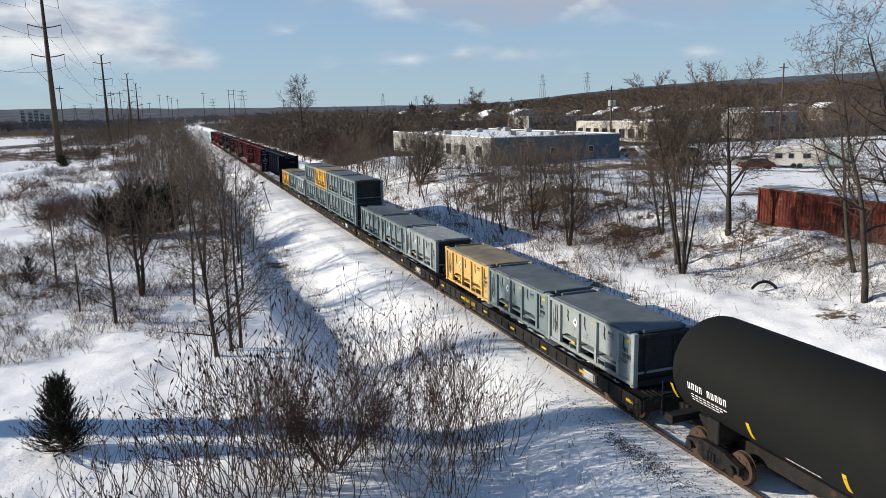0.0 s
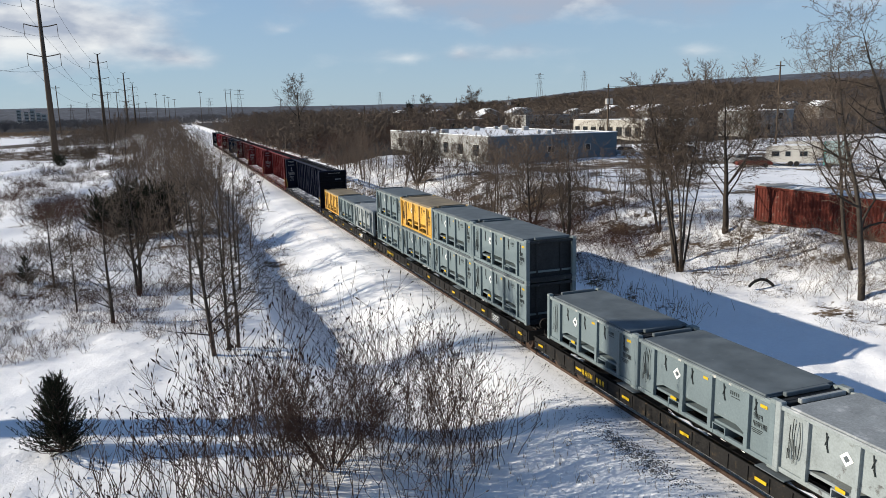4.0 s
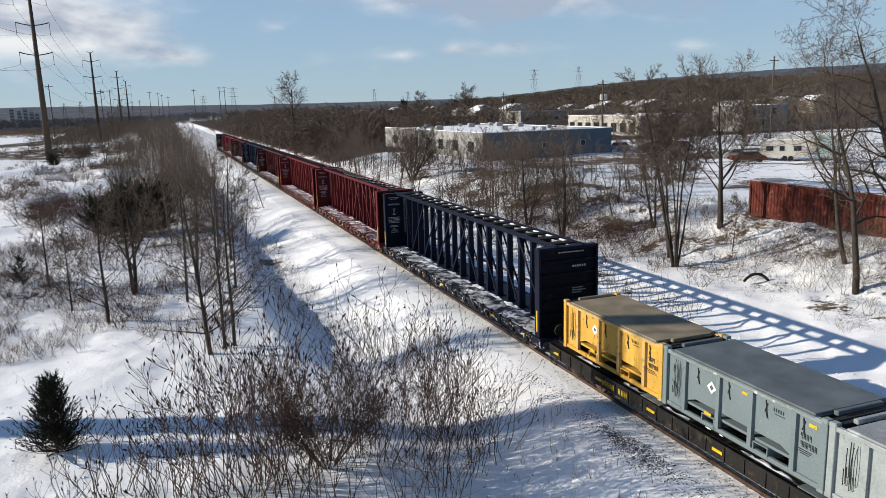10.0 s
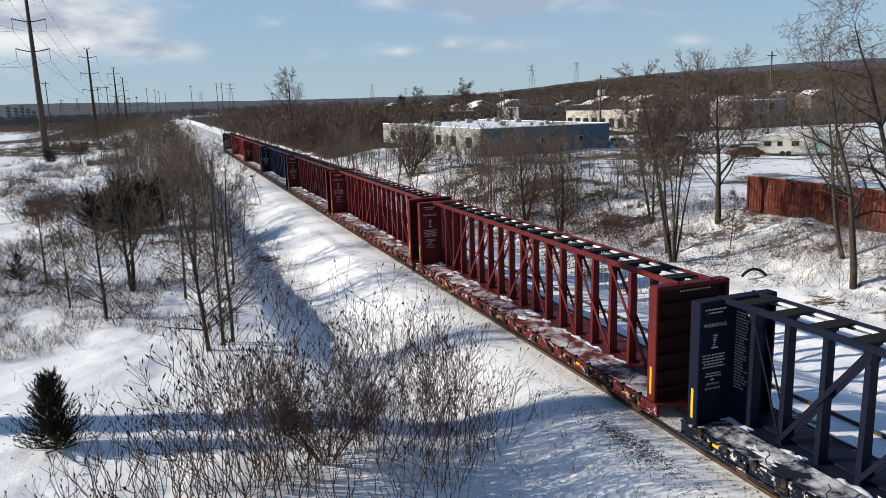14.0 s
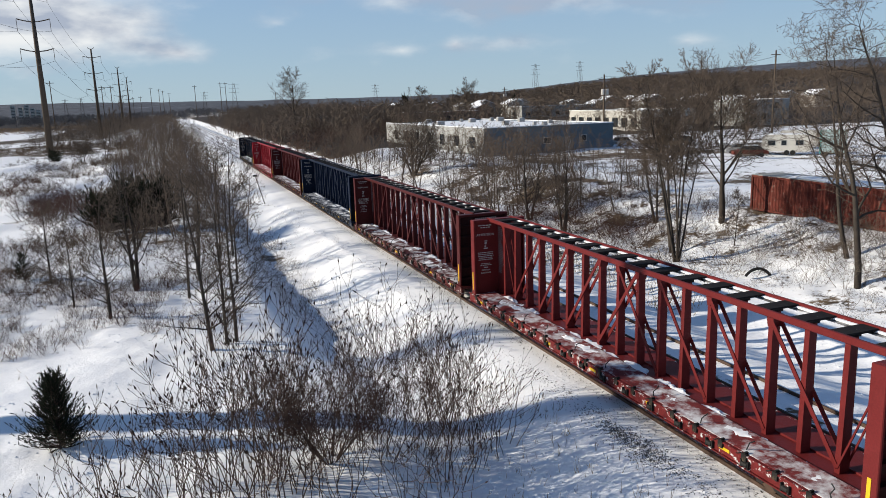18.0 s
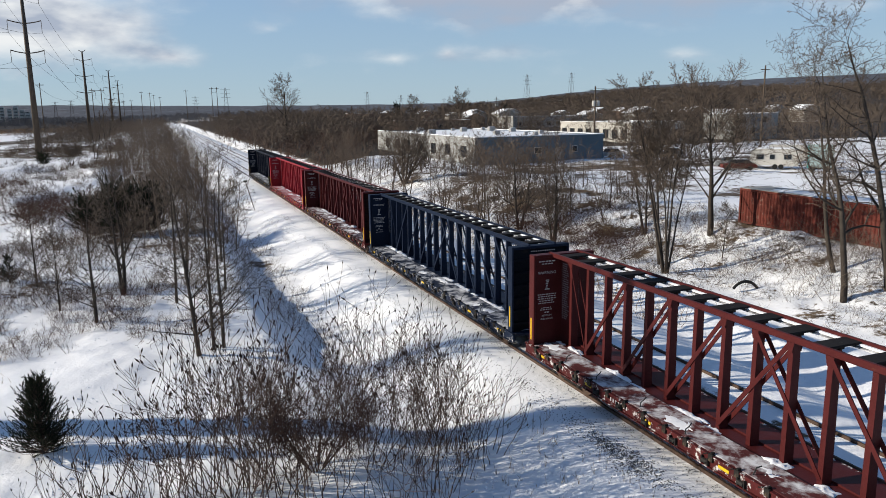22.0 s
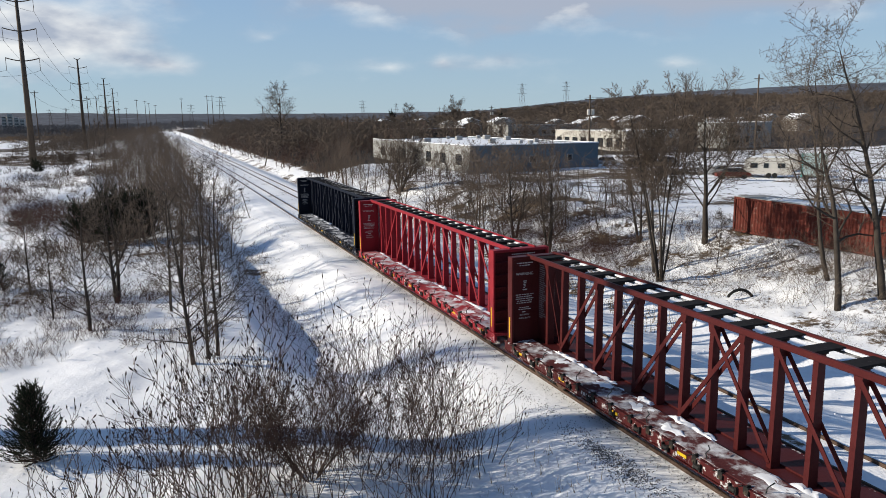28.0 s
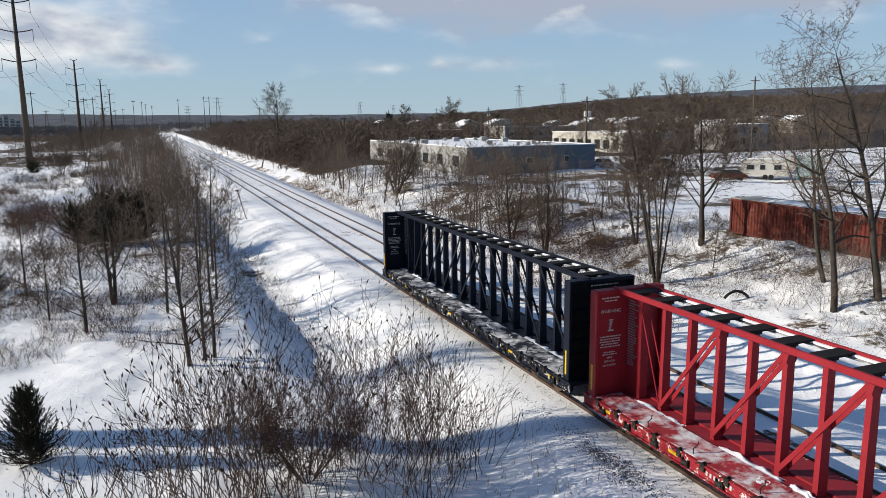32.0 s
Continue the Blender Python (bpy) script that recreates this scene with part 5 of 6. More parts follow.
woods("brushwood", scatter(33, 56, -8.5, 0.5, 68, 92, 1.4, 3.0), BRUSH, "thick red-brown bushes round the cedars", "brushwood", 34, material=TWIG_DARK, thick=0.7)
woods("brushwood", scatter(14, 150, -15, -4, 82, 102, 1.2, 2.6, patchy(9, -0.5, 15)), BRUSH, "mound of dark brown brush in the snowy field", "brushwood", 14, material=TWIG_DARK, thick=1.1)
woods("brushwood", scatter(45, 150, -26, -6, 140, 172, 1.0, 2.2, patchy(7, -0.4, 46)), BRUSH, "belt of dark brown brush across the field", "brushwood", 45, material=WEEDY)
woods("brushwood", scatter(46, 70, -24, -14, 98, 138, 1.0, 2.4, patchy(8, -0.2, 47)), BRUSH, "dark brown shrubs among snow mounds", "brushwood", 46, material=TWIG_DARK)
woods("brushwood", scatter(47, 320, -80, -8, 225, 330, 1.0, 2.4, patchy(16, -0.35, 48)), WEED, "brown reeds and shrubs of the marsh", "brushwood", 47, material=WEEDY, thick=2.5, broad=1.8)
woods("brushwood", scatter(48, 420, -150, -10, 520, 760, 1.2, 2.4), WEED, "wide belt of tan reeds behind the frozen pond", "brushwood", 48, material=REED, thick=4.0, broad=2.5)
woods("brushwood", scatter(18, 1100, -17, 2.5, 37, 51, 0.3, 0.95, patchy(3.5, -0.4, 51)), WEED, "dead weed stalks poking through the snow", "brushwood", 18, 2, material=TWIG_DARK, thick=1.2)
woods("brushwood", scatter(35, 620, -24, 1, 49, 74, 0.5, 1.5, patchy(5, -0.2, 52)), WEED, "belt of dead brown weeds across the field", "brushwood", 35, 2, material=WEEDY, thick=1.2)
woods("brushwood", scatter(37, 220, 5.6, 8.6, 36, 70, 0.4, 1.0), WEED, "dead reddish weeds along the ditch", "brushwood", 37, 2, material=WEEDY)
woods("brushwood", scatter(41, 150, 8.6, 12.2, 26, 80, 0.15, 0.5), WEED, "dead stalks on the slope of the rail bed", "brushwood", 41, 2)
woods("brushwood", scatter(43, 620, -34, -6, 100, 222, 0.5, 1.2, patchy(9, -0.3, 57)), WEED, "dead brown weeds between the snow mounds", "brushwood", 43, 2, material=WEEDY, thick=2.2)
# bank side
woods("thicket", scatter(4, 70, 26.5, 33, 58, 140, 3.5, 7.5, lambda x, y, rng: x > 27 + 1.5 * float(vnoise(y / 7, 0, 3))), STOCK, "row of bare trees along the foot of the bank", "thicket", 4, thick=1.0)
woods("thicket", scatter(20, 20, 34, 43, 52, 82, 4.0, 7.0), STOCK, "thin bare trees between the bank and the yard", "thicket", 20)
woods("woods", scatter(39, 60, 36, 45, 76, 112, 3.0, 6.0), FAR, "bare bushes before the low building", "woods", 39, 2, thick=1.2, broad=1.3)
woods("woods", scatter(5, 620, 25, 95, 165, 480, 6, 10, lambda x, y, rng: not (42 < x < 78 and 95 < y < 176)), FAINT, "bare woods beyond the railway cutting", "woods", 5, 2, thick=1.4, broad=1.4)
woods("woods", scatter(40, 420, 26, 72, 140, 330, 2, 4.5, lambda x, y, rng: not (42 < x < 78 and 95 < y < 170)), FAINT, "brown undergrowth of the woods beyond the cutting", "woods", 40, 2, thick=2.2, broad=1.8, material=TWIG_RED)
woods("woods", scatter(7, 420, 125, 360, 180, 330, 6, 10), FAINT, "bare trees behind the yards", "woods", 7, 2, thick=1.3, broad=1.4)
woods("woods", scatter(6, 620, 70, 560, 330, 900, 7, 12), FAINT, "distant brown woods behind the town", "woods", 6, 2, thick=1.8, broad=1.6)
woods("woods", scatter(9, 1100, 260, 1700, 600, 1700, 11, 18, lambda x, y, rng: 21 < math.degrees(math.atan2(x, y)) < 54), FAINT, "brown woods covering the slope below the ridge", "woods", 9, 2, thick=4.0, broad=2.2)
woods("woods", scatter(38, 120, 84, 165, 118, 176, 5, 9), FAR, "bare brown trees behind the parking lot", "woods", 38, 2, thick=1.0, broad=1.3)
woods("brushwood", scatter(11, 380, 30.0, 44, 19, 62, 0.4, 1.2, patchy(4, -0.35, 12)), BRUSH, "tangle of bare brushwood on the bank", "brushwood", 11, thick=0.9)
woods("brushwood", scatter(12, 80, 29.0, 37, 43, 64, 1.0, 2.6, patchy(5, -0.3, 13)), BRUSH, "dense red-brown shrubs on the bank", "brushwood", 12, material=TWIG_DARK, thick=0.7)
woods("brushwood", scatter(31, 70, 30.5, 40, 20, 36, 1.2, 2.6, patchy(3, -0.2, 33)), BRUSH, "bare thorny bushes on the bank", "brushwood", 31, thick=0.5)
woods("brushwood", scatter(49, 560, 28, 42, 30, 84, 0.4, 1.3, patchy(3, -0.1, 54)), WEED, "dead brown weeds between the shrubs of the bank", "brushwood", 49, 2, material=WEEDY, thick=1.2)
woods("brushwood", scatter(50, 100, 26.5, 33, 40, 60, 0.7, 1.8, patchy(4, -0.3, 55)), BRUSH, "dark tangled brush at the foot of the bank", "brushwood", 50, material=TWIG_DARK, thick=0.8)
woods("brushwood", scatter(32, 60, 27, 36, 66, 135, 1.0, 2.4), BRUSH, "brown undergrowth below the trees of the bank", "brushwood", 32, material=TWIG_RED)
woods("brushwood", scatter(16, 420, 23.6, 28.5, 40, 130, 0.4, 1.1, patchy(4, -0.3, 61)), WEED, "dead brown weeds along the drainage ditch", "brushwood", 16, 2, material=WEEDY, thick=1.2)
woods("brushwood", scatter(36, 420, 28.5, 43, 20, 60, 0.3, 0.9, patchy(2.5, -0.1, 53)), WEED, "dead weeds on the snowy bank", "brushwood", 36, 2, thick=1.2)


# staghorn sumac in front
def sumac(seed, height, n, fan, forks):
    """Crooked stems that fork again and again, a seed head or a bud on each tip."""
    rng = random.Random(seed)
    stems, heads = [], []

    def shoot(p, d, length, r, lv):
        k = 4
        for i in range(k):
            d = (d + Vector((rng.uniform(-1, 1), rng.uniform(-1, 1), rng.uniform(-0.4, 0.6))) * 0.24 + Vector((0, 0, 0.10))).normalized()
            q = p + d * length / k
            stems.append((*p, *q, r * (1 - 0.3 * i / k), r * (1 - 0.3 * (i + 1) / k)))
            p = q
            if lv and i == 1 and rng.random() < 0.3:
                side = (d + Vector((rng.uniform(-1, 1), rng.uniform(-1, 1), 0.3)) * 0.9).normalized()
                stems.append((*p, *(p + side * rng.uniform(0.12, 0.35)), 0.005, 0.004))
        if lv < forks and length > 0.25:
            for _ in range(rng.choice((1, 2, 2, 3)) if lv else 2):
                a = radians(rng.uniform(18, 48))
                side = d.orthogonal().normalized()
                side.rotate(Matrix.Rotation(rng.uniform(0, 6.3), 3, d))
                shoot(p.copy(), (d * math.cos(a) + side * math.sin(a)).normalized(), length * rng.uniform(0.5, 0.85), max(0.0062, r * 0.68), lv + 1)
        elif rng.random() < 0.85:
            h = rng.uniform(0.07, 0.15)
            e = (d + Vector((rng.uniform(-1, 1), rng.uniform(-1, 1), 0.2)) * 0.3).normalized()
            mid, top = p + e * h * 0.4, p + e * h
            w = rng.uniform(0.014, 0.025)
            heads.append((*p, *mid, w * 0.45, w))
            heads.append((*mid, *top, w, 0.004))
    for _ in range(n):
        a = rng.uniform(0, 6.3)
        s = rng.uniform(0.1, 1)
        p = Vector((math.cos(a) * 0.8 * s, math.sin(a) * 0.8 * s, -0.1))
        shoot(p, Vector((math.cos(a) * fan * s, math.sin(a) * fan * s, 1)).normalized(), height * rng.uniform(0.36, 0.52), rng.uniform(0.011, 0.017), 0)
    return stems, heads


SUMAC = []
for k, (hh, n, fan, forks) in enumerate(((5.0, 12, 0.66, 3), (4.5, 12, 0.80, 3), (3.4, 11, 0.55, 3), (2.5, 12, 0.45, 2))):
    st, hd = sumac(500 + k, hh, n, fan, forks)
    t = thing("sumac_shrub", "bare sumac with dark upright seed heads", "shrub", "sumac shrubs below the viewpoint")
    part("stemwork", tube_mesh("stemwork", st, 4, STALK), None, t)["kind"] = "stuff"
    part("seed_crop", tube_mesh("seed_crop", hd, 5, SEED), None, t, "dark dried seed heads")["kind"] = "stuff"
    SUMAC.append(t)
SPOTS = ((5.2, 21.9, 0, 1.0), (5.6, 21.4, 1, 1.0), (6.7, 21.2, 1, 0.9), (7.8, 21.6, 2, 0.95), (3.4, 20.2, 1, 1.0), (2.3, 19.6, 2, 1.3), (1.3, 19.6, 2, 1.25), (0.2, 19.4, 2, 1.15), (0.7, 20.8, 2, 1.2), (1.7, 20.9, 2, 1.3), (2.7, 21.2, 1, 0.95),
         (5.4, 18.6, 1, 0.85), (3.6, 18.0, 2, 1.0), (7.0, 19.4, 2, 1.0), (8.2, 20.2, 2, 0.8), (-1.4, 19.2, 3, 1.05), (-2.8, 19.4, 3, 0.85), (-3.9, 19.4, 3, 0.75),
         (-2.4, 21.8, 3, 1.1), (-4.8, 18.6, 3, 0.7), (0.9, 17.0, 2, 0.9), (-0.8, 17.4, 3, 1.0), (6.3, 17.4, 2, 0.9), (-2.2, 17.4, 3, 0.8),
         (8.7, 21.8, 2, 0.95), (9.2, 20.6, 3, 1.0), (6.2, 22.4, 1, 0.9), (7.4, 22.8, 0, 0.85), (8.4, 22.9, 2, 1.1), (5.0, 22.9, 1, 0.9), (-3.4, 17.6, 3, 0.75), (-5.4, 19.6, 3, 0.6), (1.9, 21.2, 2, 0.9), (-0.4, 20.6, 3, 1.15))
seen = set()
for i, (x, y, k, s) in enumerate(SPOTS):
    m = place(x, y, i * 67.0)
    if k in seen:
        o = copy_thing(SUMAC[k], m)
    else:
        o = SUMAC[k]
        o.matrix_basis = m
        seen.add(k)
    o.scale = (s, s, s)


def brush_ball(x, y, h, seed, label):
    lv = grow(seed=seed, height=h, r0=0.024, levels=4, kids=(2, 3, 2), first=0.35, ratio=0.36, angle=(25, 75), lift=0.08, wander=0.22, stems=30, fan=0.80, thin=0.0055, nodes=(8, 4, 3, 2))
    t = thing("dense_shrub", label, "shrub", at=place(x, y))
    part("stemwork", tube_mesh("stemwork", lv[0] + lv[1], 4, STALK), None, t)
    part("twig_mass", tube_mesh("twig_mass", lv[2] + lv[3], 2, TWIG_DARK), None, t, "dense mass of fine red-brown twigs")["kind"] = "stuff"


brush_ball(3.9, 21.6, 3.7, 601, "dense red-brown shrub with fine twigs among the sumac")


# evergreens
def juniper(name, at, h, r, seed, label, boughs=130, sprigs=16, blunt=0.85, size=1.0):
    """Ascending boughs of uneven length, feathered with short sprigs."""
    rng = random.Random(seed)
    t = thing(name, label, "evergreen", at=at)
    part("trunk", tube_mesh("trunk", [(0, 0, -0.1, 0, 0, h * 0.85, 0.05 * h / 2.7, 0.01)], 6, BARK), None, t)
    segs, wood = [], []
    for i in range(boughs):
        f = rng.random() ** 1.25 * 0.86
        a = rng.uniform(0, 6.3)
        reach = r * (1.0 - f) ** blunt * rng.choice((0.4, 0.65, 0.8, 1.0, 1.15)) * rng.uniform(0.8, 1.05) * (1 + 0.3 * float(vnoise(a * 1.3 + seed, f * 4, 17))) + 0.04 * h
        rise = reach * (rng.uniform(0.2, 0.9) + 0.8 * f)
        root = Vector((0, 0, h * f))
        tip = Vector((math.cos(a) * reach, math.sin(a) * reach, h * f + rise))
        bend = Vector((math.cos(a) * reach * 0.62, math.sin(a) * reach * 0.62, h * f + rise * 0.38))
        wood.append((*root, *bend, 0.012 * h / 2.7, 0.007 * h / 2.7))
        wood.append((*bend, *tip, 0.007 * h / 2.7, 0.003 * h / 2.7))
        for j in range(sprigs):
            g = 0.25 + 0.78 * (j + rng.random()) / sprigs
            c = root * (1 - g) ** 2 + bend * 2 * g * (1 - g) + tip * g * g
            along = ((bend - root) * (1 - g) + (tip - bend) * g).normalized()
            d = (along * 0.8 + Vector((rng.uniform(-1, 1), rng.uniform(-1, 1), rng.uniform(-0.3, 0.9))) * 0.75).normalized() * rng.uniform(0.05, 0.17) * size
            segs.append((*c, *(c + d * 0.5), 0.008 * size, 0.016 * size))
            segs.append((*(c + d * 0.5), *(c + d), 0.016 * size, 0.002))
    for j in range(60):
        z = h * (0.72 + 0.36 * rng.random())
        k = max(0.008, (1.1 * h - z) * 0.16)
        p = Vector((rng.uniform(-k, k), rng.uniform(-k, k), z - 0.06 * h))
        segs.append((*p, *(p + Vector((rng.uniform(-0.04, 0.04), rng.uniform(-0.04, 0.04), 0.06)) * h), 0.014 * size, 0.003))
    part("bough_frame", tube_mesh("bough_frame", wood, 3, STALK), None, t)
    part("foliage", tube_mesh("foliage", segs, 3, NEEDLE), None, t, "dark green feathery foliage")


juniper("juniper", place(-4.25, 25.6), 2.75, 1.02, 71, "small ragged dark green juniper standing in the snow", 420, 16, 1.0, 0.95)
juniper("juniper", place(-9.8, 54.7), 1.9, 0.8, 72, "small dark juniper among dead weeds", 90, 14)
juniper("cedar", place(-3.6, 73.5), 4.2, 2.6, 73, "broad dark cedar at the edge of the thicket", 260, 20, 0.40, 3.0)
juniper("cedar", place(-1.2, 75.5), 3.8, 2.4, 74, "broad dark cedar among bare saplings", 230, 20, 0.40, 3.0)
juniper("cedar", place(-6.0, 75.0), 3.2, 2.2, 75, "low dark cedar among brown bushes", 200, 18, 0.40, 3.0)
juniper("juniper", place(-25.6, 200), 2.2, 2.0, 76, "round dark juniper beside the steel pole", 140, 14, 0.25, 2.6)
for x, y, h in ((192, 393, 11.5), (110, 346, 13), (119, 129, 7)):
    juniper("spruce", place(x, y), h, h * 0.3, 77 + x, "dark spruce between bare trees", 130, 16, 0.9, h * 0.4)


# ---------------------------------------------------------------- power line
def steel_pole(y, x=-31.0, h=41.5, seen=True):
    t = thing("steel_power_pole", "tall weathered steel power pole with three pairs of arms", "power pole", "steel power poles in a line", at=place(x, y))
    part("shaft", Geo().rod((0, 0, -0.5), (0, 0, h), 0.92, 0.34, n=12), POLE_STEEL, t, smooth=True)
    for z, w in ((h - 4.2, 3.9), (h - 11.7, 4.0), (h - 19.4, 4.0), (h - 0.2, 1.5)):
        for s in (-1, 1):
            g = Geo()
            pts = [(s * w * i / 5, 0, z + 0.55 * (i / 5) ** 2 + 0.25 * i / 5) for i in range(6)]
            arm = part("arm", g.pipe(pts, 0.14, 6), POLE_STEEL, t)
            if w > 3:
                part("insulator", Geo().rod((s * w, 0, z + 0.8), (s * w, 0, z - 2.4), 0.07, n=6), POLE_WOOD, arm, "hanging insulator string")
    return t


PY = (38, 229, 398, 565, 725)
PX = dict(zip(PY, (-31.0, -30.0, -29.3, -26.6, -27.6)))
PH = dict(zip(PY, (44.0, 47.5, 41.5, 41.5, 41.5)))
for y in PY:
    steel_pole(y, PX[y], PH[y])


def wire(name, a, b, sag, r, label):
    a, b = Vector(a), Vector(b)
    n = 14
    pts = [a.lerp(b, i / n) - Vector((0, 0, sag * 4 * (i / n) * (1 - i / n))) for i in range(n + 1)]
    return single(name, Geo().pipe(pts, r, 4), STEEL_DARK, label, "cable")


for a, b in zip(PY[:4], PY[1:]):
    for s in (-1, 1):
        for dz, w in ((4.2, 3.9), (11.7, 4.0), (19.4, 4.0)):
            wire("power_line", (PX[a] + s * w, a, gz(PX[a], a) + PH[a] - dz - 2.4), (PX[b] + s * w, b, gz(PX[b], b) + PH[b] - dz - 2.4), 4.5, 0.035, "thin power line between steel poles")


def far_pole(x, y, h, label="distant wooden power pole"):
    t = thing("power_pole", label, "power pole", at=place(x, y))
    part("shaft", Geo().rod((0, 0, -0.5), (0, 0, h), 0.35, 0.25, n=6), POLE_WOOD, t)
    part("crossarm", Geo().box(-2.2, 2.2, -0.15, 0.15, h - 1.6, h - 1.2), POLE_WOOD, t)
    return t


for bearing, dist, h in ((-6.99, 520, 32.0), (-3.84, 620, 31.5), (-3.27, 620, 31.5), (-0.69, 900, 37), (-0.14, 980, 37.5), (0.11, 1060, 37), (0.52, 1060, 35), (2.31, 860, 35), (4.09, 800, 35), (4.45, 800, 35), (-1.4, 1000, 30), (-1.9, 1050, 30), (8.0, 900, 26)):
    far_pole(dist * math.sin(radians(bearing)), dist * math.cos(radians(bearing)), h)
for b0, b1, dist, z in ((-3.84, -3.27, 620, 29.0), (4.09, 4.45, 800, 32.0)):
    wire("pole_crossbeam", (dist * math.sin(radians(b0)), dist * math.cos(radians(b0)), z), (dist * math.sin(radians(b1)), dist * math.cos(radians(b1)), z), 0.0, 0.14, "crossbeam joining two wooden poles")


def lattice(x, y, h):
    t = thing("lattice_tower", "distant grey lattice power tower", "power pole", "far lattice towers", at=place(x, y))
    g = Geo()
    for sx in (-1, 1):
        for sy in (-1, 1):
            g.rod((sx * h * 0.1, sy * h * 0.1, 0), (sx * h * 0.02, sy * h * 0.02, h), 0.22, n=4)
    for i in range(7):
        k, k2 = h * (0.1 - 0.08 * i / 7), h * (0.1 - 0.08 * (i + 1) / 7)
        z, z2 = h * i / 7, h * (i + 1) / 7
        g.rod((-k, -k, z), (k2, -k2, z2), 0.14, n=3).rod((k, -k, z), (-k2, -k2, z2), 0.14, n=3)
    part("mast", g, POLE_STEEL, t)
    for z in (0.68, 0.82, 0.95):
        part("arm", Geo().rod((-h * 0.16, 0, h * z), (h * 0.16, 0, h * z), 0.25, n=4), POLE_STEEL, t)


for az, d, h in ((27.6, 1500, 62), (30.9, 1700, 62), (15.45, 1900, 57), (5.05, 1500, 57), (2.94, 1700, 46), (18.0, 2100, 52), (-5.2, 1900, 46), (-6.2, 1900, 44)):
    lattice(d * math.sin(radians(az)), d * math.cos(radians(az)), h)


def utility_pole(x, y, h, cans=False):
    t = thing("utility_pole", "weathered wooden utility pole with crossarm", "utility pole", "utility poles of the street", at=place(x, y))
    part("shaft", Geo().rod((0, 0, -0.3), (0, 0, h), 0.19, 0.13, n=8), POLE_WOOD, t)
    part("crossarm", Geo().box(-1.1, 1.1, -0.06, 0.06, h - 0.9, h - 0.75), POLE_WOOD, t)
    if cans:
        for s in (-0.45, 0.45):
            part("transformer", Geo().rod((s, -0.3, h - 3.6), (s, -0.3, h - 2.6), 0.28, n=10), BLD_WHITE, t, "pale grey transformer can")
    return t


# ---------------------------------------------------------------- buildings
BLD_WHITE = mat("white_painted_wall", (0.48, 0.46, 0.42), 0.7, var=0.12)
BLD_CREAM = mat("cream_painted_wall", (0.46, 0.44, 0.40), 0.7, var=0.12)
BLD_BLUE = mat("blue_grey_cladding", (0.085, 0.118, 0.145), 0.6, var=0.1)
BLD_BRICK = mat("brown_brick_wall", (0.24, 0.15, 0.11), 0.8, var=0.25, fine=40)
BLD_GREY = mat("grey_wall", (0.30, 0.30, 0.29), 0.75, var=0.15)
GLASS = mat("dark_window_glass", (0.02, 0.025, 0.03), 0.15, var=0.1, bump=0.0)
TEAL = mat("teal_paint", (0.10, 0.33, 0.30), 0.5)
RUST = mat("rusty_red_container_paint", (0.105, 0.027, 0.020), 0.75, var=0.45, spot=(0.19, 0.12, 0.10), spot_at=0.57, soft=0.12)


def building(x0, x1, y0, y1, h, wall, label, front=(), side=(), parapet=0.3, gable=0.0, z=None):
    """A flat-roofed or gabled house with snow on its roof; front and side: windows as (place along, sill, width, height, door)."""
    zz = gz((x0 + x1) / 2, y0) if z is None else z
    t = thing("building" if not gable else "house", label, "building", at=pose(x0, y0, zz))
    w, d = x1 - x0, y1 - y0
    part("wall", Geo().box(0, w, 0, 0.3, -1, h).box(0, w, d - 0.3, d, -1, h).box(0, 0.3, 0.3, d - 0.3, -1, h).box(w - 0.3, w, 0.3, d - 0.3, -1, h), wall, t)
    if gable:
        g = Geo().prism([(-0.5, h), (w / 2, h + gable), (w + 0.5, h), (w + 0.5, h + 0.25), (w / 2, h + gable + 0.28), (-0.5, h + 0.25)], "y", -0.4, d + 0.4)
        part("roof", g, SNOW, t, "snow-covered gable roof")
        part("gable_wall", Geo().prism([(0, h), (w / 2, h + gable), (w, h)], "y", 0.05, 0.25), wall, t)
    else:
        part("roof", Geo().box(0.3, w - 0.3, 0.3, d - 0.3, h - 0.5, h - 0.15), SNOW, t, "flat snow-covered roof")
        part("coping", Geo().box(-0.06, w + 0.06, -0.06, 0.36, h, h + 0.12).box(-0.06, 0.36, 0.36, d, h, h + 0.12).box(w - 0.36, w + 0.06, 0.36, d, h, h + 0.12), SNOW, t, "snow-topped coping")
    for u, s, ww, hh, door in front:
        o = part("door" if door else "window", Geo().box(u - 0.08, u + ww + 0.08, -0.05, -0.002, s - 0.08, s + hh + 0.08), BLD_WHITE, t)
        part("panel" if door else "pane", Geo().box(u, u + ww, -0.07, -0.052, s, s + hh), BLD_GREY if door else GLASS, o)
    for u, s, ww, hh, door in side:
        o = part("door" if door else "window", Geo().box(-0.05, -0.002, u - 0.08, u + ww + 0.08, s - 0.08, s + hh + 0.08), BLD_WHITE, t)
        part("panel" if door else "pane", Geo().box(-0.07, -0.052, u, u + ww, s, s + hh), BLD_GREY if door else GLASS, o)
    return t


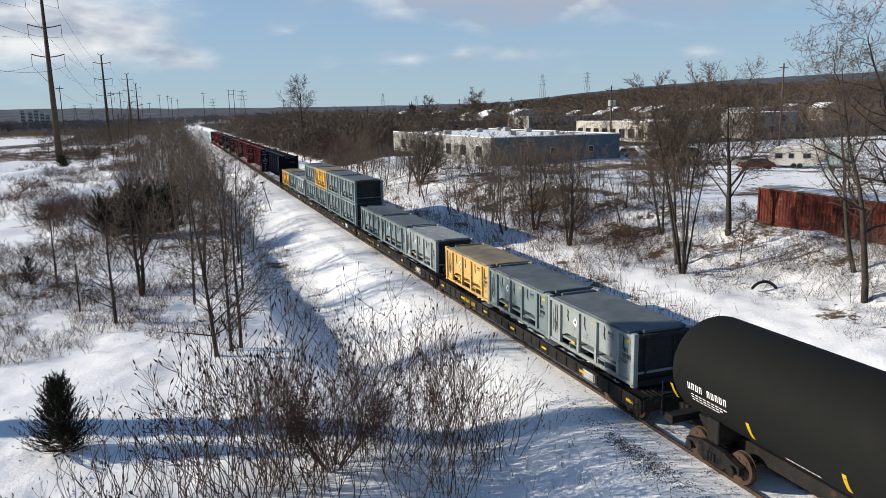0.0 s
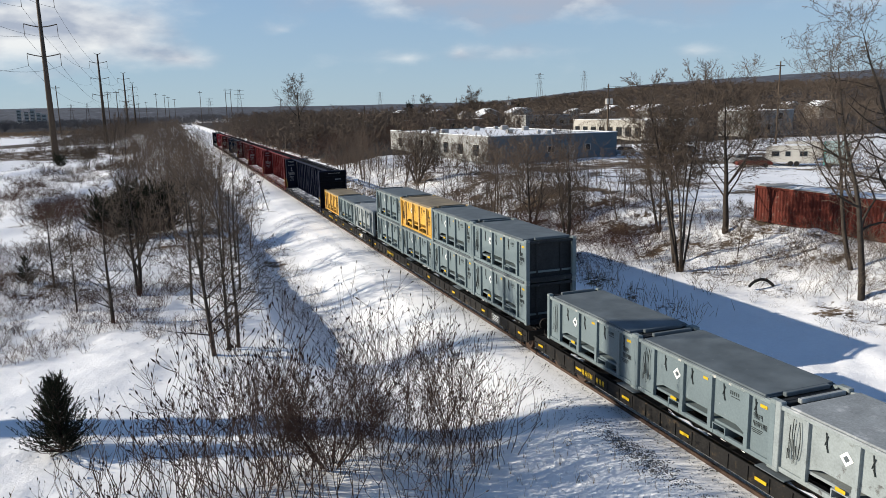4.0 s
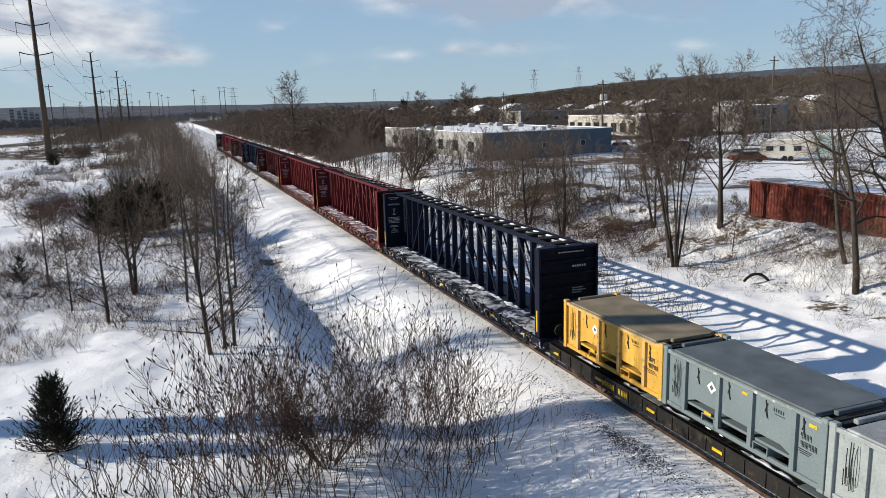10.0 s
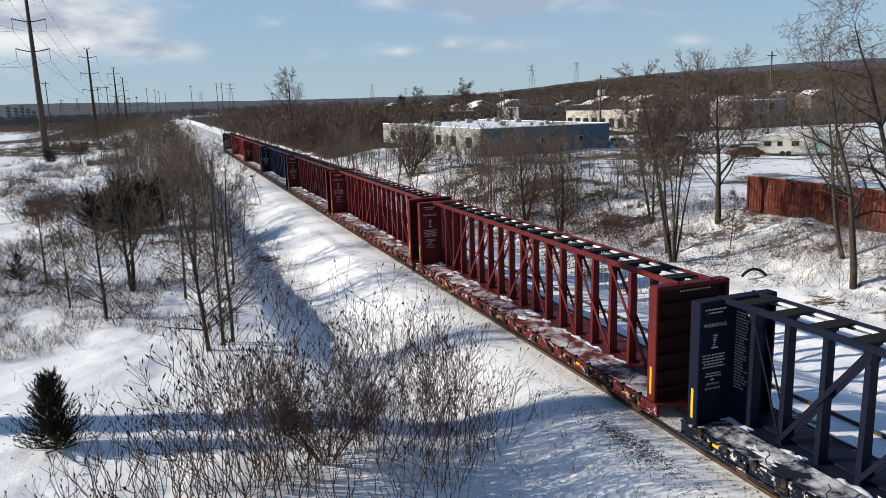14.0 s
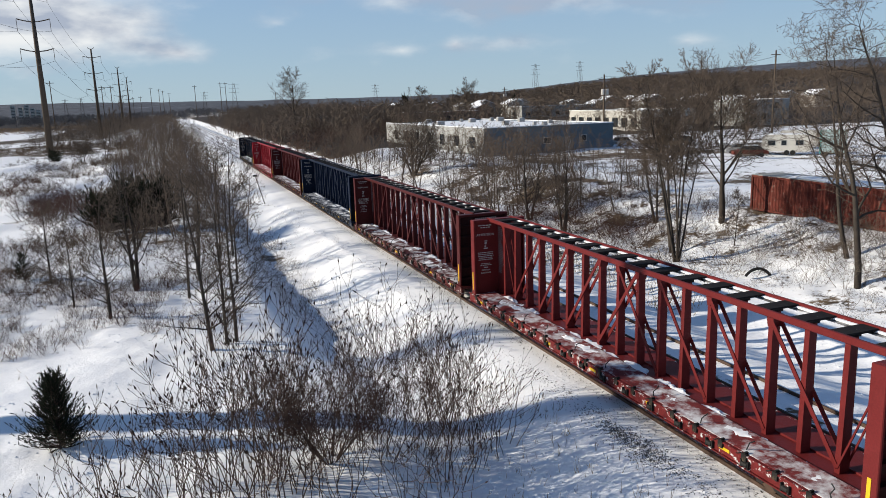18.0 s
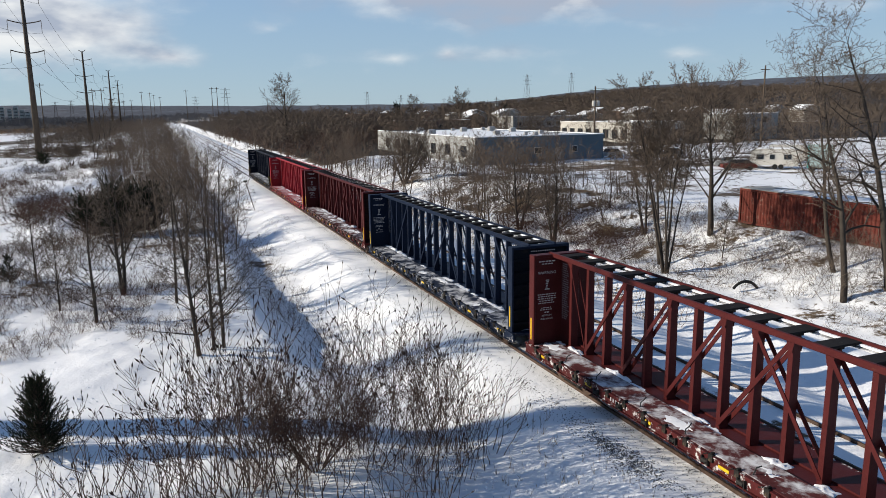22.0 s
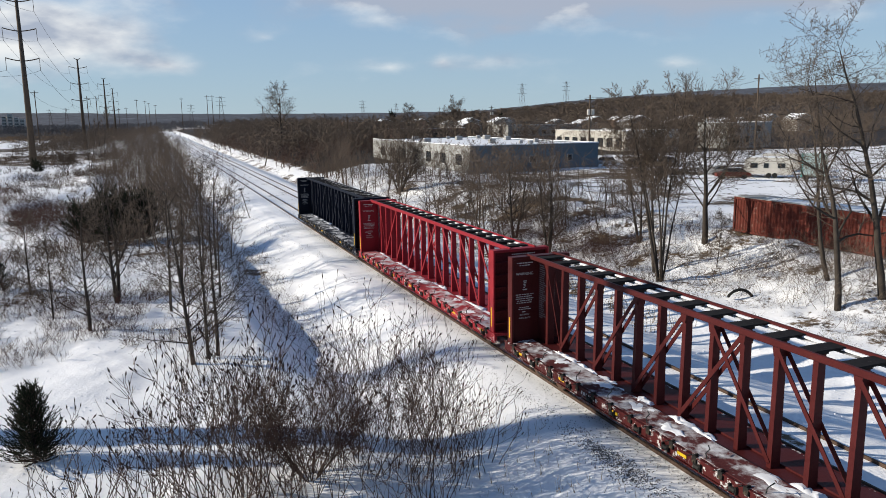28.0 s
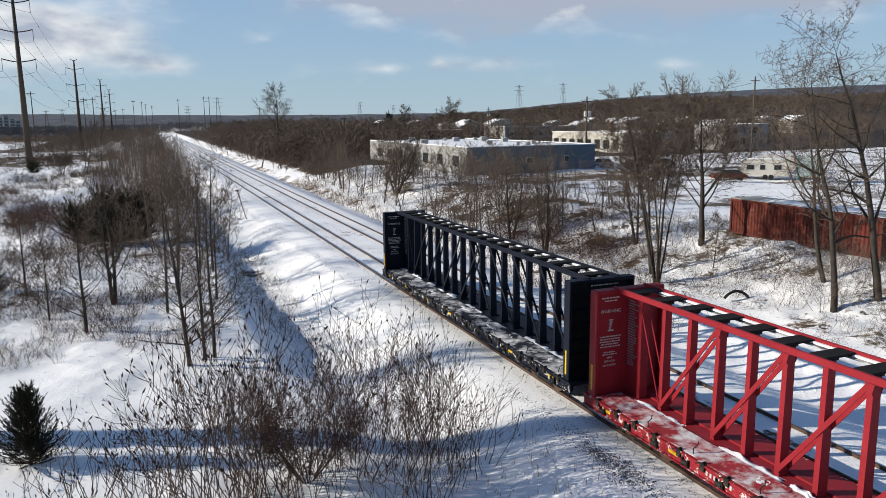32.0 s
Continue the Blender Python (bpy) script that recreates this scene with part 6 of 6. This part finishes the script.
b1 = building(46.4, 69.8, 106, 160, 4.2, BLD_BLUE, "long low blue-grey industrial building with a flat snowy roof", front=((14.4, 0.1, 0.9, 2.1, 1), (10.5, 1.4, 1.2, 0.9, 0), (17.5, 1.5, 0.8, 0.9, 0)), z=2.0)
part("wall_cladding", Geo().box(-0.04, 0.0, 0, 54, 0.0, 4.15), BLD_GREY, b1, "grey painted side wall")
for i in range(7):
    o = part("window", Geo().box(-0.09, -0.042, 3 + i * 7, 6 + i * 7, 0.9, 2.9), BLD_WHITE, b1)
    part("pane", Geo().box(-0.11, -0.092, 3.2 + i * 7, 5.8 + i * 7, 1.0, 2.8), GLASS, o)
rng = random.Random(5)
for i in range(12):
    x, y = rng.uniform(48, 68), rng.uniform(110, 156)
    u = thing("rooftop_unit", "grey rooftop ventilation unit in the snow", "ventilation unit", "rooftop units", at=pose(x, y, 6.05))
    w = rng.uniform(0.3, 0.75)
    part("casing", Geo().box(-w, w, -w * 0.8, w * 0.8, 0, 0.3 + w * 0.7, 0.04), BLD_GREY, u)
    part("cap", Geo().box(-w * 0.8, w * 0.8, -w * 0.6, w * 0.6, 0.3 + w * 0.7, 0.36 + w * 0.7, 0.03), SNOW, u)
building(108, 124, 152, 186, 4.9, BLD_CREAM, "white commercial building with large windows and snowy roof", front=tuple((1.2 + i * 3.8, 0.9, 2.4, 2.2, 0) for i in range(4)), side=tuple((1.6 + i * 4.1, 0.8, 2.5, 2.3, 0) for i in range(8)), z=2.0)
building(95, 125, 290, 310, 4.5, BLD_BRICK, "long low brick building under snow", front=tuple((2 + i * 4.5, 1, 2, 1.6, 0) for i in range(6)), z=2.0)
building(150, 190, 300, 320, 5.0, BLD_GREY, "grey flat-roofed workshop under snow", front=tuple((2 + i * 5, 1, 2, 1.6, 0) for i in range(7)), z=2.2)
building(58, 92, 330, 345, 4.5, BLD_GREY, "low grey shed with a white roof edge", front=tuple((2 + i * 5, 1, 2, 1.6, 0) for i in range(6)), z=1.5)
building(100, 122, 390, 410, 8.0, BLD_BRICK, "dark brown two-storey block", front=tuple((1.5 + i * 3.4, 1 + 3.4 * j, 1.6, 1.5, 0) for i in range(6) for j in range(2)), z=1.5)
building(138, 152, 150, 162, 6.5, BLD_GREY, "grey two-storey house behind bare trees", front=((2, 1.2, 1.4, 1.8, 0), (5, 1.2, 1.4, 1.8, 0), (2, 4.2, 1.4, 1.5, 0), (9, 4.2, 1.4, 1.5, 0)), z=2.0)
for i, (x, y) in enumerate(((140, 330), (168, 352), (205, 330), (228, 355), (262, 330), (175, 410), (300, 340), (210, 430), (335, 360), (240, 290), (275, 300), (190, 265), (222, 245), (300, 280), (320, 300), (160, 455), (190, 480), (130, 440), (350, 420), (380, 380), (270, 470), (310, 450), (250, 510))):
    building(x, x + 10 + i % 3, y, y + 9, 4.4 + (i % 2) * 1.6, (BLD_BRICK, BLD_WHITE, BLD_GREY)[i % 3], "small house with a snow-covered gable roof", front=((1.5, 1.2, 1.5, 1.3, 0), (5, 1.2, 1.5, 1.3, 0)), gable=2.4, z=2.2)
for x, h in ((-318, 34), (-303, 29), (-291, 35), (-279, 27), (-268, 23)):
    t = thing("apartment_block", "far pale grey apartment tower", "building", "far apartment towers", at=pose(x, 1900, -1.5))
    part("wall", Geo().box(0, 9, 0, 9, 0, h), BLD_WHITE, t)
    for j in range(int(h / 3.2)):
        part("window_band", Geo().box(0.8, 8.2, -0.2, -0.01, 1.2 + j * 3.2, 2.4 + j * 3.2), GLASS, t)
utility_pole(110.6, 113.1, 16.0)
utility_pole(75.2, 117.2, 12.6, True)
utility_pole(127, 269, 13.4, True)
utility_pole(150, 385, 15)
utility_pole(52, 205, 10)
wire("street_cable", (75.2, 117.2, 14.0), (127, 269, 14.8), 2.2, 0.03, "sagging cable between utility poles")
wire("street_cable", (75.2, 117.2, 14.0), (110.6, 113.1, 17.0), 1.2, 0.03, "sagging cable between utility poles")


# red freight container on the bank
def freight_container(x, y0, y1, z):
    t = thing("freight_container", "weathered rusty red corrugated freight container with snow on top", "container", at=pose(x, y0, z))
    L = y1 - y0
    pts = []
    n = int(L / 0.278)
    for i in range(n):
        a = i * L / n
        s = L / n
        pts += [(0.0, a), (0.0, a + s * 0.3), (0.05, a + s * 0.5), (0.05, a + s * 0.8)]
    pts.append((0.0, L))
    pts += [(0.08, L), (0.08, 0)]
    part("side_wall", Geo().prism([(p, q) for p, q in pts], "z", 0.15, 2.45), RUST, t, "corrugated side wall")
    part("far_wall", Geo().box(2.36, 2.42, 0, L, 0.15, 2.45), RUST, t)
    part("end_wall", Geo().box(0.08, 2.36, 0, 0.05, 0.15, 2.45), RUST, t)
    part("end_wall", Geo().box(0.08, 2.36, L - 0.05, L, 0.15, 2.45), RUST, t)
    part("roof", Geo().box(-0.02, 2.44, -0.02, L + 0.02, 2.52, 2.6, 0.02), BLD_GREY, t)
    part("snow_patch", snow_lump(random.Random(3), 1.15, L / 2 - 0.3, 0.10), SNOW, t, "patchy snow on the roof", pose(1.2, L / 2, 2.6), True)
    for z0 in (0.0, 2.4):
        part("rail", Geo().box(-0.04, 0.06, 0, L, z0, z0 + 0.16, 0.01), RUST, t)
    for yy in (0, L):
        part("corner_post", Geo().box(-0.04, 0.14, yy - 0.08, yy + 0.08, 0, 2.58, 0.015), RUST, t)


freight_container(40.0, 30.3, 42.5, 1.95)


def trailer(x, y, turn, L, label):
    """A camping trailer."""
    t = thing("camping_trailer", label, "trailer", "parked camping trailers", at=place(x, y, turn))
    g = Geo().prism([(0, 0.5), (0.15, 2.5), (0.6, 2.75), (L - 0.8, 2.75), (L - 0.1, 2.2), (L, 1.4), (L - 0.5, 0.5)], "y", 0, 2.3)
    part("body", g, BLD_WHITE, t)
    for u, w in ((0.9, 0.9), (2.6, 0.6), (L - 2.2, 0.9)):
        o = part("window", Geo().box(u - 0.06, u + w + 0.06, -0.03, -0.002, 1.3, 2.05), BLD_GREY, t)
        part("pane", Geo().box(u, u + w, -0.045, -0.032, 1.36, 1.99), GLASS, o)
    for u in (L * 0.5, L * 0.5 + 0.75):
        part("wheel", Geo().rod((u, -0.02, 0.34), (u, 0.22, 0.34), 0.34, n=14), RUBBER, t)
    part("hitch", Geo().box(L - 0.5, L + 1.0, 1.1, 1.2, 0.42, 0.5), STEEL_DARK, t)
    part("snow_patch", Geo().box(0.5, L - 0.9, 0.05, 2.25, 2.75, 2.87, 0.05), SNOW, t, "snow on the roof")


trailer(77.2, 80.8, -48, 6.6, "white camping trailer with dark windows under snow")
trailer(86.0, 86.5, -46, 5.6, "white camping trailer parked behind another")
BOX_PAINT = mat("pale_teal_paint", (0.34, 0.43, 0.42), 0.6, var=0.15)
box = thing("box_truck_body", "pale teal truck box with a green corner post under snow", "truck", at=place(78.0, 71.6, -46))
part("body", Geo().box(0, 3.0, 0, 2.3, 0.55, 3.5, 0.04), BOX_PAINT, box)
part("corner_trim", Geo().box(-0.06, 0.14, -0.06, 0.14, 0.5, 3.52), TEAL, box, "green corner post")
part("door_panel", Geo().box(0.5, 1.5, -0.03, -0.004, 0.7, 2.9, 0.01), BOX_PAINT, box)
part("underframe", Geo().box(0.1, 2.9, 0.1, 2.2, 0.38, 0.55), STEEL_DARK, box)
part("snow_patch", Geo().box(0.05, 2.9, 0.05, 2.2, 3.5, 3.62, 0.05), SNOW, box, "snow on the roof")
for s in (0.6, 2.3):
    part("wheel", Geo().rod((s, -0.02, 0.4), (s, 0.25, 0.4), 0.4, n=14), RUBBER, box)


def car(x, y, turn, paint, label):
    t = thing("parked_car", label, "car", "snowy parked cars", at=place(x, y, turn))
    part("body", Geo().prism([(0, 0.35), (0.05, 0.8), (0.9, 0.95), (4.0, 0.95), (4.4, 0.75), (4.45, 0.35)], "y", 0, 1.75), paint, t)
    part("cabin", Geo().prism([(0.9, 0.95), (1.5, 1.45), (3.2, 1.45), (3.9, 0.95)], "y", 0.12, 1.63), GLASS, t)
    part("snow_patch", Geo().box(1.45, 3.2, 0.12, 1.63, 1.45, 1.57, 0.04), SNOW, t, "snow on the roof")
    for u in (0.85, 3.55):
        for v in (-0.02, 1.55):
            part("wheel", Geo().rod((u, v, 0.32), (u, v + 0.22, 0.32), 0.32, n=12), RUBBER, t)


car(72, 108, 20, BLD_GREY, "grey parked car half covered by snow")
car(77.5, 107, 10, STEEL_DARK, "dark parked car half covered by snow")
car(83, 106, 15, BLD_BLUE, "blue-grey parked car half covered by snow")
car(70, 78, -30, RUST, "red parked car half covered by snow")
car(74, 84, -35, BLD_GREY, "grey parked van under snow")
car(60, 160, 0, STEEL_DARK, "dark parked car beside the building")

# bent black pipe in the snow
g = Geo()
pts = [(-0.75 + 1.5 * i / 12, 0.0, 0.62 * math.sin(math.pi * min(1, max(0, (i + 0.6) / 12.6))) ** 0.6 - 0.05) for i in range(13)]
g.pipe(pts, 0.085, 8)
single("bent_pipe", g, RUBBER, "black bent pipe sticking out of the snow", "pipe", at=place(31.2, 32.3, -20))
lp = thing("signal_post", "thin leaning lineside post with a small plate", "post", at=place(10.4, 89.5))
part("shaft", Geo().rod((0, 0, -0.2), (-0.9, 0, 3.4), 0.05, n=6), POLE_WOOD, lp)
part("plate", Geo().box(-1.15, -0.7, -0.03, 0.03, 3.3, 3.5), STEEL_DARK, lp)

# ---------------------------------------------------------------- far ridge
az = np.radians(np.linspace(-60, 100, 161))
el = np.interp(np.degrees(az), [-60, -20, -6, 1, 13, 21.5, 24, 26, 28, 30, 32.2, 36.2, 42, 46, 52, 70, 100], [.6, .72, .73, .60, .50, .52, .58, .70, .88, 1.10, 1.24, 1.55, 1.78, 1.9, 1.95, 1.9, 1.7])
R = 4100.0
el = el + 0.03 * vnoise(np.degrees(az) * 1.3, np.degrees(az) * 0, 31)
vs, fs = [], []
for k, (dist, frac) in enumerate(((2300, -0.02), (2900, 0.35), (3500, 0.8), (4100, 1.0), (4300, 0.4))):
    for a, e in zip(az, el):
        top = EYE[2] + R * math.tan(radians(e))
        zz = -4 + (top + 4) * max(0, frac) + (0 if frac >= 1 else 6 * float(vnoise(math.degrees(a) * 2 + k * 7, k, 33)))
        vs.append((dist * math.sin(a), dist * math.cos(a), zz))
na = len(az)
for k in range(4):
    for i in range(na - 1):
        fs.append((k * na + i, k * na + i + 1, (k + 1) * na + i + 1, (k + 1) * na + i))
# blue-grey base has the haze over the wooded ridge painted in
HILL_HAZED = mat("hazed_wooded_hillside", (0.085, 0.090, 0.105), 0.95, var=0.45, scale=0.012, fine=0.07, spot=(0.17, 0.18, 0.20), spot_at=0.55, spot_scale=0.02, soft=0.12)
single("ridge", Geo().put(vs, fs), HILL_HAZED, "far wooded ridge along the horizon", "hill", kind="structure", smooth=True)


# ---------------------------------------------------------------- loose ballast and stubble
def pebbles(seed, spots, label, r0=0.010, r1=0.032, name="gravel", material=None):
    rng = random.Random(seed)
    g = Geo()
    for x, y in spots:
        r = rng.uniform(r0, r1)
        z = gz(x, y)
        a = rng.uniform(0, 6.3)
        ring = [(x + r * rng.uniform(0.7, 1.2) * math.cos(a + k * 1.57), y + r * rng.uniform(0.7, 1.2) * math.sin(a + k * 1.57), z + rng.uniform(-0.01, 0.01)) for k in range(4)]
        g.put(ring + [(x, y, z + r * rng.uniform(0.6, 1.1))], [(0, 1, 4), (1, 2, 4), (2, 3, 4), (3, 0, 4)])
    return single(name, g, material or STONE, label, name.replace("_", " "), kind="stuff")


STONE = mat("grey_ballast_stone", (0.10, 0.095, 0.09), 0.85, var=0.5, scale=25)
rng = random.Random(77)
spots = []
while len(spots) < 5200:
    x, y = rng.uniform(11.6, 13.7), rng.uniform(8, 30)
    k = math.exp(-((x - 12.75) / 0.38) ** 2) * (1.0 if y < 19 else math.exp(-(y - 19) / 3.0))
    if rng.random() < k * (0.55 + 0.6 * float(vnoise(x * 2.2, y * 1.3, 41))):
        spots.append((x, y))
pebbles(1, spots, "loose dark ballast stones showing through the snow")
spots = []
for i in range(4200):
    y = 9 + 80 * rng.random() ** 1.6
    spots.append((rng.choice((13.75, 13.95, 14.05, 15.9, 17.0, 14.9)) + rng.gauss(0, 0.12), y))
pebbles(2, spots, "ballast stones between and beside the rails")
stalks = []
for i in range(420):
    x, y = rng.uniform(6.5, 12.2), 13 + 14 * rng.random()
    z = gz(x, y)
    for k in range(rng.randrange(1, 4)):
        dx, dy, h = rng.uniform(-0.12, 0.12), rng.uniform(-0.12, 0.12), rng.uniform(0.08, 0.42)
        stalks.append((x, y, z - 0.03, x + dx, y + dy, z + h, 0.008, 0.003))
for i in range(500):
    x, y = rng.uniform(-14, 6), rng.uniform(22, 62)
    if float(vnoise(x / 4, y / 4, 45)) < 0.05:
        continue
    z = gz(x, y)
    for k in range(rng.randrange(1, 5)):
        dx, dy, h = rng.uniform(-0.2, 0.2), rng.uniform(-0.2, 0.2), rng.uniform(0.1, 0.5)
        stalks.append((x, y, z - 0.03, x + dx, y + dy, z + h, 0.009, 0.004))
for i in range(2600):
    y = 30 + 110 * rng.random()
    x = rng.gauss(25.2, 0.9)
    z = gz(x, y)
    stalks.append((x, y, z - 0.03, x + rng.uniform(-0.25, 0.25), y + rng.uniform(-0.25, 0.25), z + rng.uniform(0.25, 0.75), 0.016, 0.006))
single("dry_grass", tube_mesh("dry_grass", stalks, 3, GRASS), None, "dry tan stalks poking through the snow", "dry grass", kind="stuff")

spots = []
while len(spots) < 4800:
    k = rng.random()
    if k < 0.55:
        x, y = rng.uniform(-14, 6.5), 14 + 50 * rng.random() ** 1.5
    elif k < 0.8:
        x, y = rng.uniform(8, 12.8), 12 + 60 * rng.random() ** 1.5
    else:
        x, y = rng.uniform(22, 38), 18 + 40 * rng.random()
    if float(vnoise(x / 1.7, y / 1.7, 71)) + 0.4 * float(vnoise(x / 6, y / 6, 72)) > 0.0:
        spots.append((x, y))
pebbles(3, spots, "small crusted lumps of snow on the field", 0.02, 0.06, "snow_crumbs", SNOW)
spots = []
for i in range(46):
    f = i / 45
    px, py = 6.3 - 2.6 * f + 0.5 * math.sin(f * 7), 46 - 16 * f
    for k in range(9):
        a = rng.uniform(0, 6.3)
        spots.append((px + (0.16 if i % 2 else -0.16) + 0.17 * math.cos(a), py + 0.2 * math.sin(a)))
pebbles(4, spots, "trail of footprints trodden in the snow", 0.03, 0.07, "snow_crumbs", SNOW)



# ---------------------------------------------------------------- movement
RUN = ((0, -8.05), (3, 15.95), (6, 39.95), (9, 63.5), (13, 95.3), (17, 127.1), (19, 142.9), (21, 158.6), (23, 174.2), (25, 189.8), (28, 213.1), (30, 228.4), (32, 243.6))


def run_at(t):
    """Distance run at t seconds, as the keys glide."""
    return float(np.interp(t, [a for a, _ in RUN], [c for _, c in RUN]))


def motions():
    at = {}
    for ob, x, u, z in MOVERS:
        walk(ob, [(t, pose(x, u - s, z)) for t, s in RUN])
        at[ob.name] = u
    # wheels roll without slipping; keyed closely while their car is near
    for w, off in WHEELS:
        u = at[w.parent.parent.name]
        near = [k / 15 for k in range(481) if -18 < u - run_at(k / 15) < 52]
        rows, last = [], None
        for t in sorted({0.0, 32.0, *near}):
            rows.append((t, pose(0, off, 0.457, math.degrees(run_at(t) / 0.457) % 360)))
        if near and near[0] > 0:
            rows[0] = (0.0, pose(0, off, 0.457, math.degrees(run_at(near[0]) / 0.457) % 360))
        if near and near[-1] < 32:
            rows[-1] = (32.0, pose(0, off, 0.457, math.degrees(run_at(near[-1]) / 0.457) % 360))
        walk(w, rows)


motions()
